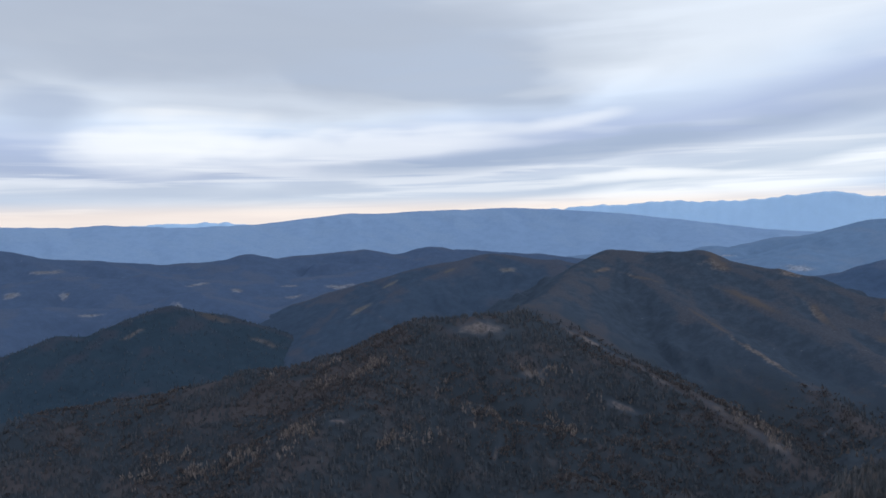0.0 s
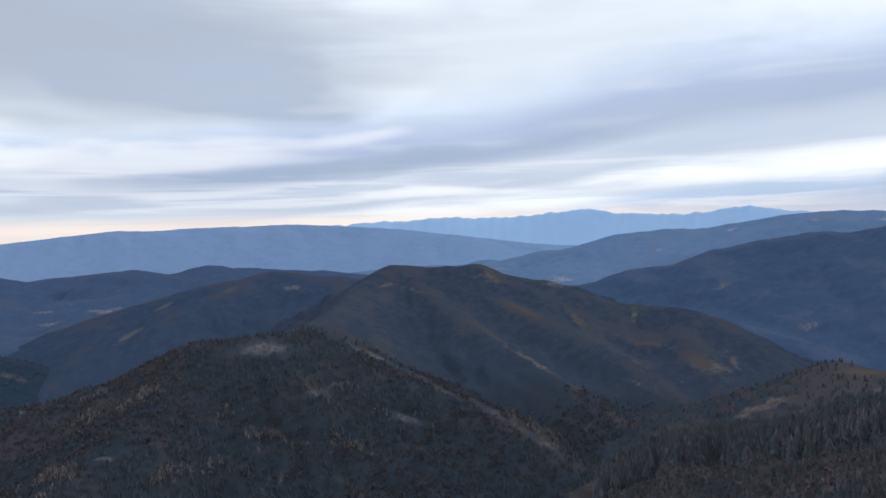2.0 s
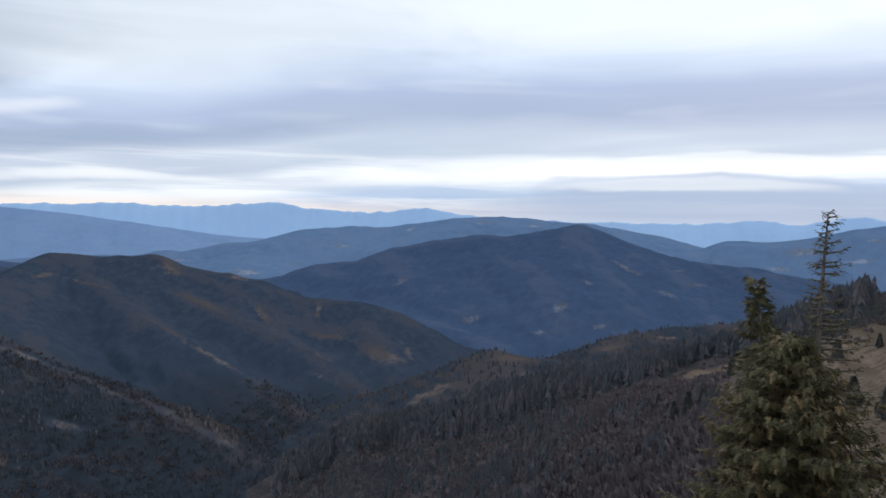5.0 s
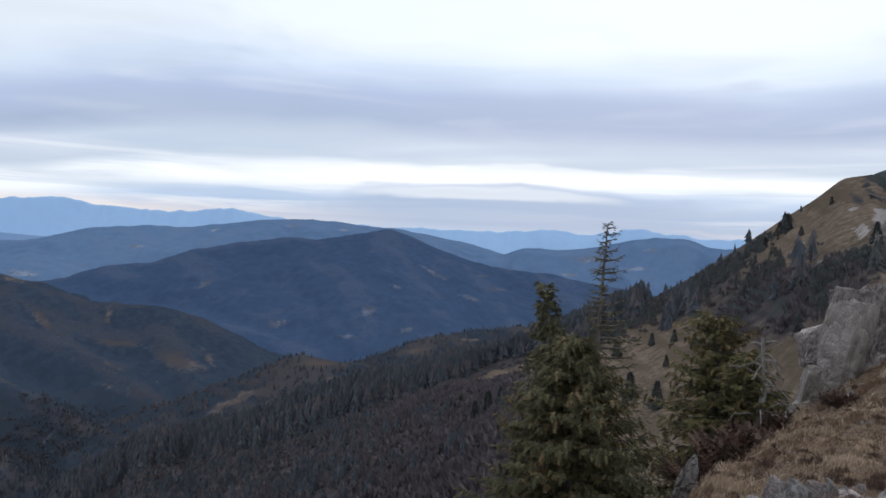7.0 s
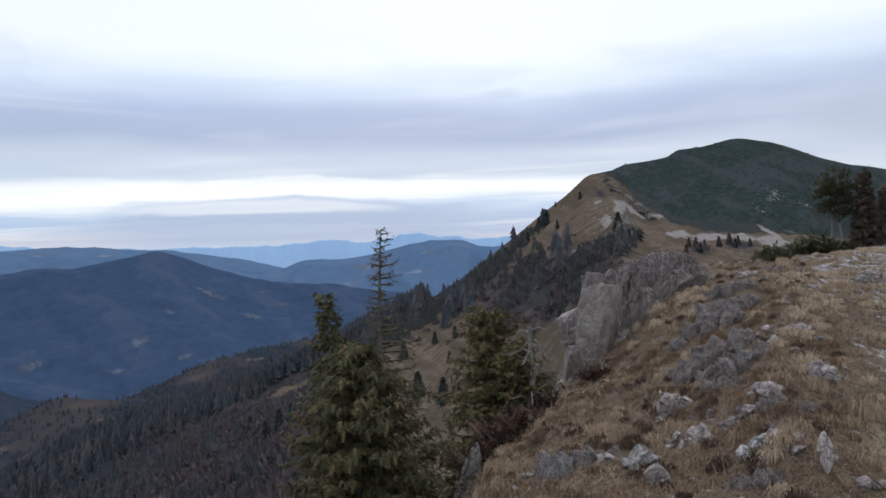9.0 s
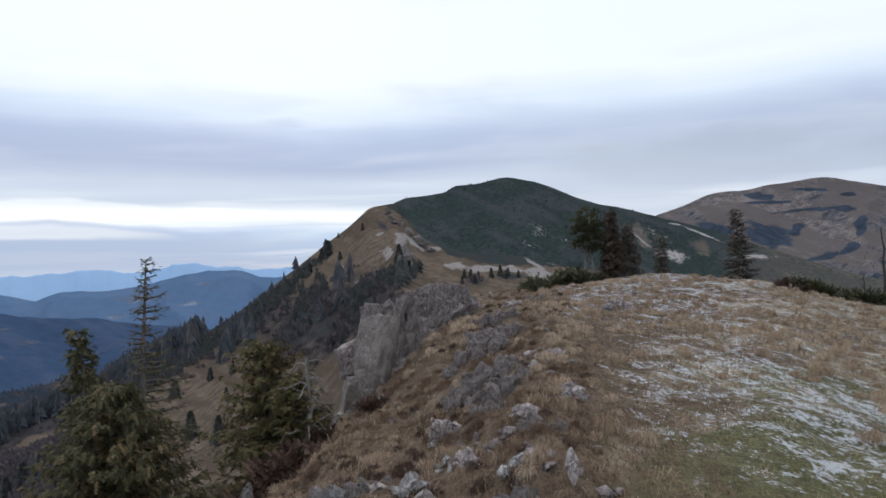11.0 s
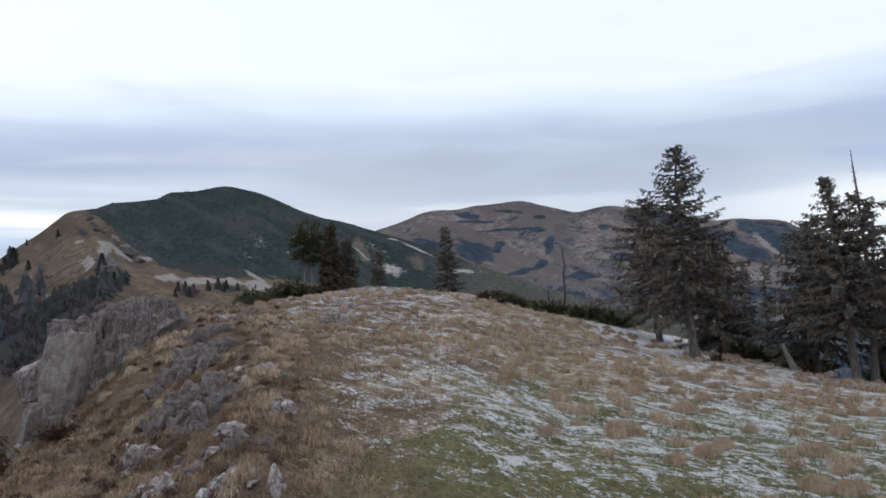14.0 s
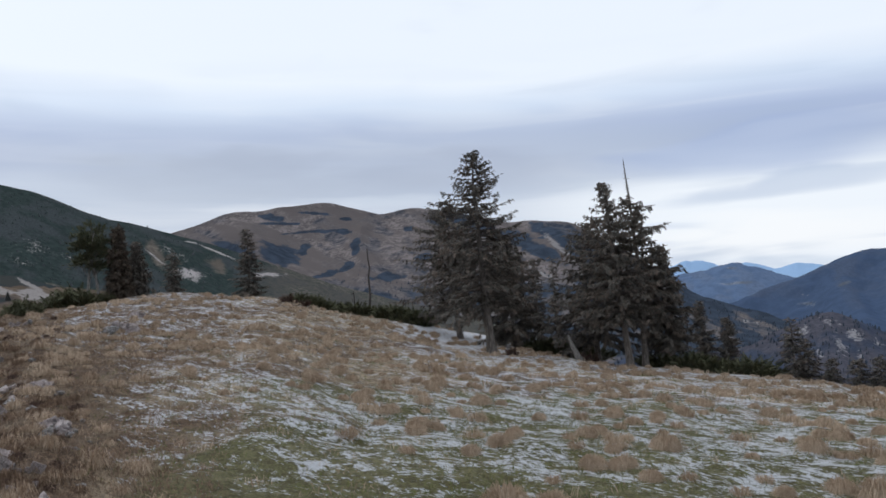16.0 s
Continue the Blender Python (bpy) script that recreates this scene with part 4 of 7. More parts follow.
back_hill = Relief([
    (0.28, 30, [(10, -2.6, 3500), (15, -2.3, 3500), (19.2, -2.39, 3500), (20.1, -1.98, 3500), (21.9, -2.2, 3500), (23.1, -1.75, 3500), (24.5, -1.45, 3500), (26.7, -1.29, 3500), (28.8, -0.91, 3500), (30.5, -0.32, 3500), (33.8, 0.0, 3500), (36.6, -0.09, 3500), (38.5, 0.26, 3500), (42.2, 0.73, 3500), (45.4, 0.9, 3500), (49.4, 0.6, 3500), (52.1, 0.43, 3500), (56.5, -0.32, 3500), (60.3, -1.47, 3500), (66, -2.4, 3500)]),
    (0.28, 24, [(20, -3.4, 3050), (23.2, -2.94, 3050), (26.2, -2.23, 3050), (28.8, -2.64, 3050), (30.4, -3.0, 3050), (34, -2.5, 3100), (38, -1.5, 3250), (42, -1.0, 3350)])], (8, 68), (2700, 3750), -215, 0.25, 100, 26, 260, 4.0, 8)
back_hill.spurs(0, 300, 420, 0.2, 20, 8, 0.28, 20).spurs(1, 260, 280, 0.2, -20, 9, 0.28, 16)
back_hill.build("wooded_hill", HILL_HAZE, "haze-tinted blue wooded hill with a few pale clearings", lambda a, e, x, y, z: (spots(a, e, [(25.8, -3.6, 1.3, 0.30, 0), (38.2, -0.2, 0.4, 0.22, 0.2), (44, 0.4, 0.8, 0.12, 0), (21, -2.7, 1.0, 0.1, 0), (48, 0.2, 0.8, 0.12, 0), (33, -1.6, 0.8, 0.15, 0)]), 0 * a, 0 * a))
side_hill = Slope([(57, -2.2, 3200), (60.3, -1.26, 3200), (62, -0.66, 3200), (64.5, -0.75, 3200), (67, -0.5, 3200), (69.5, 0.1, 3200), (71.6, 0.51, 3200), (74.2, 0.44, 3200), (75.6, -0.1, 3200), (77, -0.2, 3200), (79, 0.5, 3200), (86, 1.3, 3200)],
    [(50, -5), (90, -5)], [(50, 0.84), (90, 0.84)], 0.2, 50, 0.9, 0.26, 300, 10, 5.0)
side_hill.build("wooded_hill", HILL_HAZE, "haze-tinted wooded hill with pale fields on its flank", lambda a, e, x, y, z: (spots(a, e, [(67, -1.4, 1.6, 0.25, 0), (70.5, -1.9, 1.4, 0.15, 0), (71.5, -0.5, 0.8, 0.12, 0), (65.5, -2.6, 1.0, 0.15, 0)]), 0 * a, 0 * a))
PEAK_SPOTS = [(55.0, -2.9, 1.5, 0.22, -0.5), (43.0, -7.2, 0.9, 0.35, 0), (37.8, -4.2, 0.7, 0.25, 0.35), (48.5, -8.0, 1.6, 0.14, 0.05), (53, -7.4, 1.0, 0.2, 0.3), (50, -6.0, 0.8, 0.5, 0), (58, -4.8, 1.0, 0.2, -0.2), (52, -4.0, 0.5, 0.2, -0.4), (60, -4.0, 0.9, 0.2, 0), (54.5, -8.3, 1.2, 0.16, 0.15), (58.8, -3.0, 0.5, 0.15, 0)]
peak_hill = Relief([
    (0.40, 24, [(20, -5.8, 2450), (24, -5.0, 2450), (26.5, -4.23, 2500), (28.9, -3.82, 2500), (31.4, -2.99, 2500), (36, -2.5, 2500), (37.5, -1.6, 2500), (40, -1.09, 2500), (44.1, -0.51, 2500), (45.8, -0.67, 2500), (48.4, -0.2, 2500), (51.4, 0.3, 2500), (53.7, -0.55, 2500), (56.4, -1.59, 2500), (58.2, -1.96, 2500), (61, -2.41, 2500), (63.4, -2.62, 2500), (68, -3.3, 2500), (80, -5, 2500)]),
    (0.38, 18, [(26.5, -4.3, 2480), (29, -5.4, 2200), (31.5, -5.8, 2080), (35.3, -6.01, 2000), (39.3, -7.3, 1900), (42.7, -8.28, 1800), (45.5, -9.4, 1700)]),
    (0.38, 18, [(36, -2.6, 2480), (37.2, -4.3, 2300), (40, -6.0, 2120), (43, -7.4, 1950)]),
    (0.38, 18, [(45.8, -0.8, 2480), (45.9, -3.4, 2290), (47.7, -4.7, 2150), (49.5, -7.2, 1920), (50, -8.8, 1750)]),
    (0.38, 18, [(51.4, 0.2, 2480), (52, -3.6, 2280), (54.8, -6.1, 2020), (56.7, -8.6, 1800)]),
    (0.38, 18, [(56.4, -1.7, 2480), (59, -4.3, 2250), (61, -6.4, 1980), (62, -7.6, 1800)]),
    (0.38, 18, [(63.4, -2.7, 2480), (66, -4.6, 2200), (68, -6.4, 1950)])], (18, 80), (1500, 2700), -330, 0.2, 130, 14, 150, 6.0, 9)
peak_hill.spurs(0, 260, 330, 0.32, 10, 10, 0.4, 14)
peak_hill.build("wooded_mountain", PEAK_HAZE, "dark wooded mountain, haze-tinted blue, with small clearings", lambda a, e, x, y, z: (spots(a, e, PEAK_SPOTS), 0 * a, 0 * a))

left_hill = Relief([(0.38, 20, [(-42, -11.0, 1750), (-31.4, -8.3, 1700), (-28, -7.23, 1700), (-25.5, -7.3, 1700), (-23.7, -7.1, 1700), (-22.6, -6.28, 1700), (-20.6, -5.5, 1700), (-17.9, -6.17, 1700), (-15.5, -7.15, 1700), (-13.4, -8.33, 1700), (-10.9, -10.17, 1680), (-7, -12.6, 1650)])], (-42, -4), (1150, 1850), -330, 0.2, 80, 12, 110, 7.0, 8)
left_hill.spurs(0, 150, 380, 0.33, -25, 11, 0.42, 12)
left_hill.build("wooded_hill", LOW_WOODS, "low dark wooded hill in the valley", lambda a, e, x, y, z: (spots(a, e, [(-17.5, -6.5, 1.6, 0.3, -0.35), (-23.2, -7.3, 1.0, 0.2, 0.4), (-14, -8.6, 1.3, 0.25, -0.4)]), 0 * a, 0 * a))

# The big brown hill opposite: its shoulder, its crest, the knoll in front and the spurs that run down to the valley.
hill_shoulder = Relief([(0.42, 20, [(-14, -10.5, 1900), (-11.9, -8.2, 1900), (-10, -6.79, 1900), (-7.3, -5.81, 1900), (-4.2, -4.16, 1880), (-2, -3.33, 1880), (0.2, -2.95, 1880), (3.8, -2.36, 1880), (5.1, -2.47, 1880), (6.8, -2.77, 1870), (8.6, -2.97, 1860), (12, -3.4, 1850), (16, -5.0, 1820)])], (-16, 16), (1350, 2000), -330, 0.16, 80, 10, 110, 16.0, 6)
hill_shoulder.spurs(0, 170, 420, 0.33, -35, 12, 0.42, 12)
hill_shoulder.build("wooded_mountain", SHOULDER_WOODS, "haze-tinted blue-brown wooded shoulder of the mountain", lambda a, e, x, y, z: (spots(a, e, [(-4.3, -4.6, 0.9, 0.14, 0.5), (0.5, -3.6, 0.8, 0.14, 0.3), (-6.5, -6.4, 1.2, 0.2, 0.45), (5, -3.6, 0.8, 0.2, 0)]), 0 * a, 0 * a))
BIG_SPOTS = [(20.4, -3.2, 1.1, 0.7, -0.45), (25.2, -3.95, 1.0, 0.25, -0.3), (27.1, -6.8, 1.1, 0.5, -0.95), (31.3, -6.6, 0.30, 0.7, 0), (20.0, -7.6, 2.4, 0.12, -0.66), (23.5, -9.9, 3.4, 0.20, -0.62), (25.6, -11.7, 0.9, 0.07, 0.05), (12.1, -3.7, 0.9, 0.22, 0.1), (15.0, -4.3, 1.9, 0.14, -0.25), (22.6, -5.9, 2.6, 0.30, -0.48),
    (32.0, -8.5, 1.9, 0.22, -0.15), (36.2, -9.9, 2.2, 0.75, -0.40), (31.6, -10.1, 1.3, 0.16, -0.5), (32.9, -11.7, 0.2, 0.4, 1.2), (31.4, -11.5, 1.0, 0.16, -0.35), (38.2, -9.6, 0.5, 0.5, -0.6),
    (2.6, -8.2, 2.6, 0.75, -0.05), (7.6, -11.3, 0.9, 0.22, 0.7), (7.0, -11.7, 1.2, 0.4, -0.2), (10.9, -9.0, 3.0, 0.16, -0.51), (15.8, -11.6, 2.6, 0.14, -0.58), (21.6, -14.4, 2.8, 0.30, -0.56), (24.2, -15.9, 1.6, 0.5, -0.5), (3.9, -17.3, 0.35, 0.5, 1.4), (13.5, -13.9, 1.8, 0.35, -0.35), (27.5, -14.9, 0.3, 0.3, 1.0), (-8.5, -14.8, 1.6, 0.2, 0.1)]
big_hill = Relief([
    (0.50, 14, [(-44, -12.8, 1100), (-31.6, -12.44, 1050), (-20.9, -11.9, 1000), (-14.8, -10.75, 970), (-11.4, -10.66, 960), (-8.9, -10.0, 960), (-5.9, -9.3, 960), (-4, -8.3, 960), (-2, -7.54, 960), (0.9, -7.37, 950), (2.9, -7.29, 950), (5.1, -7.05, 1010), (6.8, -6.45, 1090), (9, -5.25, 1250), (10.4, -3.64, 1420), (11.3, -3.0, 1500), (12.6, -2.27, 1550), (16.9, -2.52, 1520), (19.2, -2.39, 1500), (21, -3.11, 1480), (24.4, -3.76, 1450), (26.6, -4.24, 1430), (29.9, -5.6, 1380), (34.5, -5.9, 1340), (36.8, -6.6, 1320), (39.1, -8.11, 1290), (40.5, -10.05, 1260), (42, -12.5, 1230), (44, -15, 1200)]),
    (0.50, 9, [(6.8, -6.5, 1090), (8.5, -7.69, 1060), (14.5, -10.77, 980), (17.1, -12.35, 930), (20.6, -13.69, 890), (24.1, -15.78, 850), (26.2, -16.98, 820), (30, -19, 790)]),
    (0.48, 9, [(14, -2.45, 1540), (15.5, -4.2, 1420), (18.2, -6.33, 1280), (20.8, -8.14, 1190), (26.4, -11.62, 1070), (29, -13.5, 1010), (31, -15.5, 960)]),
    (0.48, 9, [(19.2, -2.45, 1490), (20, -4.62, 1400), (25.2, -7.13, 1270), (31.5, -9.89, 1150), (34, -12.2, 1080), (35.5, -14.5, 1000)]),
    (0.48, 9, [(29.9, -5.7, 1370), (30.3, -8.1, 1270), (34.4, -8.81, 1230), (37.9, -10.15, 1180), (38.6, -11.72, 1120), (39.5, -14, 1060)])], (-43, 45), (560, 1680), -340, 0.17, 190, 14, 85, 8.0, 4)
big_hill.spurs(0, 95, 300, 0.42, 18, 13, 0.55, 8)
# Marks the nearer slope, whose colours are painted darker for less haze.
nearness = lambda x, y: smoothstep(np.hypot(x, y), 1250, 880)
thick_wood = lambda x, y: smoothstep(np.hypot(x, y) + 120 * (fbm(x / 60, y / 60, 3) - 0.5), 1060, 1000)
big_cover = lambda a, e, x, y, z: (spots(a, e, BIG_SPOTS), nearness(x, y), 0 * a)
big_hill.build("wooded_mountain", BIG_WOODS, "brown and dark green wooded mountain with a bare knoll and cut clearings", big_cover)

LOW_SPOTS = [(40.0, -12.9, 2.2, 0.40, 0.45), (46.2, -10.1, 1.8, 0.30, 0.0), (51.0, -10.5, 1.0, 0.2, 0.35), (54, -8.9, 1.4, 0.16, 0.2), (42.5, -13.2, 1.8, 0.25, 0.3), (36.5, -14.8, 1.0, 0.4, 0.5), (58, -8.0, 1.2, 0.14, 0.0), (47.5, -11.2, 0.8, 0.16, 0), (35, -16.2, 0.35, 0.7, 1.0)]
low_spur = Relief([
    (0.42, 10, [(31, -20, 800), (33.5, -17, 850), (35.6, -14.7, 900), (37.1, -13.96, 900), (39.5, -12.6, 900), (42.4, -11.2, 910), (43.6, -10.4, 920), (45.3, -9.75, 930), (48.3, -10.1, 940), (50.5, -10.4, 950), (52.3, -10.1, 1000), (54.9, -8.0, 1150), (58.8, -7.2, 1250), (64, -6.6, 1300), (74, -6, 1350)]),
    (0.42, 10, [(45.3, -9.8, 925), (46, -11.2, 840), (44, -13, 760)])], (17, 74), (480, 1420), -365, 0.2, 120, 8, 70, 15.0, 4)
low_spur.spurs(0, 110, 220, 0.35, 10, 14, 0.45, 8)
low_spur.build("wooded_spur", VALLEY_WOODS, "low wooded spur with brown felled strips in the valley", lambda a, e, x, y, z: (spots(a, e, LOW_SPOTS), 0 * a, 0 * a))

# The straw-coloured nose of the own ridge, with its spur wooded by spruce.
NOSE_OPEN = [(83.5, 2.6, 5.4, 2.2, 0.75), (68.5, -8.8, 4.2, 2.4, 1.0), (73.0, -13.5, 5.0, 5.0, 0.3), (84.5, -1.5, 2.0, 1.2, 0.6), (89, 0.3, 2.4, 1.4, -0.1), (79.5, -5.5, 1.8, 0.8, 0.8)]
NOSE_ROCK = [(86.5, 2.4, 0.9, 0.8, -0.5), (86.2, 0.9, 0.6, 0.8, 0.2), (87.6, 2.3, 0.6, 0.6, -0.6), (89.1, 1.75, 1.0, 0.3, -0.15), (90.6, 0.2, 1.5, 0.42, -0.25), (92.8, -0.1, 1.5, 0.42, -0.1), (94.6, 0.0, 1.4, 0.40, -0.25), (96.8, -0.5, 1.8, 0.45, -0.25), (96.8, 0.1, 1.9, 0.22, -0.75), (83.2, -0.8, 0.4, 0.3, 0), (84.6, 2.9, 0.4, 0.3, 0.4), (81.5, 0.3, 0.5, 0.2, 0.6), (85.2, 1.4, 0.3, 0.5, 0)]
NOSE_SHRUB = [(82, -3.8, 3.8, 1.9, 0.6), (78, -3.8, 3.0, 1.9, 0.9), (92.0, -1.05, 1.0, 0.3, 0), (94.7, -0.78, 1.3, 0.33, 0), (85.6, -0.75, 2.0, 0.8, 0.35), (83.2, -1.8, 1.8, 0.9, 0.45), (85.6, 4.3, 0.4, 0.5, -1.0), (84.9, 3.6, 0.5, 0.3, -0.3), (88.4, 1.75, 0.5, 0.3, -0.5), (80.6, 2.0, 0.4, 0.6, 1.0)]
PINE_EDGE = ((84.6, 5.3), (85.9, 4.7), (88.1, 2.6), (89.9, 1.15), (93.1, 0.2), (97.3, -0.1), (112, -1.0))
nose = Slope([(26, -19.5, 620), (33.5, -15.6, 600), (42.5, -14.2, 560), (48, -12.4, 530), (54.1, -10.6, 500), (62.8, -8.5, 430), (66.5, -6.6, 410), (70.8, -4.5, 390), (74, -2.5, 375), (76.9, -0.4, 365), (79.2, 1.3, 352), (80.5, 2.35, 345), (82.3, 3.6, 335), (84.0, 5.1, 325), (86.1, 5.42, 320), (86.8, 4.3, 318), (87.5, 3.2, 316), (88.3, 2.4, 316), (89.3, 2.0, 318), (90.5, 1.6, 320), (92.5, 1.1, 325), (94.5, 0.95, 330), (96, 0.85, 335), (98, 0.1, 340), (103, -0.8, 350), (112, -2, 380)],
    [(26, -26), (60, -23), (76, -21), (84, -16), (90, -8), (112, -8)], [(26, 0.42), (45, 0.3), (62, 0.16), (90, 0.17), (112, 0.3)], 0.15, 110, 0.9, 0.12, 60, 2, 10.0)
NOSE_WOOD = [(80.5, -3.6, 4.6, 2.3, 0.6), (50, -12.8, 16, 1.9, 0.22), (66, -7.6, 7, 1.3, 0.48), (75, -3.2, 5, 1.6, 0.75), (82.5, -3.2, 4.0, 1.5, 0.5), (56, -16, 6, 2.4, 0.3), (47, -16.5, 9, 2.6, 0.2)]
NOSE_STRIP = [(60.6, -10.2, 3.0, 0.75, 0.33)]
RIDGE_CLUMPS = [(60.4, -12.7, 1.0, 1.5, 0.4), (55.5, -14.2, 1.6, 1.3, 0.2), (50.5, -15.3, 2.2, 1.3, 0.2), (57.2, -17.0, 1.8, 1.2, 0.2), (46, -17.4, 3.0, 1.2, 0.2), (53, -18.4, 1.8, 1.0, 0.2)]


def ridge_band(a, e):
    """The dense spruce wood that follows the brink of the ridge."""
    below = np.interp(a, nose.az, np.degrees(np.arctan2(nose.top - EYE, nose.dist))) - e
    deep = np.interp(a, [28, 45, 55, 59, 63, 68, 72], [1.9, 1.8, 1.6, 1.1, 0.8, 0.9, 1.2])
    return smoothstep(below + 0.8 * (fbm(a * 0.9, e * 0.9, 3) - 0.5), deep + 0.3, deep - 0.2)


def nose_cover(a, e, x, y, z):
    """Grass, shrubs and stones on the nose; the dwarf pine of the peak reaches down to its edge."""
    pine = smoothstep(e - np.interp(a, *np.array(PINE_EDGE).T) + 0.5 * (fbm(a * 2.5, e * 3, 3) - 0.5), 0.0, 0.16) * smoothstep(a, 84.5, 85.5)
    grass = np.clip(0.9 - 1.1 * spots(a, e, NOSE_WOOD) + spots(a, e, NOSE_OPEN), 0, 1) * smoothstep(a + 0.5 * (fbm(a, e, 3) - 0.5), 60.5, 62.0)
    grass = np.maximum(grass, np.clip(1.6 * spots(a, e, NOSE_STRIP), 0, 1)) * np.where(a < 74, 1 - ridge_band(a, e), 1)
    grass = grass * (1 - pine) * (1 - 0.8 * np.clip(1.2 * spots(a, e, NOSE_SHRUB), 0, 1))
    tongues = [(91.6, -0.75, 1.0, 0.28, 0.1), (94.4, -0.72, 1.3, 0.33, 0), (93.6, 0.35, 0.9, 0.16, -0.3)]
    return grass, np.maximum(spots(a, e, NOSE_SHRUB) * 0.95, pine), np.clip(1.1 * spots(a, e, NOSE_ROCK), 0, 0.78) * (1 - pine * smoothstep(a, 96.2, 95.6)) * (1 - np.clip(1.4 * spots(a, e, tongues), 0, 1))


nose.build("mountain_ridge", NOSE, "steep straw-coloured grass ridge with spruce below and pale rocks", nose_cover)
FELL_OPEN = [(105, 1.8, 0.8, 1.0, -0.9), (98.3, -0.1, 1.2, 0.3, -0.4), (109, 1.0, 0.8, 0.6, -0.5)]
dark_peak = Slope([(83, 0.0, 790), (84.5, 3.0, 790), (85.6, 5.2, 785), (86.8, 5.65, 780), (88.5, 5.75, 780), (90.1, 6.0, 775), (90.5, 6.45, 775), (92.5, 6.6, 770), (94.4, 7.02, 765), (95.2, 6.98, 765), (97.2, 6.41, 770), (99.8, 5.3, 780), (102, 4.53, 790), (106, 3.44, 800), (108.5, 2.7, 810), (112, 1.4, 820), (117, -0.6, 840), (122, -2.2, 850), (132, -5, 860)],
    [(83, -4), (100, -4), (132, -7)], [(83, 0.55), (132, 0.55)], 0.16, 70, 0.9, 0.14, 110, 3, 11.0)
FELL_SCREE = [(109.1, 2.0, 2.0, 0.11, -0.47), (104.8, 1.7, 1.0, 0.12, -0.9), (107.0, 0.5, 1.4, 0.55, -0.25), (112.5, 0.2, 1.6, 0.3, -0.1), (107.2, 2.8, 0.7, 0.08, -0.2)]
FELL_FLECKS = [(97.4, 2.6, 1.4, 0.5, -0.3), (99.0, 2.0, 1.2, 0.35, -0.3), (96.0, 1.8, 1.0, 0.5, -0.3), (102.8, 1.2, 1.2, 0.5, -0.4), (106, 2.0, 1.0, 0.5, -0.5)]
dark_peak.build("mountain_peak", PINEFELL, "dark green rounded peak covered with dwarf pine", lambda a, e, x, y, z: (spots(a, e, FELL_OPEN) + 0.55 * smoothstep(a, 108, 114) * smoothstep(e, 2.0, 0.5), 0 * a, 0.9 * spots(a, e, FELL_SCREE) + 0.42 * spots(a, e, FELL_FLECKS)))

FELL_PINE = [(113.2, 4.55, 1.1, 0.35, -0.15), (113.8, 4.0, 2.2, 0.14, -0.03), (116.4, 4.7, 1.7, 0.15, -0.12), (118.6, 4.25, 0.7, 0.2, -0.1), (116.2, 3.3, 3.4, 0.14, 0.03), (118.4, 3.2, 0.8, 0.25, 0), (119.4, 2.1, 0.75, 0.85, -0.1), (118.5, 0.5, 0.8, 0.6, 0.4), (113.6, 1.7, 1.9, 1.1, -0.25), (115.3, 1.9, 0.5, 0.7, 0), (121.7, -0.4, 1.6, 0.42, 0), (123.6, 3.3, 0.6, 0.3, 0), (110.5, 2.0, 1.8, 0.7, -0.35), (117, 0.0, 1.6, 0.35, 0.2), (125, 1.0, 1.5, 0.3, 0.1),
    (128.5, 3.2, 3.2, 0.9, -0.40), (133, 1.5, 3.0, 0.9, -0.55), (127, 3.3, 2.6, 0.5, -0.3), (131, 2.3, 1.8, 0.6, -0.4), (134.5, 2.4, 2.2, 0.7, -0.3), (137, 0.8, 3.0, 1.0, -0.6)]
plateau = Slope([(100, 2.2, 2100), (103.5, 2.9, 2100), (105.9, 3.5, 2100), (107.5, 4.0, 2100), (109.4, 4.8, 2080), (110.4, 4.97, 2080), (112, 4.93, 2080), (113.5, 5.2, 2080), (115.5, 5.35, 2080), (117.1, 5.53, 2080), (119, 5.1, 2080), (121.5, 4.45, 2080), (122.8, 4.75, 2080), (124, 4.9, 2080), (125.6, 4.65, 2060), (128.5, 4.1, 2020), (131.4, 3.33, 2000), (133, 3.45, 1980), (134, 3.34, 1960), (136.1, 3.2, 1900), (139.8, 0.95, 1800), (142.2, -0.66, 1700), (143.8, -1.86, 1640), (145.3, -2.87, 1600), (147.6, -3.55, 1550), (149.5, -4.08, 1500), (152, -5.22, 1420), (158, -8.5, 1300)],
    [(100, -7), (140, -9), (158, -15)], [(100, 0.5), (158, 0.5)], 0.18, 90, 0.8, 0.17, 300, 6, 12.0)
plateau_cover = lambda a, e, x, y, z: (0.9 * smoothstep(a + 0.8 * e, 141, 134) * smoothstep(e, -2.5, -0.5) * (1 - 0.35 * smoothstep(fbm(a * 0.55 + 0.4 * e + 3, e * 1.3 + 2, 4, 0.6), 0.50, 0.60) * smoothstep(e, 5.2, 4.2)), spots(a, e, FELL_PINE), 0.75 * spots(a, e, [(148.3, -4.7, 0.35, 0.35, 0), (149.0, -4.9, 0.25, 0.25, 0), (130, 1.9, 2.4, 0.14, -0.6), (135.2, 1.2, 1.6, 0.35, -0.9), (133.5, -0.5, 1.4, 0.4, -0.7), (127.5, 3.4, 1.6, 0.10, -0.5)]))
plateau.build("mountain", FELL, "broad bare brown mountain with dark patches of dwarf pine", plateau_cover)
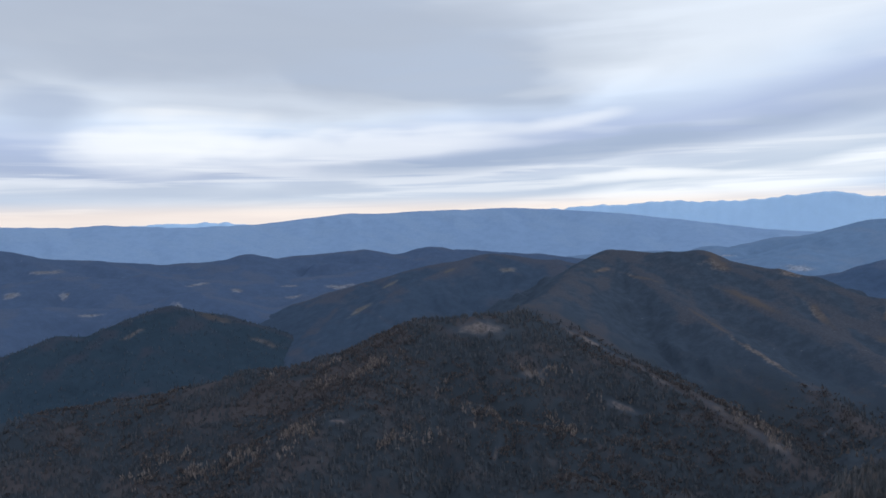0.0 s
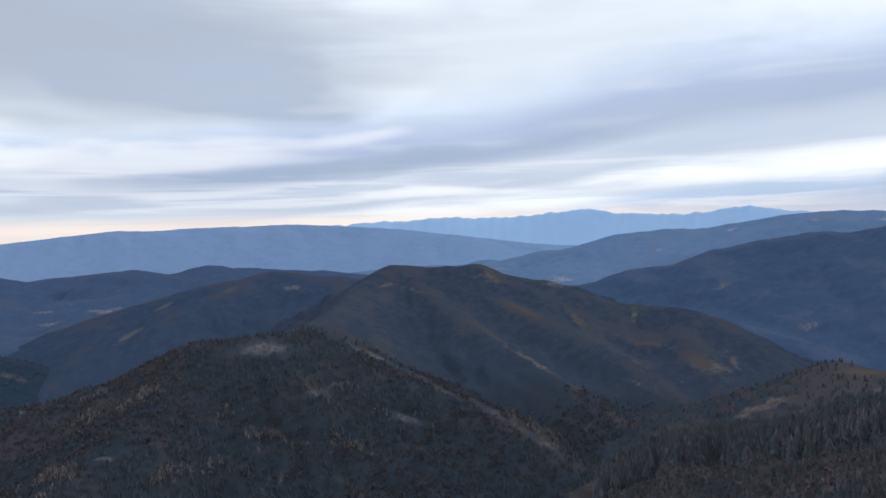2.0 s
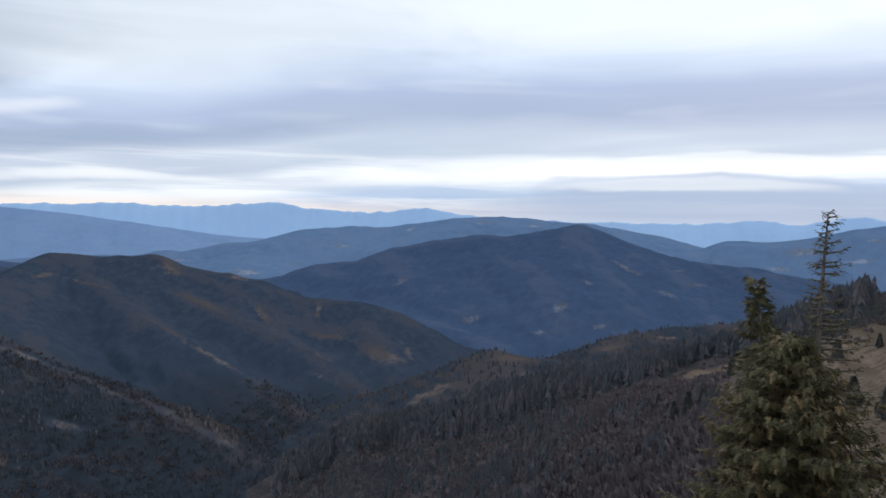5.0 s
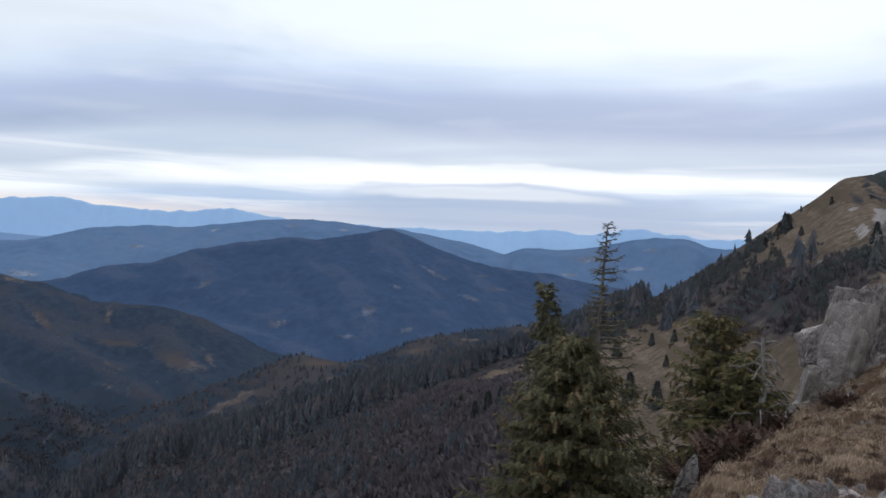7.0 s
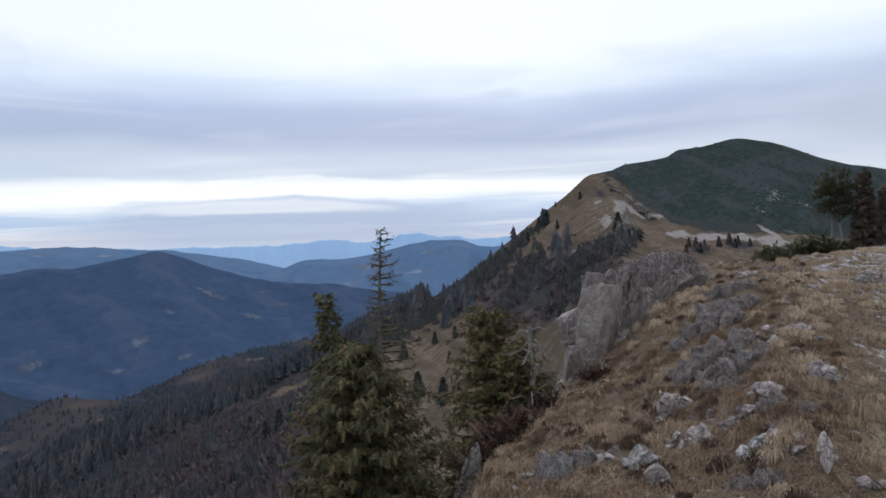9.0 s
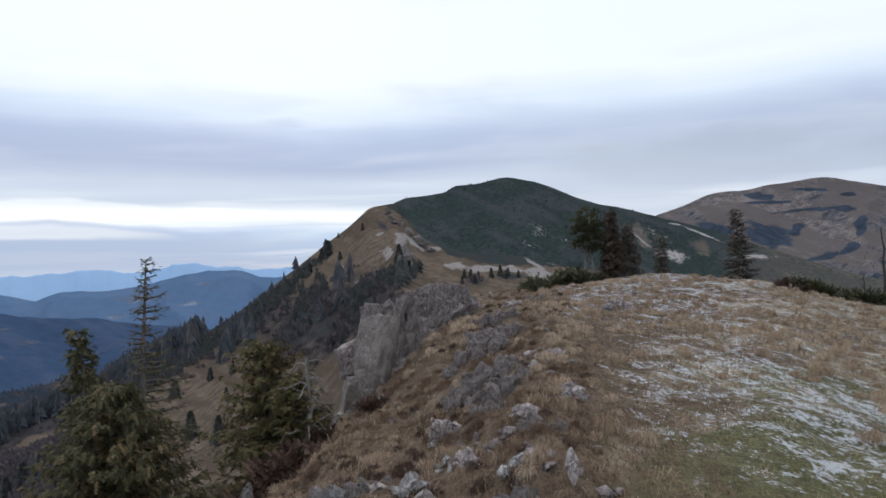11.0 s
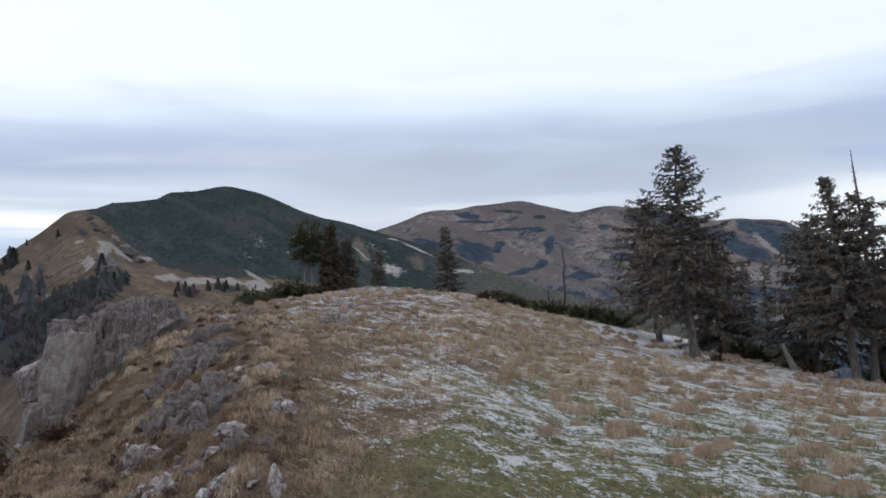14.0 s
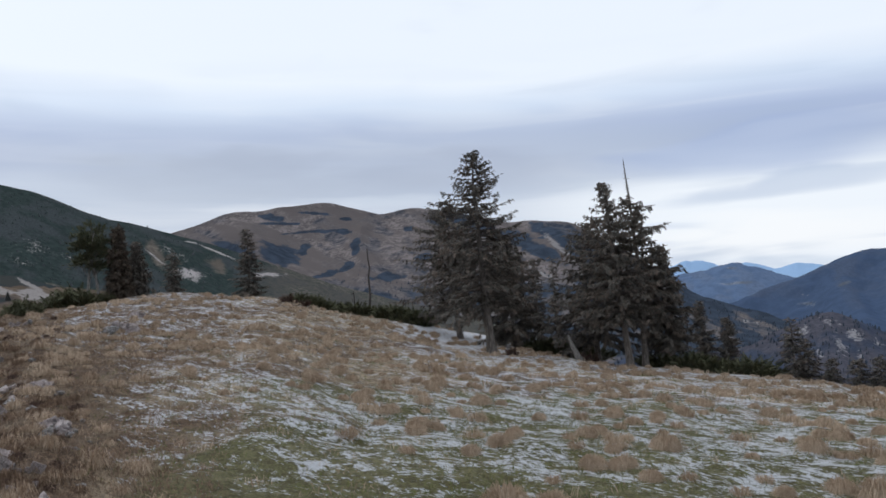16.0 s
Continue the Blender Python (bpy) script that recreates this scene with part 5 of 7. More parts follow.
right_hill = Relief([
    (0.30, 22, [(136, -3.0, 3100), (142, -2.6, 3100), (144.2, -1.79, 3100), (145.4, -1.0, 3100), (146.3, -0.95, 3100), (147, -0.72, 3080), (147.6, -0.66, 3080), (148.2, -0.9, 3100), (149.2, -1.24, 3100), (152.1, -1.99, 3100), (156, -2.8, 3100), (170, -4, 3100)]),
    (0.30, 18, [(147.6, -0.7, 3080), (148.5, -2.4, 2850), (150.2, -3.5, 2600)]), (0.30, 18, [(145, -1.3, 3080), (146.2, -2.8, 2800), (147.5, -4.0, 2500)])], (136, 172), (2100, 3300), -240, 0.2, 90, 16, 170, 13.0, 26)
right_hill.spurs(0, 240, 330, 0.28, 10, 15, 0.32, 14)
right_hill.build("wooded_mountain", RIGHT_FAR_HAZE, "haze-tinted wooded hill with a craggy top beyond the valley", lambda a, e, x, y, z: (spots(a, e, [(152.0, -2.9, 0.7, 0.2, 0), (153.4, -3.0, 0.4, 0.15, 0), (147.6, -0.9, 0.5, 0.12, 0), (148, -2.0, 1.6, 0.12, 0)]), 0 * a, 0 * a))
steep_hill = Relief([
    (0.55, 14, [(150.5, -4.6, 2500), (151.6, -2.9, 2500), (152.6, -1.69, 2500), (153.6, -1.2, 2500), (154.3, -0.77, 2500), (155, -0.3, 2500), (156, -0.05, 2500), (157.3, 0.06, 2500), (158.5, 0.45, 2500), (162, 1.0, 2500), (170, 1.5, 2500), (178, 1.0, 2500)]),
    (0.50, 12, [(155, -0.4, 2480), (154.6, -2.2, 2250), (155.2, -3.4, 2050), (156, -4.6, 1850)]), (0.50, 12, [(158.5, 0.3, 2480), (158, -2.0, 2200), (159, -3.6, 1950)])], (141, 178), (1650, 2700), -262, 0.2, 90, 16, 140, 14.0, 12)
steep_hill.spurs(0, 220, 360, 0.36, -10, 16, 0.5, 12)
steep_hill.build("wooded_mountain", RIGHT_NEAR_HAZE, "wooded mountain across the valley, haze-tinted deep blue", lambda a, e, x, y, z: (spots(a, e, [(152.4, -3.6, 0.8, 0.12, 0), (154.8, -2.2, 0.5, 0.15, 0.4)]), 0 * a, 0 * a))
crag_hill = Relief([
    (0.60, 6, [(140, -7.2, 960), (146, -6.9, 950), (149, -6.5, 940), (150.9, -5.5, 940), (152.0, -5.0, 940), (153.05, -4.45, 940), (153.8, -4.26, 940), (154.8, -4.85, 940), (156, -5.6, 940), (157, -6.3, 940), (162, -7.0, 940), (176, -9, 940)]),
    (0.60, 5, [(153.4, -4.4, 930), (153.8, -6.6, 840), (154.6, -8.6, 760)]), (0.60, 5, [(151.5, -5.3, 930), (151.4, -7.2, 850), (152.2, -9.0, 770)]), (0.60, 5, [(155.5, -5.3, 930), (156.4, -7.4, 840), (157.5, -9.4, 760)])], (138, 178), (520, 1000), -190, 0.15, 80, 9, 45, 14.0, 9)
CRAGS = [(153.6, -4.9, 0.9, 0.6, -0.5), (155, -5.5, 0.7, 0.6, -0.5), (152.2, -5.3, 0.5, 0.4, 0.4), (156.3, -6.2, 0.7, 0.5, -0.5), (154.2, -6.4, 0.5, 0.8, -0.9), (153.0, -7.0, 0.4, 0.7, -0.8), (155.4, -7.2, 0.5, 0.6, -0.8), (151.6, -6.4, 0.4, 0.5, 0.6)]
crag_hill.build("wooded_hill", RIGHT_HAZE, "haze-tinted grey-blue wooded slope with pale limestone crags", lambda a, e, x, y, z: (0 * a, 0 * a, 0.62 * spots(a, e, CRAGS)))

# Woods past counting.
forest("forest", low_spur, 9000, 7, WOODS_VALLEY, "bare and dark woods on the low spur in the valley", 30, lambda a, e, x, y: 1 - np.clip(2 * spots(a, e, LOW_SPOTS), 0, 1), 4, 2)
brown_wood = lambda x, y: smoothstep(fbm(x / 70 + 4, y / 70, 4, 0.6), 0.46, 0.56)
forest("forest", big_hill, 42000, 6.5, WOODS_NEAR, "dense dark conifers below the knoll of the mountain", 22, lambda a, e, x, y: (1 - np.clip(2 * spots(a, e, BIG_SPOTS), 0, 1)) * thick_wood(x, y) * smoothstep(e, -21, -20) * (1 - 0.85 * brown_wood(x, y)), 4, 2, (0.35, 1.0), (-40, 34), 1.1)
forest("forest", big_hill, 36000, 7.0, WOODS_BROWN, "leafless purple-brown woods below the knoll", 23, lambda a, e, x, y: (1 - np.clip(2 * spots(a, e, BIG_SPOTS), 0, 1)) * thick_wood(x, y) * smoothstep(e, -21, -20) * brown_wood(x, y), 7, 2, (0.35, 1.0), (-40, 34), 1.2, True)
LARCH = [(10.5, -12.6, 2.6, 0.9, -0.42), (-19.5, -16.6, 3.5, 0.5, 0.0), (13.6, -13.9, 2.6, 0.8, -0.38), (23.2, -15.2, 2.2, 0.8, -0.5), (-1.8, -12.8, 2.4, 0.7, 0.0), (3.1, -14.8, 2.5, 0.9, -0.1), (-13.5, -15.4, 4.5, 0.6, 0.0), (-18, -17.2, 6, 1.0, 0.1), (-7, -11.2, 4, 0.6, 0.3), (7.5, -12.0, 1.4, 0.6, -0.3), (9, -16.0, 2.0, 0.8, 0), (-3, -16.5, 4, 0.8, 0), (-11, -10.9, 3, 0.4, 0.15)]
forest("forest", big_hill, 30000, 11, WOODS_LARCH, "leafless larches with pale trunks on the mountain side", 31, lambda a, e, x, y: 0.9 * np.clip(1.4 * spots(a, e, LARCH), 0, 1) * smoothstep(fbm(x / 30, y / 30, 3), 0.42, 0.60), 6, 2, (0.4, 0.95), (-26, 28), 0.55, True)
forest("forest", left_hill, 5000, 6, WOODS_LEFT, "dark conifer woods on the low hill, haze-tinted blue", 24, None, 4, 1)
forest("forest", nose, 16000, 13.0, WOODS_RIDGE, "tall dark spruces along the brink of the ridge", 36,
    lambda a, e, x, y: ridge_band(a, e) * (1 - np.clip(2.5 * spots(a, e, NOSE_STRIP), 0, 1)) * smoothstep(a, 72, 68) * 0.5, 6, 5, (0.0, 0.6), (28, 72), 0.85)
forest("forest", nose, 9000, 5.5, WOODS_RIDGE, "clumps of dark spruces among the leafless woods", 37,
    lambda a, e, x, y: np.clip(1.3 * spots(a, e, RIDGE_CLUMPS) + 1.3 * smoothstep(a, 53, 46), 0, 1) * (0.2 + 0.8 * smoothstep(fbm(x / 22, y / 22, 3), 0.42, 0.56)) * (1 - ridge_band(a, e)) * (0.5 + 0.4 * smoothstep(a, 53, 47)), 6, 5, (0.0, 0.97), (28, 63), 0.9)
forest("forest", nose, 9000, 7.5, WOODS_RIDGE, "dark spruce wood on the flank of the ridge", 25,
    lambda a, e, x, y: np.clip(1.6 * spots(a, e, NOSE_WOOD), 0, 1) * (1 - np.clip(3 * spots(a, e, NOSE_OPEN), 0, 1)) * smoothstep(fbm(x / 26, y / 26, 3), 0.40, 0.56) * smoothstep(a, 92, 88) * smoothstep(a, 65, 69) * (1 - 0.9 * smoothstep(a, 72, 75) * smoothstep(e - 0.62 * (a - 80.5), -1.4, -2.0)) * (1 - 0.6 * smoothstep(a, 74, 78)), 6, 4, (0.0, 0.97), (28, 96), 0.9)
GROVES = [(85.6, -0.75, 1.9, 0.75, 0.35), (83.2, -1.8, 1.7, 0.7, 0.45), (80.9, 2.0, 0.35, 0.6, 0.9), (79.1, 0.2, 0.45, 0.6, 0.8), (76.0, -2.3, 3.6, 0.8, 0.75), (69, -6.4, 4, 0.9, 0.5)]
forest("forest", nose, 9000, 3.0, SLOPE_NEEDLES, "dark spruce groves on the grass slope", 33, lambda a, e, x, y: np.clip(1.2 * spots(a, e, GROVES), 0, 1), 6, 4, (0.0, 0.9), (66, 97), 1.35)
forest("forest", nose, 3600, 2.4, WOODS_BARE, "leafless brown shrubs and young trees on the ridge", 26,
    lambda a, e, x, y: np.clip(1.2 * spots(a, e, NOSE_SHRUB) + 0.8 * spots(a, e, NOSE_WOOD), 0, 1) * smoothstep(a, 93, 89) * smoothstep(e, 2.5, 1) * (0.15 + 0.85 * smoothstep(a, 58, 66)), 46, 2, (0.02, 0.9), (30, 96), 1.3, True)
forest("forest", nose, 3600, 3.4, SLOPE_NEEDLES, "dark young spruces among the shrubs of the ridge", 35,
    lambda a, e, x, y: np.clip(1.1 * spots(a, e, NOSE_SHRUB), 0, 1) * smoothstep(a, 91, 87) * smoothstep(e, 2.0, 0.5) * smoothstep(fbm(x / 12, y / 12, 3), 0.42, 0.56), 8, 7, (0.02, 0.9), (60, 92), 1.0)
forest("forest", nose, 14000, 4.0, WOODS_BARE, "purple-brown leafless woods between the spruces of the flank", 34,
    lambda a, e, x, y: (1 - np.clip(3 * spots(a, e, NOSE_STRIP), 0, 1)) * (1 - 0.8 * ridge_band(a, e)) * smoothstep(a, 62.5, 60.5) * (0.2 + 0.8 * smoothstep(a, 46, 55)), 12, 2, (0.02, 0.97), (28, 63), 1.2, True)
forest("forest", dark_peak, 2200, 2.0, WOODS_PINE, "dark green dwarf pine thicket on the peak", 27, lambda a, e, x, y: 1 - np.clip(2 * spots(a, e, FELL_OPEN), 0, 1) - smoothstep(a, 107, 112) * smoothstep(e, 2.2, 1.0), 5, 1, (0.0, 0.9), (80, 122), 1.7)
forest("forest", crag_hill, 4500, 5, WOODS_RIGHT, "haze-tinted grey-blue woods between the crags", 28, None, 4, 2)
forest("forest", plateau, 4000, 6, WOODS_RIGHT, "haze-tinted blue-grey woods at the foot of the bare mountain", 29, lambda a, e, x, y: smoothstep(a + 0.8 * e, 136, 142) + 0.5 * smoothstep(e, 0.5, -1.5), 4, 1, (0.0, 0.9))


# ---- conifers ----
def tube(path, radii, sides=7):
    """A tapered, bent stem: corners and quads."""
    path, radii = np.asarray(path, float), np.asarray(radii, float)
    a = np.arange(sides) * 2 * math.pi / sides
    ring = np.stack([np.cos(a), np.sin(a), 0 * a], -1)
    along = np.gradient(path, axis=0)
    along /= np.linalg.norm(along, axis=1, keepdims=True) + 1e-9
    helper = np.where(np.abs(along[:, 2:3]) > 0.9, [[1.0, 0, 0]], [[0, 0, 1.0]])
    u = np.cross(along, helper)
    u /= np.linalg.norm(u, axis=1, keepdims=True) + 1e-9
    w = np.cross(along, u)
    v = path[:, None] + radii[:, None, None] * (u[:, None] * ring[None, :, :1] + w[:, None] * ring[None, :, 1:2])
    return v.reshape(-1, 3), grid_faces(len(path), sides, closed=True)


def joined(pieces):
    verts, faces, base = [], [], 0
    for v, f in pieces:
        verts.append(v)
        faces.append(f + base)
        base += len(v)
    return np.concatenate(verts), np.concatenate(faces)


def spray_template(pairs=4):
    """A flat needle spray along x, toothed on both sides, with a row of needles below and above."""
    v, f = [(i / pairs, 0, 0.06 * math.sin(3.1 * i / pairs)) for i in range(pairs + 1)], []
    for i in range(pairs):
        wide = 0.42 * (1 - i / pairs) ** 0.6 + 0.06
        for y, z in ((wide, -0.10), (-wide, -0.10), (0.0, -0.55 * wide), (0.12, 0.45 * wide)):
            v.append(((i + 0.95 + 0.5 * abs(y)) / pairs, y, z + 0.04))
            f.append((i, i + 1, len(v) - 1))
    return np.array(v), np.array(f)


SPRAY_V, SPRAY_F = spray_template()


def sprays(origin, along, size, width, rs):
    """Many needle sprays at once."""
    origin, along = np.asarray(origin), np.asarray(along)
    along = along / (np.linalg.norm(along, axis=1, keepdims=True) + 1e-9)
    side = np.cross(along, [0, 0, 1.0]) + 0.25 * rs.randn(len(along), 3)
    side -= along * (side * along).sum(1, keepdims=True)
    side /= np.linalg.norm(side, axis=1, keepdims=True) + 1e-9
    up = np.cross(side, along)
    tv = SPRAY_V
    v = origin[:, None] + size[:, None, None] * (along[:, None] * tv[None, :, :1]) + width[:, None, None] * (side[:, None] * tv[None, :, 1:2] + up[:, None] * tv[None, :, 2:3])
    f = SPRAY_F[None] + (np.arange(len(origin)) * len(tv))[:, None, None]
    return v.reshape(-1, 3), f.reshape(-1, 3)


def conifer(name, height, spread, seed, needles, label, clear=0.08, branches=150, per=9, droop=0.35, thick=0.030, spray=0.24, gaps=0.25, shape=0.85, dead_top=0.0, weight=1.0, flag=0.0, category="spruce", hang=0.0, full=0.0):
    """A spruce: bent tapered trunk, limbs in loose whorls, sprays of needles along them."""
    rs = np.random.RandomState(seed)
    ob = thing(name)
    n = 12
    h = np.linspace(0, 1, n)
    wob = np.cumsum(rs.randn(n, 2) * 0.006 * height, axis=0) * h[:, None]
    path = np.stack([wob[:, 0], wob[:, 1], h * height], -1)
    path[0, 2] = -0.35
    radii = thick * height * (1 - h) ** 0.8 + 0.006
    radii[0] *= 1.5
    v, f = tube(path, radii, 9)
    limbs, org, way, size = [], [], [], []
    lobes = rs.rand(6) * 6.28
    for k in range(branches):
        t = clear + (1 - clear) * ((k + rs.rand()) / branches) ** 1.15
        if rs.rand() < 0.12:
            continue
        a = k * 2.4 + rs.randn() * 0.5
        reach = spread * ((1 - t) / (1 - clear)) ** shape * rs.uniform(0.55 + 0.28 * full, 1.12 - 0.06 * full) + 0.10
        reach *= 1 - gaps * (0.5 + 0.5 * math.sin(2 * a + lobes[0] + 5 * t)) * rs.rand()
        reach *= (1 + flag * math.cos(a)) * min(1.0, 0.62 + 2.2 * (t - clear) if hang else 1.0)
        if t > 1 - dead_top:
            reach *= 0.22
        start = np.array([np.interp(t, h, path[:, 0]), np.interp(t, h, path[:, 1]), t * height])
        rise = (0.5 * t - 0.2) + 0.08 * rs.randn()
        m = np.linspace(0, 1, 5)
        out = np.stack([np.cos(a) * m * reach, np.sin(a) * m * reach, reach * (rise * m - droop * (1 - 0.6 * t) * m**1.4 + 0.22 * m**3)], -1) + start
        out[1:, :2] += rs.randn(4, 2) * 0.04 * reach
        limbs.append(tube(out, 0.010 * height**0.5 * (1 - 0.85 * m) * (0.5 + 0.5 * reach / spread), 4))
        if t > 1 - dead_top and rs.rand() < 0.93:
            continue
        count = max(3, int(per * (0.35 + reach / spread)))
        for q in np.linspace(0.18, 1.0, count):
            spot = np.array([np.interp(q, m, out[:, i]) for i in range(3)])
            tip = np.array([np.cos(a), np.sin(a), 0.15 * rs.randn() - 0.15])
            for sgn in (-1, 1) if q < 0.97 else (0,):
                turn = sgn * rs.uniform(0.5, 1.1)
                c, s = math.cos(turn), math.sin(turn)
                org.append(spot + rs.randn(3) * 0.02)
                way.append((tip[0] * c - tip[1] * s, tip[0] * s + tip[1] * c, tip[2] - 0.25 * abs(sgn) * droop * 2))
                size.append(spray * (1.15 - 0.5 * q) * rs.uniform(0.6, 1.2) * (0.55 + 0.45 * reach / spread))
            if hang and rs.rand() < hang:
                org.append(spot + rs.randn(3) * 0.03)
                way.append((0.5 * tip[0] + 0.3 * rs.randn(), 0.5 * tip[1] + 0.3 * rs.randn(), -0.9))
                size.append(spray * rs.uniform(0.7, 1.3) * (0.55 + 0.45 * reach / spread))
    v, f = joined([(v, f)] + limbs)
    part("trunk", mesh_from("trunk", v, f, BARK, True), ob, "grey-brown scaly trunk")
    size = np.array(size)
    v, f = sprays(np.array(org), np.array(way), size, size * 0.75 * weight, rs)
    part("crown", mesh_from("crown", v, f, needles), ob)
    return tagged(ob, label, category)


def on_turf(az, r, sink=0.0):
    x, y = place(az, r)
    return float(x), float(y), turf_at(float(x), float(y)) - sink


def stand(ob, az, r, lean=0.0, turn=0.0, sink=0.0):
    """Sets a thing on the turf; lean: degrees to the side as seen from the summit, to the left if positive."""
    x, y, z = on_turf(az, r, sink)
    a = radians(az)
    ob.matrix_world = Matrix.Translation((x, y, z)) @ Matrix.Rotation(radians(-lean), 4, (math.sin(a), math.cos(a), 0)) @ Matrix.Rotation(radians(turn), 4, "Z")
    return ob


def tall(az_top, el_top, az, r):
    """Height from the turf to a top at that angle."""
    return EYE + r * math.tan(radians(el_top)) - on_turf(az, r)[2]


# Below the edge: the broad spruce, the thin half-dead one behind it, the bushy fir with its snag.
stand(conifer("spruce", tall(0, -3.5, 65.0, 11.2), 0.95, 30, NEEDLES, "slim green-brown spruce rooted below the cliff edge", 0.10, 300, 17, 0.32, 0.024, 0.15, 0.3, 0.85, 0, 1.3, hang=0.3, full=0.3), 65.1, 11.2, 0.5)
stand(conifer("spruce", tall(0, -7.2, 66.2, 9.9), 2.15, 31, NEEDLES, "broad bushy spruce rooted below the cliff edge", 0.08, 640, 32, 0.32, 0.026, 0.145, 0.3, 0.70, 0, 1.0, hang=0.5, full=0.5), 66.2, 9.9, 0.5)
stand(conifer("spruce", tall(0, 2.1, 67.0, 11.6), 0.92, 32, NEEDLES, "thin half-bare spruce with a spindly top", 0.40, 150, 11, 0.50, 0.013, 0.105, 0.55, 0.85, 0.0, 1.1, 0.3), 67.1, 11.8, 0.3, -67)
stand(conifer("fir", tall(0, -5.3, 76.2, 13.2), 1.9, 33, FIRNEEDLES, "bushy yellowish-green fir beside a grey snag", 0.05, 300, 17, 0.24, 0.026, 0.17, 0.6, 0.62, 0, 1.3, 0, "fir", 0.3), 76.4, 13.2, 1)
stand(conifer("fir", 2.1, 1.1, 34, FIRNEEDLES, "low green fir under the snag", 0.05, 130, 11, 0.2, 0.03, 0.18, 0.3, 0.6, 0, 1.2, 0, "fir", 0.3), 78.2, 12.6, 0)

# On the meadow.
stand(conifer("spruce", tall(0, 8.9, 129.6, 21), 1.85, 41, DARKNEEDLES, "tall dark weathered spruce with a bare lower trunk", 0.22, 230, 22, 0.40, 0.022, 0.15, 0.65, 0.55, 0, 1.3, hang=0.4), 129.6, 21, 5.0, 40)
stand(conifer("spruce", tall(0, 5.2, 127.3, 25.5), 2.5, 42, DARKNEEDLES, "dark spruce with brownish lower boughs", 0.20, 230, 22, 0.42, 0.020, 0.16, 0.5, 0.55, 0, 1.35, hang=0.5), 127.2, 25.5, 6.0, 10)
stand(conifer("spruce", tall(0, 2.2, 131.6, 24.5), 1.5, 43, DARKNEEDLES, "small dark spruce close behind the taller ones", 0.10, 170, 17, 0.38, 0.022, 0.20, 0.4, 0.6, 0, 1.3, hang=0.5), 131.4, 24.5, 3.0, 70)
stand(conifer("spruce", tall(0, 6.0, 139.6, 21.3), 1.75, 44, DARKNEEDLES, "dark spruce with ragged boughs at the meadow's edge", 0.25, 220, 21, 0.42, 0.018, 0.15, 0.6, 0.78, 0, 1.3, hang=0.4), 139.9, 21.3, 5.2, 120)
stand(conifer("spruce", tall(0, 7.6, 141.0, 22.0), 1.55, 45, DARKNEEDLES, "spruce with a dead spike for a top", 0.26, 200, 21, 0.44, 0.014, 0.15, 0.6, 0.78, 0.20, 1.3, hang=0.4), 141.0, 22.0, 0.6, 200)
stand(conifer("spruce", tall(0, 0.9, 142.7, 22.5), 0.95, 46, DARKNEEDLES, "shorter dark spruce in the clump", 0.18, 150, 17, 0.42, 0.020, 0.19, 0.4, 0.5, 0, 1.3, hang=0.4), 142.8, 22.5, 3.0, 20)
stand(conifer("spruce", tall(0, 3.0, 137.4, 23.5), 2.1, 47, DARKNEEDLES, "dark spruce with drooping boughs in the clump", 0.17, 180, 20, 0.44, 0.020, 0.18, 0.5, 0.5, 0, 1.3, hang=0.5), 137.6, 23.5, 3.0, 50)
stand(conifer("spruce", tall(0, 0.5, 133.1, 30), 0.55, 48, DARKNEEDLES, "slim dark spruce beyond the meadow", 0.1, 90, 7, 0.35, 0.02, 0.24, 0.3, 0.75, 0, 0.9), 133.2, 30, 1.0, 0)
stand(conifer("spruce", tall(0, 0.3, 134.6, 31), 0.5, 49, DARKNEEDLES, "slim dark spruce beyond the meadow", 0.1, 90, 7, 0.35, 0.02, 0.24, 0.3, 0.75, 0, 0.9), 134.7, 31, 1.0, 0)
stand(conifer("spruce", tall(0, -3.2, 145.2, 25), 0.62, 50, DARKNEEDLES, "small dark spruce behind the dwarf pines", 0.06, 170, 12, 0.35, 0.02, 0.17, 0.3, 0.8, 0, 0.9), 145.2, 25, 2.0, 0)
stand(conifer("spruce", tall(0, -4.4, 146.9, 25), 0.66, 51, DARKNEEDLES, "small broad spruce behind the dwarf pines", 0.06, 170, 12, 0.35, 0.02, 0.17, 0.3, 0.8, 0, 0.9), 146.9, 25, 2.0, 0)
stand(conifer("spruce", tall(0, -4.5, 151.2, 25), 0.55, 52, DARKNEEDLES, "small dark spruce on the falling slope", 0.1, 80, 7, 0.35, 0.02, 0.24, 0.3, 0.75, 0, 0.9), 151.2, 25, 2.0, 0)
stand(conifer("spruce", tall(0, -5.9, 151.9, 25.5), 0.5, 53, DARKNEEDLES, "small spruce beside a taller one on the slope", 0.1, 70, 7, 0.35, 0.02, 0.24, 0.3, 0.75, 0, 0.9), 152.0, 25.5, 2.0, 0)
for k, (az, el) in enumerate(((153.3, -7.3), (155.0, -7.3), (156.3, -7.1), (158.5, -6.6))):
    stand(conifer("spruce", tall(0, el, az, 25), 0.45, 54 + k, DARKNEEDLES, "top of a small spruce below the meadow's edge", 0.1, 60, 7, 0.35, 0.02, 0.24, 0.3, 0.75, 0, 0.9), az, 25, 1.0)
stand(conifer("spruce", tall(0, 3.7, 111.4, 32), 0.72, 60, DARKNEEDLES, "small dark spruce on the meadow's crest", 0.08, 110, 8, 0.35, 0.024, 0.26, 0.35, 0.6, 0, 0.9), 111.4, 32, 1.0, 30)
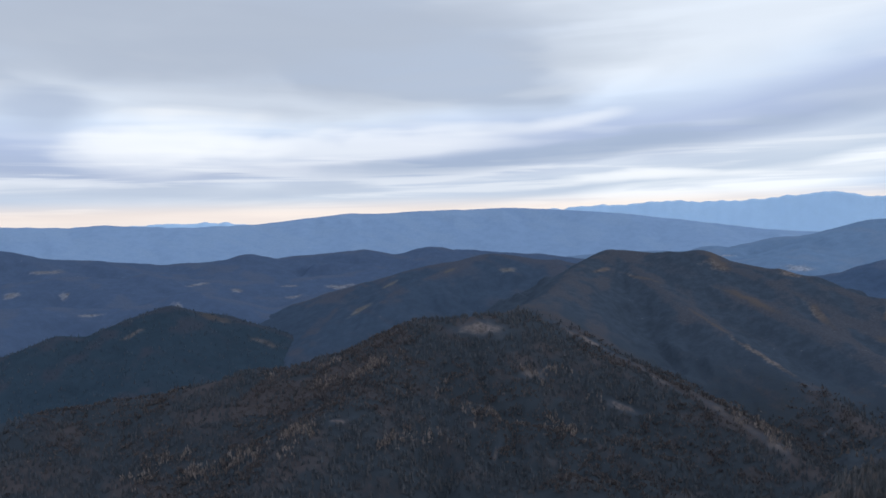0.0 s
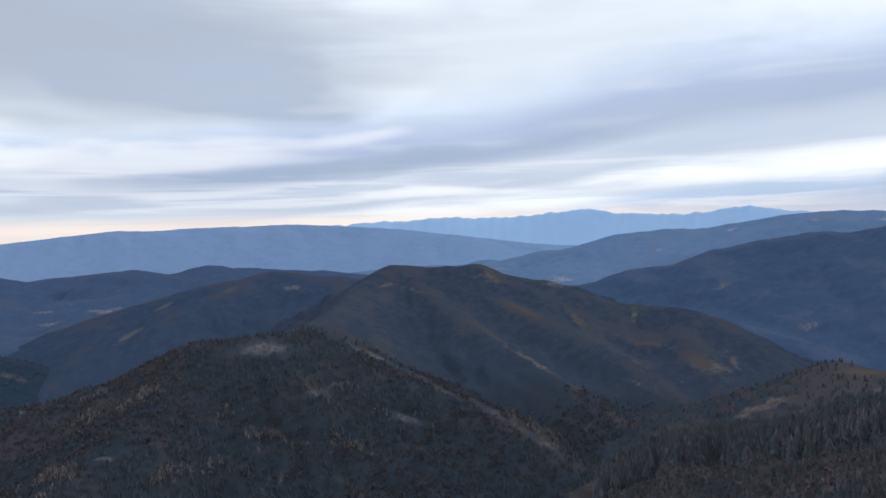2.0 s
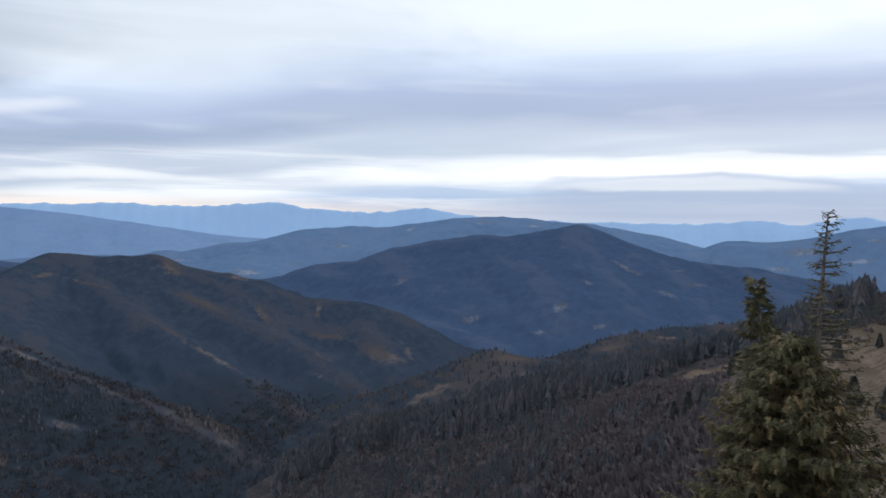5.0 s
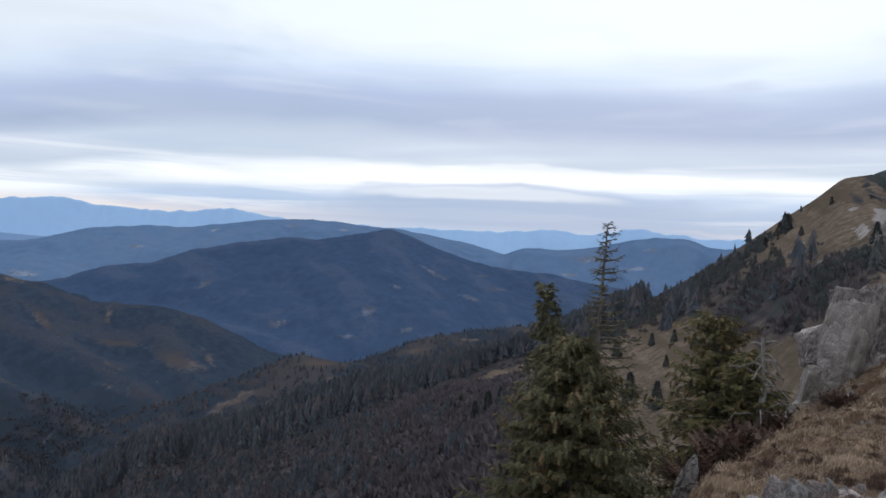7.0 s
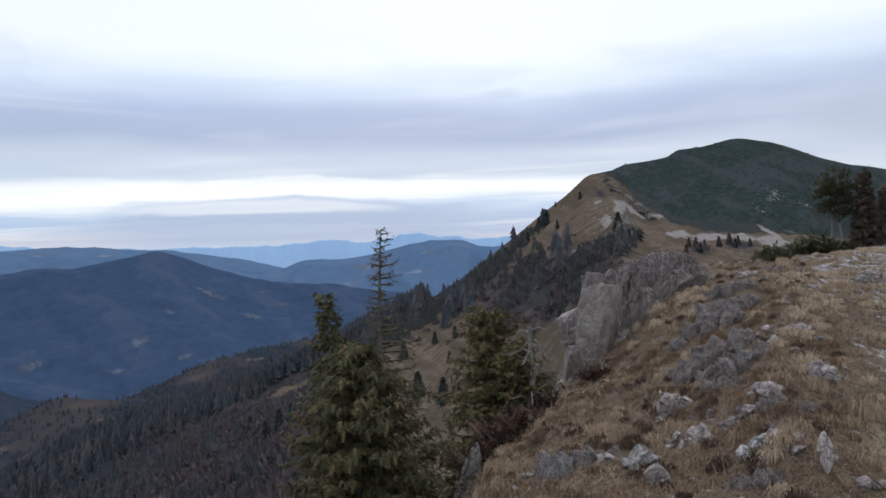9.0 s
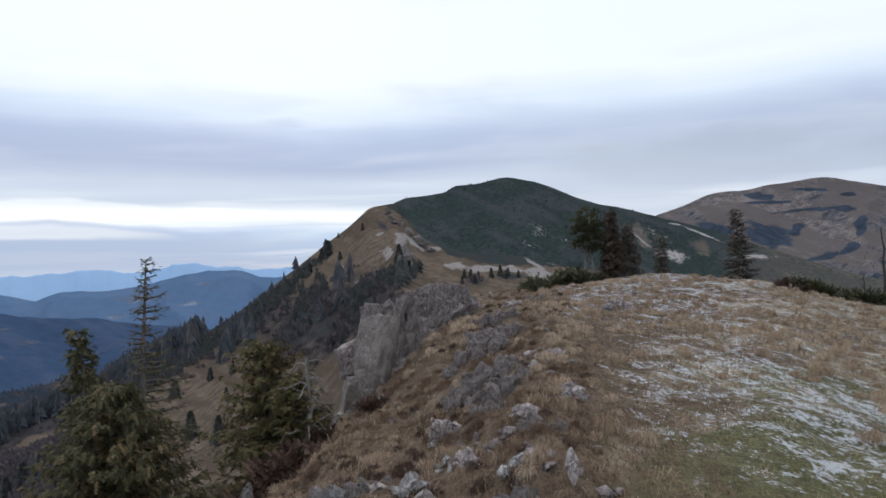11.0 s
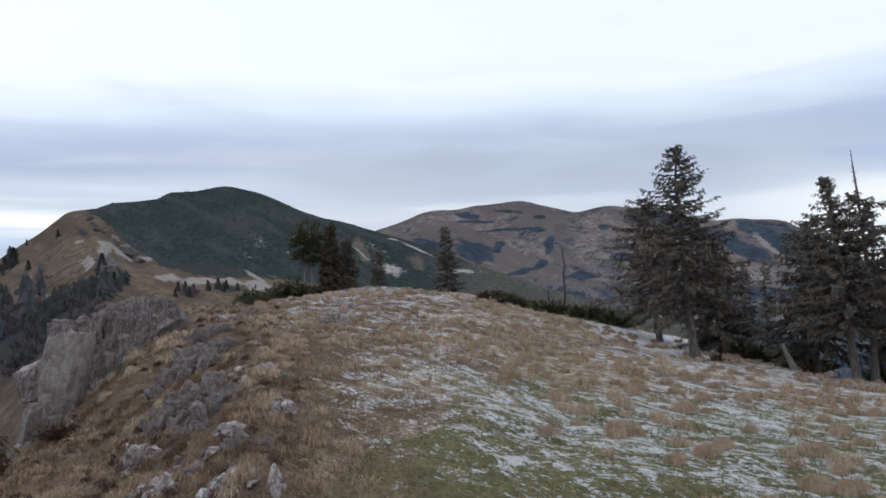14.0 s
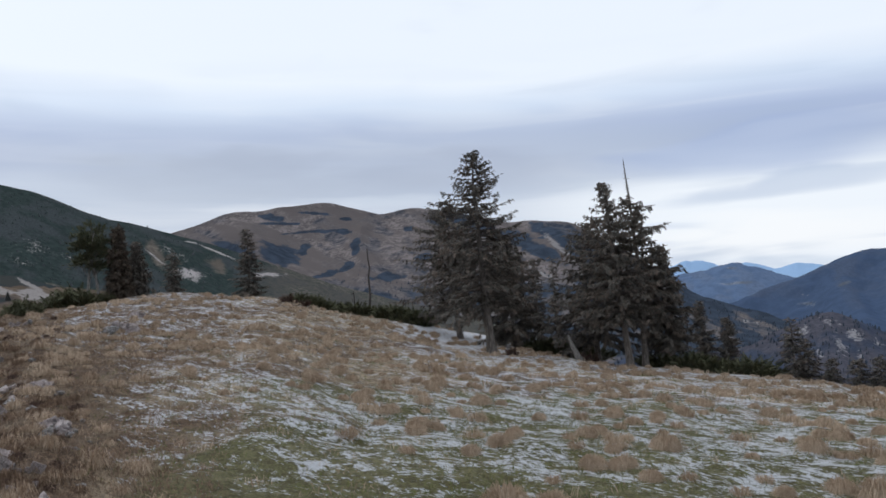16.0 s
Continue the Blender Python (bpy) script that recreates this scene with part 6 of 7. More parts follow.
stand(conifer("spruce", tall(0, 2.4, 106.0, 32), 0.40, 61, DARKNEEDLES, "thin ragged spruce on the crest", 0.1, 70, 6, 0.35, 0.022, 0.22, 0.45, 0.6, 0.1, 0.8), 106.0, 32, 0.5, 30)
stand(conifer("spruce", tall(0, 4.2, 102.4, 30), 0.56, 62, RUSTNEEDLES, "rusty brown half-dead spruce on the crest", 0.06, 260, 14, 0.35, 0.022, 0.15, 0.35, 0.70, 0.05, 1.2, hang=0.3, full=0.5), 102.5, 30, 1.5, 30)
stand(conifer("spruce", tall(0, 2.9, 103.6, 31), 0.55, 63, DARKNEEDLES, "small dark spruce beside the rusty one", 0.06, 170, 12, 0.35, 0.026, 0.16, 0.35, 0.65, 0, 1.2, hang=0.3, full=0.5), 103.6, 31, 1.0, 60)


def forked_pine(height, spread, seed, label):
    """A small pine with two bare crossing stems and a domed crown of needle clumps."""
    rs = np.random.RandomState(seed)
    ob = thing("pine")
    m = np.linspace(0, 1, 9)
    stems = []
    for side in (-1, 1):
        path = np.stack([side * (0.16 * m**0.8 - 0.11) * height + 0.02 * height * np.sin(5 * m + side), 0.03 * height * np.sin(4 * m + 2 * side), (0.86 + 0.06 * side) * height * m - 0.12], -1)
        stems.append((path, tube(path, 0.020 * height * (1 - 0.75 * m), 7)))
        part("trunk", mesh_from("trunk", *stems[-1][1], DEADWOOD, True), ob, "bare grey forked stem")
    limbs, org, way = [], [], []
    for k in range(64):
        d = rs.randn(3)
        d /= np.linalg.norm(d)
        d[2] = abs(d[2]) if rs.rand() < 0.75 else -0.35 * abs(d[2])
        q = rs.uniform(0.45, 1.0)
        tip = np.array([d[0] * spread * q, d[1] * spread * q, height * (0.56 + 0.42 * d[2] * q)])
        path = stems[k % 2][0]
        start = path[int(np.argmin(np.abs(path[:, 2] - (tip[2] - 0.16 * height))))]
        mid = 0.5 * (start + tip) + rs.randn(3) * 0.05
        limbs.append(tube([start, mid, tip], [0.014, 0.009, 0.004], 4))
        for j in range(34):
            off = rs.randn(3) * (0.10, 0.10, 0.045)
            org.append(tip + off)
            way.append(d * 0.7 + off * 3 + (0, 0, 0.35) + 0.3 * rs.randn(3))
    part("limb", mesh_from("limb", *joined(limbs), BARK), ob)
    size = 0.12 * rs.uniform(0.6, 1.25, len(org))
    part("crown", mesh_from("crown", *sprays(np.array(org), np.array(way), size, size * 0.9, rs), PINENEEDLES), ob)
    return tagged(ob, label, "pine")


stand(forked_pine(tall(0, 4.4, 100.5, 30), 0.72, 64, "wind-shaped pine with crossing bare stems and a domed dark crown"), 100.7, 30, 0, -100)


def dead_tree(height, seed, label, limbs=12, reach=0.5, thick=0.03, wood=DEADWOOD):
    rs = np.random.RandomState(seed)
    ob = thing("dead_tree")
    h = np.linspace(0, 1, 9)
    path = np.stack([np.cumsum(rs.randn(9) * 0.012 * height), np.cumsum(rs.randn(9) * 0.012 * height), h * height - 0.2], -1)
    v, f = tube(path, thick * height * (1 - 0.75 * h) + 0.008, 8)
    part("trunk", mesh_from("trunk", v, f, wood, True), ob, "weathered grey trunk")
    for k in range(limbs):
        t = rs.uniform(0.25, 0.98)
        a = rs.uniform(0, 6.28)
        n = reach * rs.uniform(0.4, 1.1)
        m = np.linspace(0, 1, 5)
        n *= 1.25 - 0.9 * t
        p = np.stack([math.cos(a) * m**0.8 * n, math.sin(a) * m**0.8 * n, n * (0.55 + 0.3 * rs.randn()) * m - n * (0.75 + 0.35 * rs.randn()) * m**2.2 + 0.07 * n * rs.randn(5) * m], -1) + [np.interp(t, h, path[:, i]) for i in range(3)]
        v, f = tube(p, 0.016 * (1 - 0.8 * m) + 0.003, 5)
        part("branch", mesh_from("branch", v, f, wood), ob)
    return tagged(ob, label, "dead tree")


stand(dead_tree(tall(0, -5.8, 79, 12.8), 71, "grey broken snag with bare crooked branches", 34, 0.85, 0.032), 79.0, 12.4, 2)
stand(dead_tree(tall(0, 2.2, 120.2, 31.5), 72, "thin dark dead trunk beyond the meadow", 9, 0.30, 0.018, OLDWOOD), 120.2, 31.5, 0)
stand(dead_tree(tall(0, -0.8, 118.6, 31.5), 73, "short dead trunk with twigs beyond the meadow", 10, 0.35, 0.024, OLDWOOD), 119.4, 31.5, 6)
stand(dead_tree(1.0, 74, "leaning dead trunk at the foot of the spruces", 5, 0.4, 0.11), 136.2, 21.5, 20)


def dwarf_pine(width, height, seed, mat, label, name="dwarf_pine", count=300, spray=0.26):
    """A low bush: stems that rise from the ground, and a dome of sprays with uneven outline."""
    rs = np.random.RandomState(seed)
    ob = thing(name)
    stems, org, way = [], [], []
    for k in range(int(count / 12)):
        a, q = rs.uniform(0, 6.28), rs.rand() ** 0.6
        m = np.linspace(0, 1, 4)
        top = height * math.sqrt(max(0.05, 1 - q * q)) * rs.uniform(0.6, 1.15)
        p = np.stack([math.cos(a) * q * width * m**0.7, math.sin(a) * q * width * m**0.7, top * m**1.3 - 0.05], -1)
        stems.append(tube(p, 0.018 * (1 - 0.7 * m), 4))
        for j in range(12):
            u = rs.uniform(0.35, 1.0)
            org.append([np.interp(u, m, p[:, i]) + 0.10 * width * rs.randn() * (0.5 if i == 2 else 1) for i in range(3)])
            way.append((math.cos(a) * q + 0.6 * rs.randn(), math.sin(a) * q + 0.6 * rs.randn(), 0.7 + 0.4 * rs.randn()))
    v, f = joined(stems)
    part("stem", mesh_from("stem", v, f, BARK), ob)
    org = np.array(org)
    org[:, 2] = np.maximum(org[:, 2], 0.03)
    size = spray * rs.uniform(0.6, 1.3, len(org))
    v, f = sprays(org, np.array(way), size, size * 0.7, rs)
    part("foliage", mesh_from("foliage", v, f, mat), ob)
    return tagged(ob, label, "shrub")


def stand_bushes(ob, spots_, rs, group):
    """The first spot takes the thing itself, the others copies of it."""
    for k, (az, r, size) in enumerate(spots_):
        x, y, z = on_turf(az, r)
        m = Matrix.Translation((x, y, z)) @ Matrix.Rotation(rs.uniform(0, 6.28), 4, "Z") @ Matrix.Scale(size, 4)
        if k == 0:
            tagged(ob, group=group)
            ob.matrix_world = m
        else:
            c = copy_thing(ob, m)
            c.matrix_world = m


RS = np.random.RandomState(5)
stand_bushes(dwarf_pine(0.9, 0.55, 81, PINENEEDLES, "low dark green dwarf pine along the meadow's edge"),
    [(115 + 0.8 * k, 31 - 0.25 * k + RS.uniform(-0.6, 0.6), RS.uniform(0.5, 0.75) + 0.03 * k) for k in range(13)], RS, "dwarf pines along the edge")
stand_bushes(dwarf_pine(0.95, 0.6, 82, PINENEEDLES, "dark green dwarf pine under the spruces"),
    [(141.5 + 0.8 * k, 22.3 + RS.uniform(-0.5, 0.8), RS.uniform(0.55, 0.85)) for k in range(10)] + [(133 + 1.0 * k, 24.5, RS.uniform(0.6, 0.9)) for k in range(5)], RS, "dwarf pines under the spruces")
stand_bushes(dwarf_pine(0.8, 0.6, 83, PINENEEDLES, "dwarf pine thicket at the foot of the pine"), [(98.7, 28.5, 0.8), (99.2, 28.9, 1.05), (99.7, 28.5, 0.95), (100.4, 28.8, 0.6), (101.4, 29, 0.55), (96.6, 20, 0.5), (96.1, 19.6, 0.35), (96.9, 19.2, 0.42)], RS, "dwarf pines on the crest")
stand_bushes(dwarf_pine(0.8, 0.6, 84, TWIGS, "leafless reddish shrub on the cliff edge", "bare_shrub", 520, 0.2), [(77.4, 10.6, 0.9), (79.0, 11.2, 0.8), (75.6, 10.2, 0.8), (80.6, 12.2, 0.6), (84.0, 12.0, 0.4)], RS, "bare shrubs at the edge")
stand_bushes(dwarf_pine(0.5, 0.5, 85, TWIGS, "small bare brown shrub in the grass", "bare_shrub", 200, 0.16), [(114.3, 27, 0.8), (115.4, 27.5, 0.6), (137.0, 22, 0.7), (131.2, 20.4, 0.5)], RS, "bare shrubs on the meadow")


# Spruces that stand apart on the straw-coloured flank.
def lone_spruce():
    rs = np.random.RandomState(91)
    ob = thing("slope_spruce")
    v, f = tube([(0, 0, -0.15), (0, 0, 0.5), (0, 0, 1.0)], [0.03, 0.02, 0.004], 6)
    part("trunk", mesh_from("trunk", v, f, BARK, True), ob)
    org, way, size = [], [], []
    for k in range(260):
        t = 0.03 + 0.95 * (k / 260)
        a = k * 2.4
        q = 0.24 * (1 - t) ** 0.7 * rs.uniform(0.2, 1.0)
        org.append((q * math.cos(a), q * math.sin(a), t))
        way.append((math.cos(a), math.sin(a), -0.45 + 0.9 * t))
        size.append(0.13 * rs.uniform(0.7, 1.3) * (1.1 - 0.6 * t))
    size = np.array(size)
    v, f = sprays(np.array(org), np.array(way), size, size * 1.6, rs)
    part("crown", mesh_from("crown", v, f, SLOPE_NEEDLES), ob)
    return tagged(ob, "small dark spruce standing alone on the straw-coloured slope", "spruce", "spruces on the grass slope")


LONE = [(91.0, -1.15, 0.6), (92.0, -1.2, 0.75), (94.4, -0.9, 0.7), (95.4, -0.85, 0.6), (84.4, -0.9, 1.0), (86.9, -0.1, 0.9), (69.3, -8.6, 1.5), (70.35, -11.65, 2.1), (72.3, -12.2, 2.2), (71.8, -7.6, 1.0), (72.9, -9.0, 0.9), (59.6, -13.8, 2.2), (60.6, -13.0, 1.7), (58.6, -14.2, 1.8), (73.4, -7.2, 1.0), (74.8, -7.6, 1.2), (80.7, 1.25, 1.35), (80.2, 1.0, 0.9), (83.4, 3.2, 0.6), (86.15, 0.6, 1.5), (79.3, 0.0, 0.9), (81.6, 1.0, 0.7), (76.5, -6.6, 1.0), (64.0, -9.4, 1.0), (62.5, -10.4, 1.2), (57.5, -13.4, 1.4), (91.2, -0.75, 0.7), (91.7, -0.8, 0.8), (92.3, -0.8, 0.6), (93.3, -0.8, 0.8), (94.0, -0.7, 0.9), (94.6, -0.7, 0.7)]
lone = lone_spruce()
for k, (az, el, deg) in enumerate(LONE):
    s_try = np.linspace(0, 0.97, 300)
    x, y, z = nose.at(np.full(300, az), s_try)
    i = int(np.argmin(np.abs(Slope.angle(x, y, z) - el)))
    m = Matrix.Translation((x[i], y[i], z[i])) @ Matrix.Rotation(k * 1.7, 4, "Z") @ Matrix.Scale(math.hypot(x[i], y[i]) * math.tan(radians(deg)), 4)
    if k == 0:
        lone.matrix_world = m
    else:
        copy_thing(lone, m).matrix_world = m


# ---- limestone ----
def block_mesh(size, seed, mat, level=4, cuts=13, rough=0.10, cells=26):
    """A broken block: a ball cut flat by planes, its faces roughened and its edges crumbled."""
    rs = np.random.RandomState(seed)
    bm = bmesh.new()
    bmesh.ops.create_icosphere(bm, subdivisions=level, radius=1.0)
    co = np.array([v.co[:] for v in bm.verts])
    n = rs.randn(cuts, 3)
    n /= np.linalg.norm(n, axis=1, keepdims=True)
    d = rs.uniform(0.45, 0.92, cuts)
    dot = co @ n.T
    reach = np.where(dot > 0.05, d / np.maximum(dot, 0.05), 9).min(1)
    reach = np.minimum(reach, 1.25)
    grain = np.array([noise.fractal(Vector(c) * 2.3 + Vector((seed * 3.1, 0, 0)), 0.7, 2.1, 5) for c in co])
    ridge = np.array([1 - abs(noise.noise(Vector(c) * 3.5 + Vector((0, seed * 2.3, 0)))) * 2 for c in co])
    co = co * (reach * (1 + 0.35 * rough * grain - 0.3 * rough * np.clip(ridge - 0.75, 0, 1)))[:, None]
    # Broken into upright fractured pieces: each stands forward or back a little and has its own tilt.
    seeds = rs.uniform(-1.1, 1.1, (cells, 3))
    stretch = np.array([1.0, 1.0, 0.55])
    near = (((co[:, None] - seeds[None]) * stretch) ** 2).sum(-1).argmin(1)
    tilt = rs.randn(cells, 3) * 0.9
    shift = rs.uniform(-1, 1, cells)[near] * 0.7 + ((co - seeds[near]) * tilt[near]).sum(1)
    co = co * (1 + rough * np.clip(shift, -1.6, 1.6))[:, None] * np.asarray(size)
    f = np.array([[v.index for v in face.verts] for face in bm.faces])
    bm.free()
    return mesh_from("rock", co, f, mat, False)


def seat(az, el):
    """Where the sight line at that angle meets the turf."""
    r = np.linspace(2.5, 34, 500)
    gap = EYE + r * math.tan(radians(el)) - turf(np.full(500, float(az)), r)
    i = int(np.argmax(gap < 0)) if (gap < 0).any() else int(np.argmin(np.abs(gap)))
    return float(r[i])


def rock_thing(az, r, size, seed, label, mat=None, turn=0, tip=0, sink=0.25, level=3, name="boulder", rough=0.12):
    x, y, z = on_turf(az, r)
    ob = new(name, block_mesh(size, seed, mat or LIMESTONE, level, 12, rough))
    ob.matrix_world = pose(x, y, z + size[2] * (0.7 - 2 * sink), tip, tip * 0.5, turn)
    return tagged(ob, label, "rock")


# The outcrop on the edge: one smooth upright slab and a crest of broken blocks.
outcrop = thing("rock_outcrop", *on_turf(86, 15.3))
base = np.array(on_turf(86, 15.3))
BLOCKS = [(84.5, 15.6, -0.10, 0.70, 0.70, 0.95, 40, 0.20), (86.0, 15.8, 0.05, 0.80, 0.75, 0.95, 10, 0.22), (87.6, 16.0, 0.20, 0.80, 0.75, 0.85, 60, 0.22),
    (89.2, 16.3, 0.40, 0.75, 0.65, 0.75, 25, 0.24), (90.6, 16.5, 0.55, 0.55, 0.55, 0.45, 80, 0.20)]
for k, (az, r, z, a, b, c, turn, rough) in enumerate(BLOCKS):
    x, y = place(az, r)
    ob = part("block", block_mesh((a, b, c), 200 + k, LIMESTONE, 5, 12, rough, 40), outcrop)
    ob.matrix_local = pose(x - base[0], y - base[1], z - base[2], RS.uniform(-6, 6), RS.uniform(-6, 6), turn)
tagged(outcrop, "jagged grey limestone outcrop on the cliff edge", "rock")

# Upright leaning slabs, split off along the bedding of the limestone.
def chip_mesh(seed, mat, cuts=9, rough=0.05, half=(1, 1, 1), least=0.55):
    """A sharp-edged slab: a box with its corners and edges broken off by planes, the faces left a little uneven."""
    rs = np.random.RandomState(seed)
    bm = bmesh.new()
    bmesh.ops.create_cube(bm, size=2.0)
    for k in range(cuts):
        n = Vector(rs.randn(3) * (1.0, 1.0, 0.8)).normalized()
        reach = abs(n.x) + abs(n.y) + abs(n.z)
        bmesh.ops.bisect_plane(bm, geom=bm.verts[:] + bm.edges[:] + bm.faces[:], plane_co=n * reach * rs.uniform(least, least + 0.27 if least < 0.7 else 0.9), plane_no=n, clear_outer=True)
        bmesh.ops.holes_fill(bm, edges=[e for e in bm.edges if e.is_boundary])
    bmesh.ops.triangulate(bm, faces=bm.faces[:])
    bmesh.ops.subdivide_edges(bm, edges=bm.edges[:], cuts=3, use_grid_fill=True)
    bmesh.ops.triangulate(bm, faces=bm.faces[:])
    off = Vector((seed * 1.7, 0, 0))
    for v in bm.verts:
        ledge = (v.co.x * 2.2 + 0.5 * noise.noise(v.co * 1.5 + off)) % 1.0
        v.co += v.co.normalized() * rough * (1.6 * noise.fractal(v.co * 2.6 + off, 0.8, 2.1, 4) - 1.2 * (ledge < 0.22))
    bmesh.ops.scale(bm, vec=half, verts=bm.verts[:])
    me = bpy.data.meshes.new("block")
    bm.to_mesh(me)
    bm.free()
    me.materials.append(mat)
    return me


SLABS = [chip_mesh(620 + k, LIMESTONE) for k in range(7)]
PALE_SLABS = [chip_mesh(640 + k, WHITESTONE) for k in range(3)]


def slab(parent, az, r, z, half, lean, turn, pick, pale=False):
    """One slab of a pile: half is its half thickness, width and height; lean in degrees to the right as seen from the summit."""
    x, y = place(az, r)
    a = radians(az)
    ob = part("block", (PALE_SLABS if pale else SLABS)[pick % (3 if pale else 7)], parent)
    at = Matrix.Translation((x, y, z)) @ Matrix.Rotation(radians(lean), 4, (math.sin(a), math.cos(a), 0)) @ Matrix.Rotation(radians(turn - az), 4, "Z") @ Matrix.Diagonal((*half, 1))
    ob.matrix_local = parent.matrix_world.inverted() @ at
    return ob


def slab_pile(az, el, wide, high, count, seed, label, pale=0.0, lean=18):
    """A low pile of slabs that stick out of the turf: bearing and angle of its foot, width and height in metres."""
    rs = np.random.RandomState(seed)
    r = seat(az, el)
    ob = thing("rock_pile", *on_turf(az, r))
    for k in range(int(2.2 * count)):
        q = rs.uniform(-1, 1)
        a = az + math.degrees(q * 0.5 * wide / r)
        deep = r + rs.uniform(0, 0.5) * wide
        h = high * (1 - 0.55 * q * q) * rs.uniform(0.3, 1.0) * 0.33
        x, y, z = on_turf(a, deep)
        slab(ob, a, deep, z + 0.22 * h, (rs.uniform(0.25, 0.55) * h, rs.uniform(0.6, 1.15) * h, h), lean + 12 * rs.randn(), 40 + 25 * rs.randn(), rs.randint(0, 99), rs.rand() < pale)
    return tagged(ob, label, "rock")


bpy.context.view_layer.update()
TOP = np.array([(83.2, -3.3), (83.9, -2.5), (85.2, -2.3), (85.8, -1.85), (87.3, -1.44), (88.4, -1.0), (90.1, -0.8), (91.4, -1.9), (91.9, -3.6)]).T
FOOT = np.array([(83.0, -10.5), (85.3, -8.4), (87.5, -6.6), (88.8, -6.2), (90.5, -5.8), (91.9, -4.9)]).T
for k in range(230):
    az = RS.uniform(83.2, 91.7)
    high, low = float(np.interp(az, *TOP)), float(np.interp(az, *FOOT))
    u = RS.rand() ** 0.8
    half = RS.uniform(0.17, 0.42) * (0.75 if az > 90 else 1.0)
    el = low + u * (high - low - math.degrees(0.85 * half / 15.2))
    r = 14.65 + 0.14 * (az - 83.5) + 0.40 * u + RS.uniform(-0.15, 0.12)
    if az < 84.8 and el < -5.2:
        continue
    slab(outcrop, az, r, EYE + r * math.tan(radians(el)), (half * RS.uniform(0.22, 0.5), half * RS.uniform(0.45, 0.9), half * RS.uniform(0.7, 1.15)), 16 + 11 * RS.randn(), 42 + 24 * RS.randn(), k)
for k, (az, r, z, half, lean, turn) in enumerate(((84.0, 14.85, -0.30, (0.32, 0.36, 1.16), 6, 62), (82.3, 14.8, -0.95, (0.22, 0.20, 0.60), 8, 20), (81.7, 14.7, -1.30, (0.22, 0.20, 0.42), 14, 34))):
    slab(outcrop, az, r, z, (1, 1, 1), lean, turn, 0).data = chip_mesh(611 + k, SLABSTONE, 14, 0.05, half, 0.58)
RIB = "fractured grey limestone rib breaking through the turf"
for k, (az, el, wide, high, count, pale) in enumerate(((93.6, -4.3, 0.9, 0.55, 8, 0.1), (93.2, -5.6, 1.0, 0.6, 9, 0.0), (92.0, -7.0, 1.0, 0.7, 11, 0.05), (92.6, -8.6, 0.9, 0.55, 9, 0.0), (93.4, -9.9, 0.8, 0.5, 9, 0.05), (90.9, -9.9, 0.6, 0.45, 6, 0.0), (92.3, -11.0, 0.5, 0.3, 5, 0.0), (91.6, -12.8, 0.4, 0.22, 4, 0.1),
        (96.5, -11.9, 0.55, 0.26, 6, 0.0), (94.6, -15.6, 0.26, 0.15, 7, 0.4), (93.8, -17.2, 0.34, 0.22, 8, 0.2), (82.6, -16.2, 0.30, 0.32, 5, 0.3), (80.4, -17.2, 0.30, 0.45, 5, 0.2), (86.1, -11.3, 0.4, 0.2, 4, 0.1), (96.2, -13.2, 0.4, 0.16, 4, 0.0), (97.0, -2.5, 0.7, 0.32, 4, 0.3))):
    slab_pile(az, el, wide, high, count, 900 + k, RIB, pale)

# Pale crags that break through the grass of the nose.
for k, (az, el, w, h) in enumerate(((86.9, 3.0, 4.0, 3.2), (87.5, 2.2, 4.5, 2.6), (86.5, 1.3, 3.0, 3.4), (86.4, 0.3, 2.6, 3.6), (86.0, 3.7, 2.4, 1.8), (88.2, 1.6, 3.0, 1.8))):
    s_try = np.linspace(0, 0.9, 300)
    x, y, z = nose.at(np.full(300, az), s_try)
    i = int(np.argmin(np.abs(Slope.angle(x, y, z) - el)))
    ob = new("crag", block_mesh((w, w * 0.8, h), 700 + k, CRAG, 4, 12, 0.2, 30))
    ob.matrix_world = pose(x[i], y[i], z[i] - 0.15 * h, 0, 0, 40 * k)
    tagged(ob, "weathered grey crag in the straw-coloured slope", "rock")

ROCKS = [(89.3, -12.6, 0.24, 0.22), (91.0, -14.4, 0.16, 0.12), (95.6, -11.0, 0.18, 0.10), (93.2, -13.2, 0.12, 0.1), (102.7, -3.4, 0.32, 0.22), (98.5, -9.6, 0.18, 0.14), (84.0, -16.0, 0.10, 0.09),
    (95.4, -14.0, 0.12, 0.09), (88.0, -17.0, 0.14, 0.1), (100.6, -16.4, 0.1, 0.07), (97.2, -6.8, 0.2, 0.1), (103.5, -2.4, 0.4, 0.14), (94.6, -3.0, 0.28, 0.16)]
for k, (az, el, w, h) in enumerate(ROCKS):
    rock_thing(az, seat(az, el), (w * 0.85, w * RS.uniform(0.6, 0.95), h * 0.95), 300 + k, "rough grey limestone boulder bedded in dry grass", None, RS.uniform(0, 180), RS.uniform(-12, 12), 0.3, 4, "boulder", 0.26)
    for j in range(2):
        q = RS.uniform(0.3, 0.55)
        rock_thing(az + RS.uniform(-1.6, 1.6), seat(az, el) + RS.uniform(-0.35, 0.5), (w * q, w * q * RS.uniform(0.6, 1.0), h * q), 500 + 2 * k + j, "small grey limestone rock half sunk in the grass", WHITESTONE if RS.rand() < 0.3 else None, RS.uniform(0, 180), RS.uniform(-20, 20), 0.28, 3, "stone", 0.22)
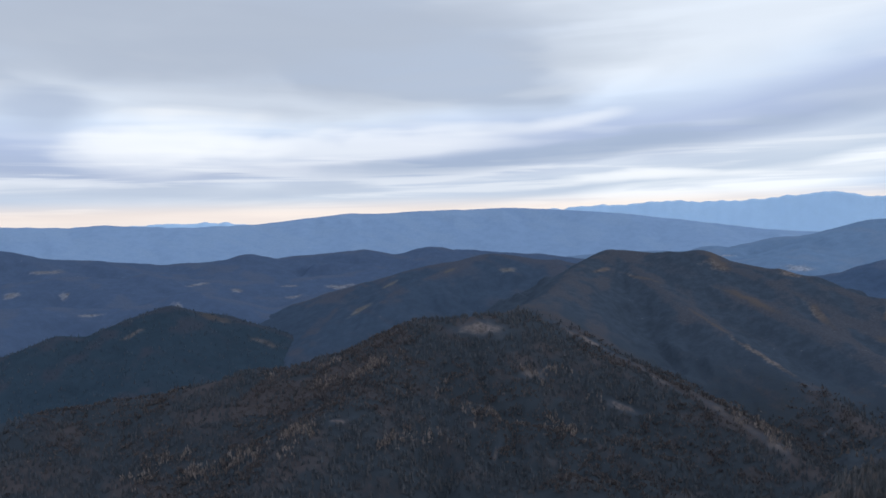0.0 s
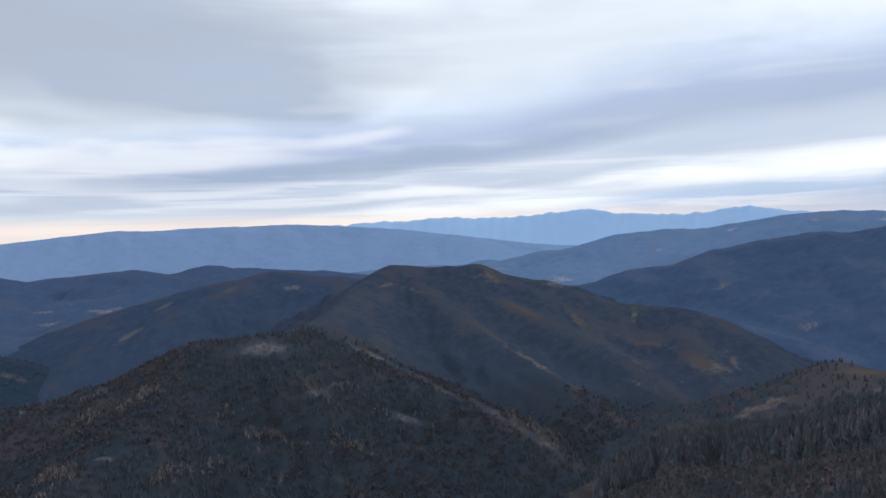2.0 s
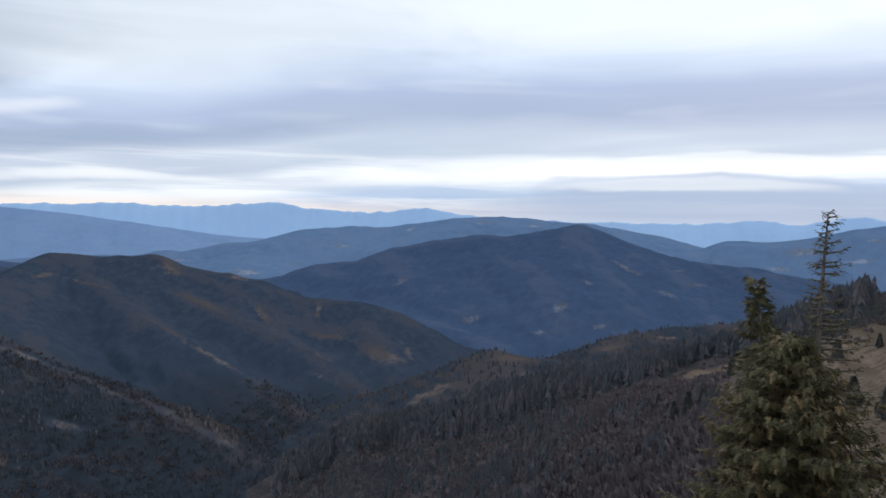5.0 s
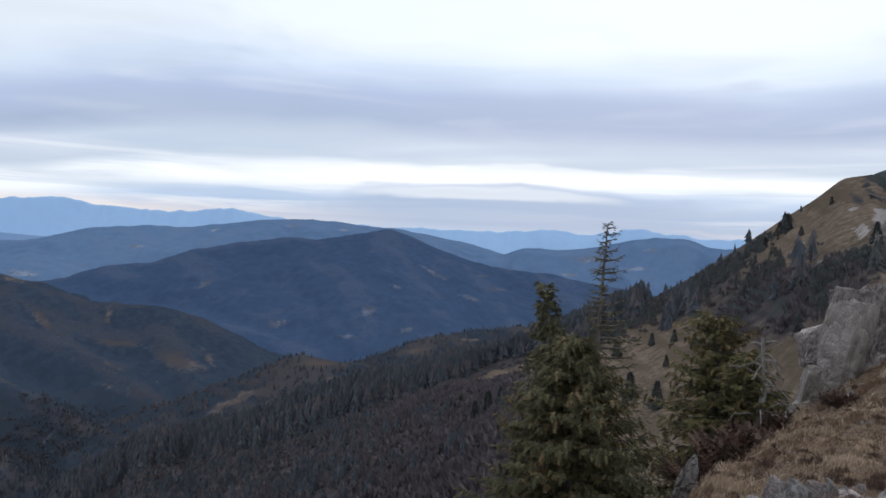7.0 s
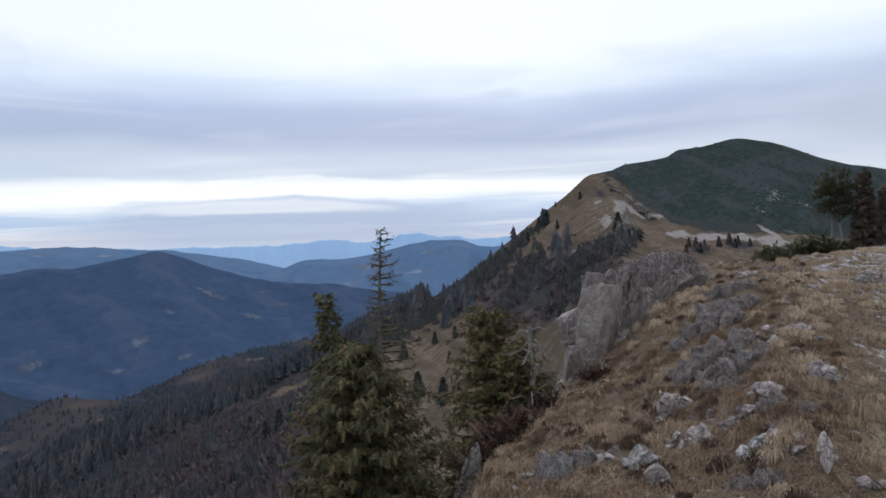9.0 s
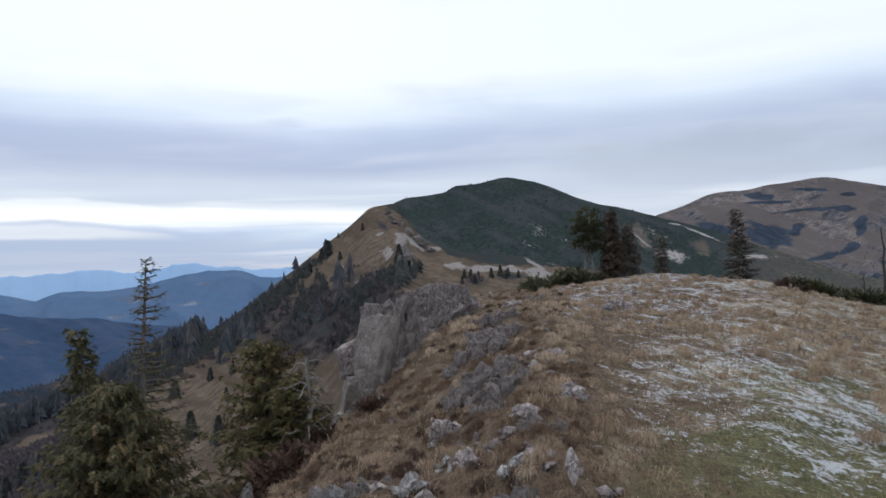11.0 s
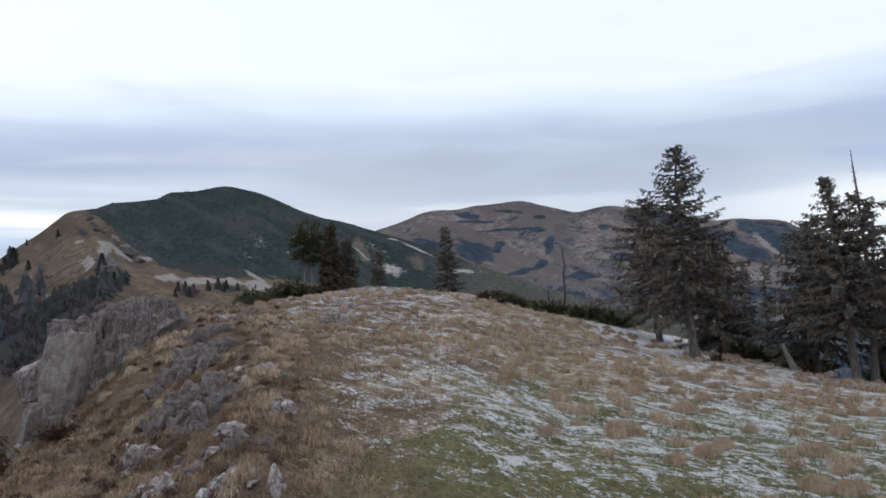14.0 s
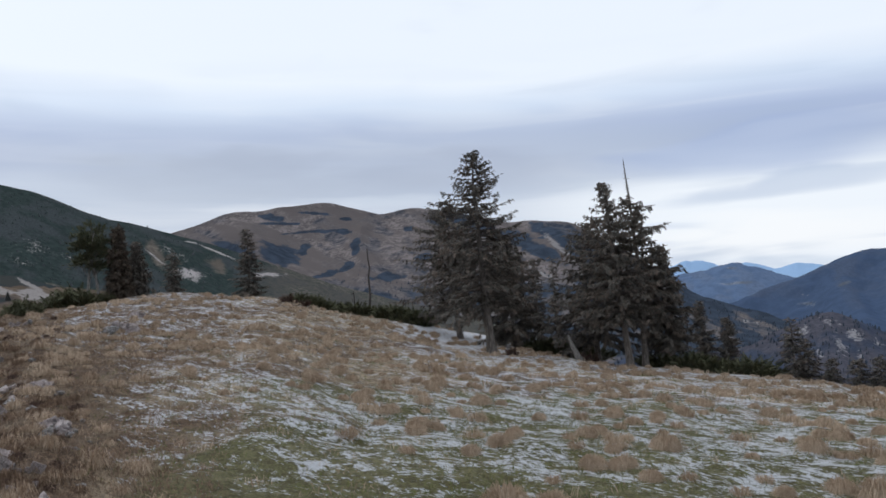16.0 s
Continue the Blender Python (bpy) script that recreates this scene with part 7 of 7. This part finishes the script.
for k, (az, el, w, h) in enumerate(((89.3, -14.4, 0.07, 0.07), (94.6, -14.4, 0.09, 0.06), (93.6, -15.2, 0.08, 0.05), (86.5, -15.9, 0.10, 0.09), (87.2, -16.1, 0.09, 0.08), (86.9, -15.5, 0.08, 0.07), (85.9, -16.3, 0.08, 0.07), (89.6, -14.9, 0.05, 0.05), (84.6, -9.6, 0.08, 0.07))):
    rock_thing(az, seat(az, el), (w, w * 0.8, h), 340 + k, "small whitish limestone rock in the grass", WHITESTONE, RS.uniform(0, 180), RS.uniform(-15, 15), 0.1, 3, "stone", 0.2)
rock_thing(98.7, seat(98.7, -15.4), (0.06, 0.045, 0.14), 360, "pale upright marker stone in the grass", LIMESTONE, 20, 4, 0.05, 3, "standing_stone", 0.05)
rock_thing(73.9, 9.3, (0.14, 0.2, 0.72), 361, "upright grey rock slab on the brink", CRAG, 30, 3, 0.2, 4, "rock_slab", 0.12)


def scree(count, seed):
    """Small stones strewn over the edge."""
    rs = np.random.RandomState(seed)
    kinds = [block_mesh((1, 0.8, 0.6), 380 + k, WHITESTONE, 1, 8, 0.1) for k in range(4)]
    data = []
    for me in kinds:
        v = np.empty(len(me.vertices) * 3)
        me.vertices.foreach_get("co", v)
        data.append((v.reshape(-1, 3), np.array([p.vertices[:] for p in me.polygons])))
        bpy.data.meshes.remove(me)
    pieces = []
    for k in range(count):
        az = rs.uniform(74, 101)
        r = 4.2 * (20 / 4.2) ** rs.rand()
        if fbm(np.array([az * 0.5]), np.array([r * 0.9]), 2)[0] < 0.47:
            continue
        x, y, z = on_turf(az, r)
        v, f = data[k % 4]
        size = 0.018 + 0.055 * rs.rand() ** 3
        a = rs.uniform(0, 6.28)
        turn = np.array([[math.cos(a), -math.sin(a), 0], [math.sin(a), math.cos(a), 0], [0, 0, 1]])
        pieces.append((v @ turn.T * size + [x, y, z + 0.2 * size], f))
    v, f = joined(pieces)
    tagged(new("scree", mesh_from("scree", v, f, WHITESTONE)), "small pale stones strewn in the dry grass", "stones", kind="stuff")


scree(330, 8)


# ---- grass ----
def blades(origin, out, height, width, rs, arch=0.0):
    """Grass blades, two triangles each, bent outwards."""
    n = len(origin)
    side = np.stack([-out[:, 1], out[:, 0], np.zeros(n)], -1) + 0.3 * rs.randn(n, 3)
    side /= np.linalg.norm(side, axis=1, keepdims=True)
    mid = origin + 0.35 * out * height[:, None] + np.array([0, 0, 0.65]) * height[:, None]
    tip = origin + out * height[:, None] + np.array([0, 0, 0.8]) * height[:, None] * rs.uniform(0.2, 1.1, (n, 1))
    w = side * width[:, None]
    tip[:, 2] -= arch * height
    v = np.stack([origin - w, origin + w, mid + w * 0.7, tip, mid - w * 0.7], 1)
    f = np.array([[0, 1, 2], [0, 2, 4], [4, 2, 3]])[None] + (np.arange(n) * 5)[:, None, None]
    return v.reshape(-1, 3), f.reshape(-1, 3)


def tussock_blades(n, per, rs, spread, height):
    """Blades of n tussocks about their own feet: roots, directions, lengths."""
    a, q = rs.uniform(0, 6.28, n * per), rs.rand(n * per) ** 0.5
    root = np.stack([np.cos(a) * q * spread * 0.42, np.sin(a) * q * spread * 0.42, np.zeros(n * per) - 0.02], -1)
    lean = 0.12 + 0.80 * q
    out = np.stack([np.cos(a) * lean, np.sin(a) * lean, -0.30 * lean], -1) + 0.16 * rs.randn(n * per, 3)
    return root, out, height * rs.uniform(0.55, 1.1, n * per) * (1.15 - 0.45 * q)


def tussock(seed, count, spread, height):
    rs = np.random.RandomState(seed)
    root, out, long = tussock_blades(1, count, rs, spread, height)
    v, f = blades(root, out, long, np.full(count, 0.0026), rs, 0.85)
    ob = new("grass_tussock", mesh_from("grass_tussock", v, f, STRAW))
    return tagged(ob, "domed tussock of dry straw-coloured grass", "grass", "grass tussocks on the meadow")


TUFTS = [(125.3, -8.6), (129.7, -13.2), (136.5, -14.8), (133.4, -17.4), (141.8, -13.5), (151.5, -13.2), (144.0, -9.7), (129.9, -17.2), (155.2, -15.8), (138.1, -8.7), (128.5, -10.3), (132.5, -9.4), (149.1, -11.2), (153.3, -12.5), (146.5, -9.9)]
kinds = [tussock(400 + k, 1100, 0.26, 0.29) for k in range(4)]
for k in range(150):
    if k < len(TUFTS):
        az, r, size = TUFTS[k][0], seat(*TUFTS[k]), RS.uniform(0.68, 0.95)
    else:
        az, r = RS.uniform(104, 163), 6.5 * (26 / 6.5) ** RS.rand() ** 0.8
        size = RS.uniform(0.4, 0.72)
        if az < 118 and r < 10:
            r += 6
    x, y, z = on_turf(az, r)
    m = Matrix.Translation((x, y, z)) @ Matrix.Rotation(RS.uniform(0, 6.28), 4, "Z") @ Matrix.Scale(size, 4)
    if k < 4:
        kinds[k].matrix_world = m
    else:
        copy_thing(kinds[k % 4], m).matrix_world = m


def lawn(name, count, seed, mat, label, wanted, height, per, reach=(3.0, 30.0), flat=(0.4, 1.5)):
    """Small tufts over the turf, joined."""
    rs = np.random.RandomState(seed)
    az = rs.uniform(62, 164, count)
    r = reach[0] * (reach[1] / reach[0]) ** rs.rand(count)
    x, y = place(az, r)
    ok = wanted(az, r, x, y) > rs.rand(count)
    az, r, x, y = az[ok], r[ok], x[ok], y[ok]
    z = turf(az, r)
    n = len(x)
    org = np.repeat(np.stack([x, y, z - 0.01], -1), per, axis=0)
    org[:, :2] += rs.randn(n * per, 2) * 0.05
    a = rs.uniform(0, 6.28, n * per)
    lean = rs.uniform(flat[0], flat[1], n * per)
    wind = np.array([0.45, -0.35, 0])
    out = np.stack([np.cos(a) * lean, np.sin(a) * lean, -0.2 * lean], -1) + wind
    far = np.repeat(np.clip(r / 9, 0.8, 2.2), per)
    v, f = blades(org, out, height * rs.uniform(0.4, 1.2, n * per) * np.repeat(rs.uniform(0.5, 1.3, n), per), 0.0030 * far, rs)
    tagged(new(name, mesh_from(name, v, f, mat)), label, "grass", kind="stuff")


def tussock_field(name, count, seed, mat, label, side, reach, wanted, scale):
    """Tussocks past counting that cover the meadow."""
    rs = np.random.RandomState(seed)
    az = rs.uniform(*side, count)
    r = reach[0] * (reach[1] / reach[0]) ** rs.rand(count) ** 0.75
    x, y = place(az, r)
    ok = smoothstep(fbm(x * 0.9 + seed, y * 0.9, 2), 0.32, 0.62) * wanted(az, r) > rs.rand(count)
    az, r, x, y = az[ok], r[ok], x[ok], y[ok]
    n, per = len(x), 150
    root, out, long = tussock_blades(n, per, rs, 0.24, 0.22)
    size = scale * np.repeat(rs.uniform(0.55, 1.2, n), per)
    root = root * size[:, None] + np.repeat(np.stack([x, y, turf(az, r)], -1), per, axis=0)
    v, f = blades(root, out, long * size, 0.0032 * np.repeat(np.clip(r / 9, 0.8, 2.2), per), rs, 0.85)
    tagged(new(name, mesh_from(name, v, f, mat)), label, "grass", kind="stuff")


tussock_field("tussock_grass", 4200, 12, STRAW, "field of pale straw-coloured grass tussocks", (97, 164), (6.0, 31.0), lambda az, r: np.maximum(0.75 * smoothstep(r, 9, 15), 0.16 * smoothstep(az, 112, 122)), 0.85)
tussock_field("heath_grass", 2000, 15, RUSTGRASS, "low rust-brown grass hummocks on the stony edge", (73, 101), (4.2, 20.0), lambda az, r: 0.6 * smoothstep(az, 101, 94) + 0 * r, 0.55)
tussock_field("dark_heath", 700, 17, TWIGS, "dark purple-brown heath between the stones of the edge", (73, 100), (4.2, 18.0), lambda az, r: 0.5 + 0 * r, 0.5)
tussock_field("pale_grass", 1000, 16, STRAW, "pale dry tufts among the brown grass of the edge", (73, 104), (4.2, 20.0), lambda az, r: 0.45 + 0 * r, 0.75)
lawn("rust_grass", 22000, 14, RUSTGRASS, "matted rust-brown grass on the stony edge", lambda az, r, x, y: np.maximum(smoothstep(fbm(x * 0.9, y * 0.9, 3), 0.22, 0.45) * smoothstep(az - 0.5 * (r - 6), 112, 102), 0.9 * smoothstep(np.abs(az - 101), 10, 6) * smoothstep(r, 8, 6)), 0.085, 12, (3.0, 24.0), (0.8, 2.1))
lawn("dry_grass", 12000, 9, STRAW, "dry straw-coloured grass", lambda az, r, x, y: smoothstep(fbm(x * 0.8, y * 0.8, 3), 0.40, 0.58) * (0.2 + 0.8 * smoothstep(r, 10, 14)) * (0.08 + 0.92 * smoothstep(az - 1.2 * np.clip(9 - r, 0, 9), 96, 108)), 0.10, 6)
lawn("short_grass", 16000, 10, GREENGRASS, "short green and brown turf grass", lambda az, r, x, y: smoothstep(fbm(x * 0.6 + 9, y * 0.6, 3), 0.35, 0.55) * smoothstep(az, 96, 106) * 0.8, 0.06, 6, (3.0, 18.0))
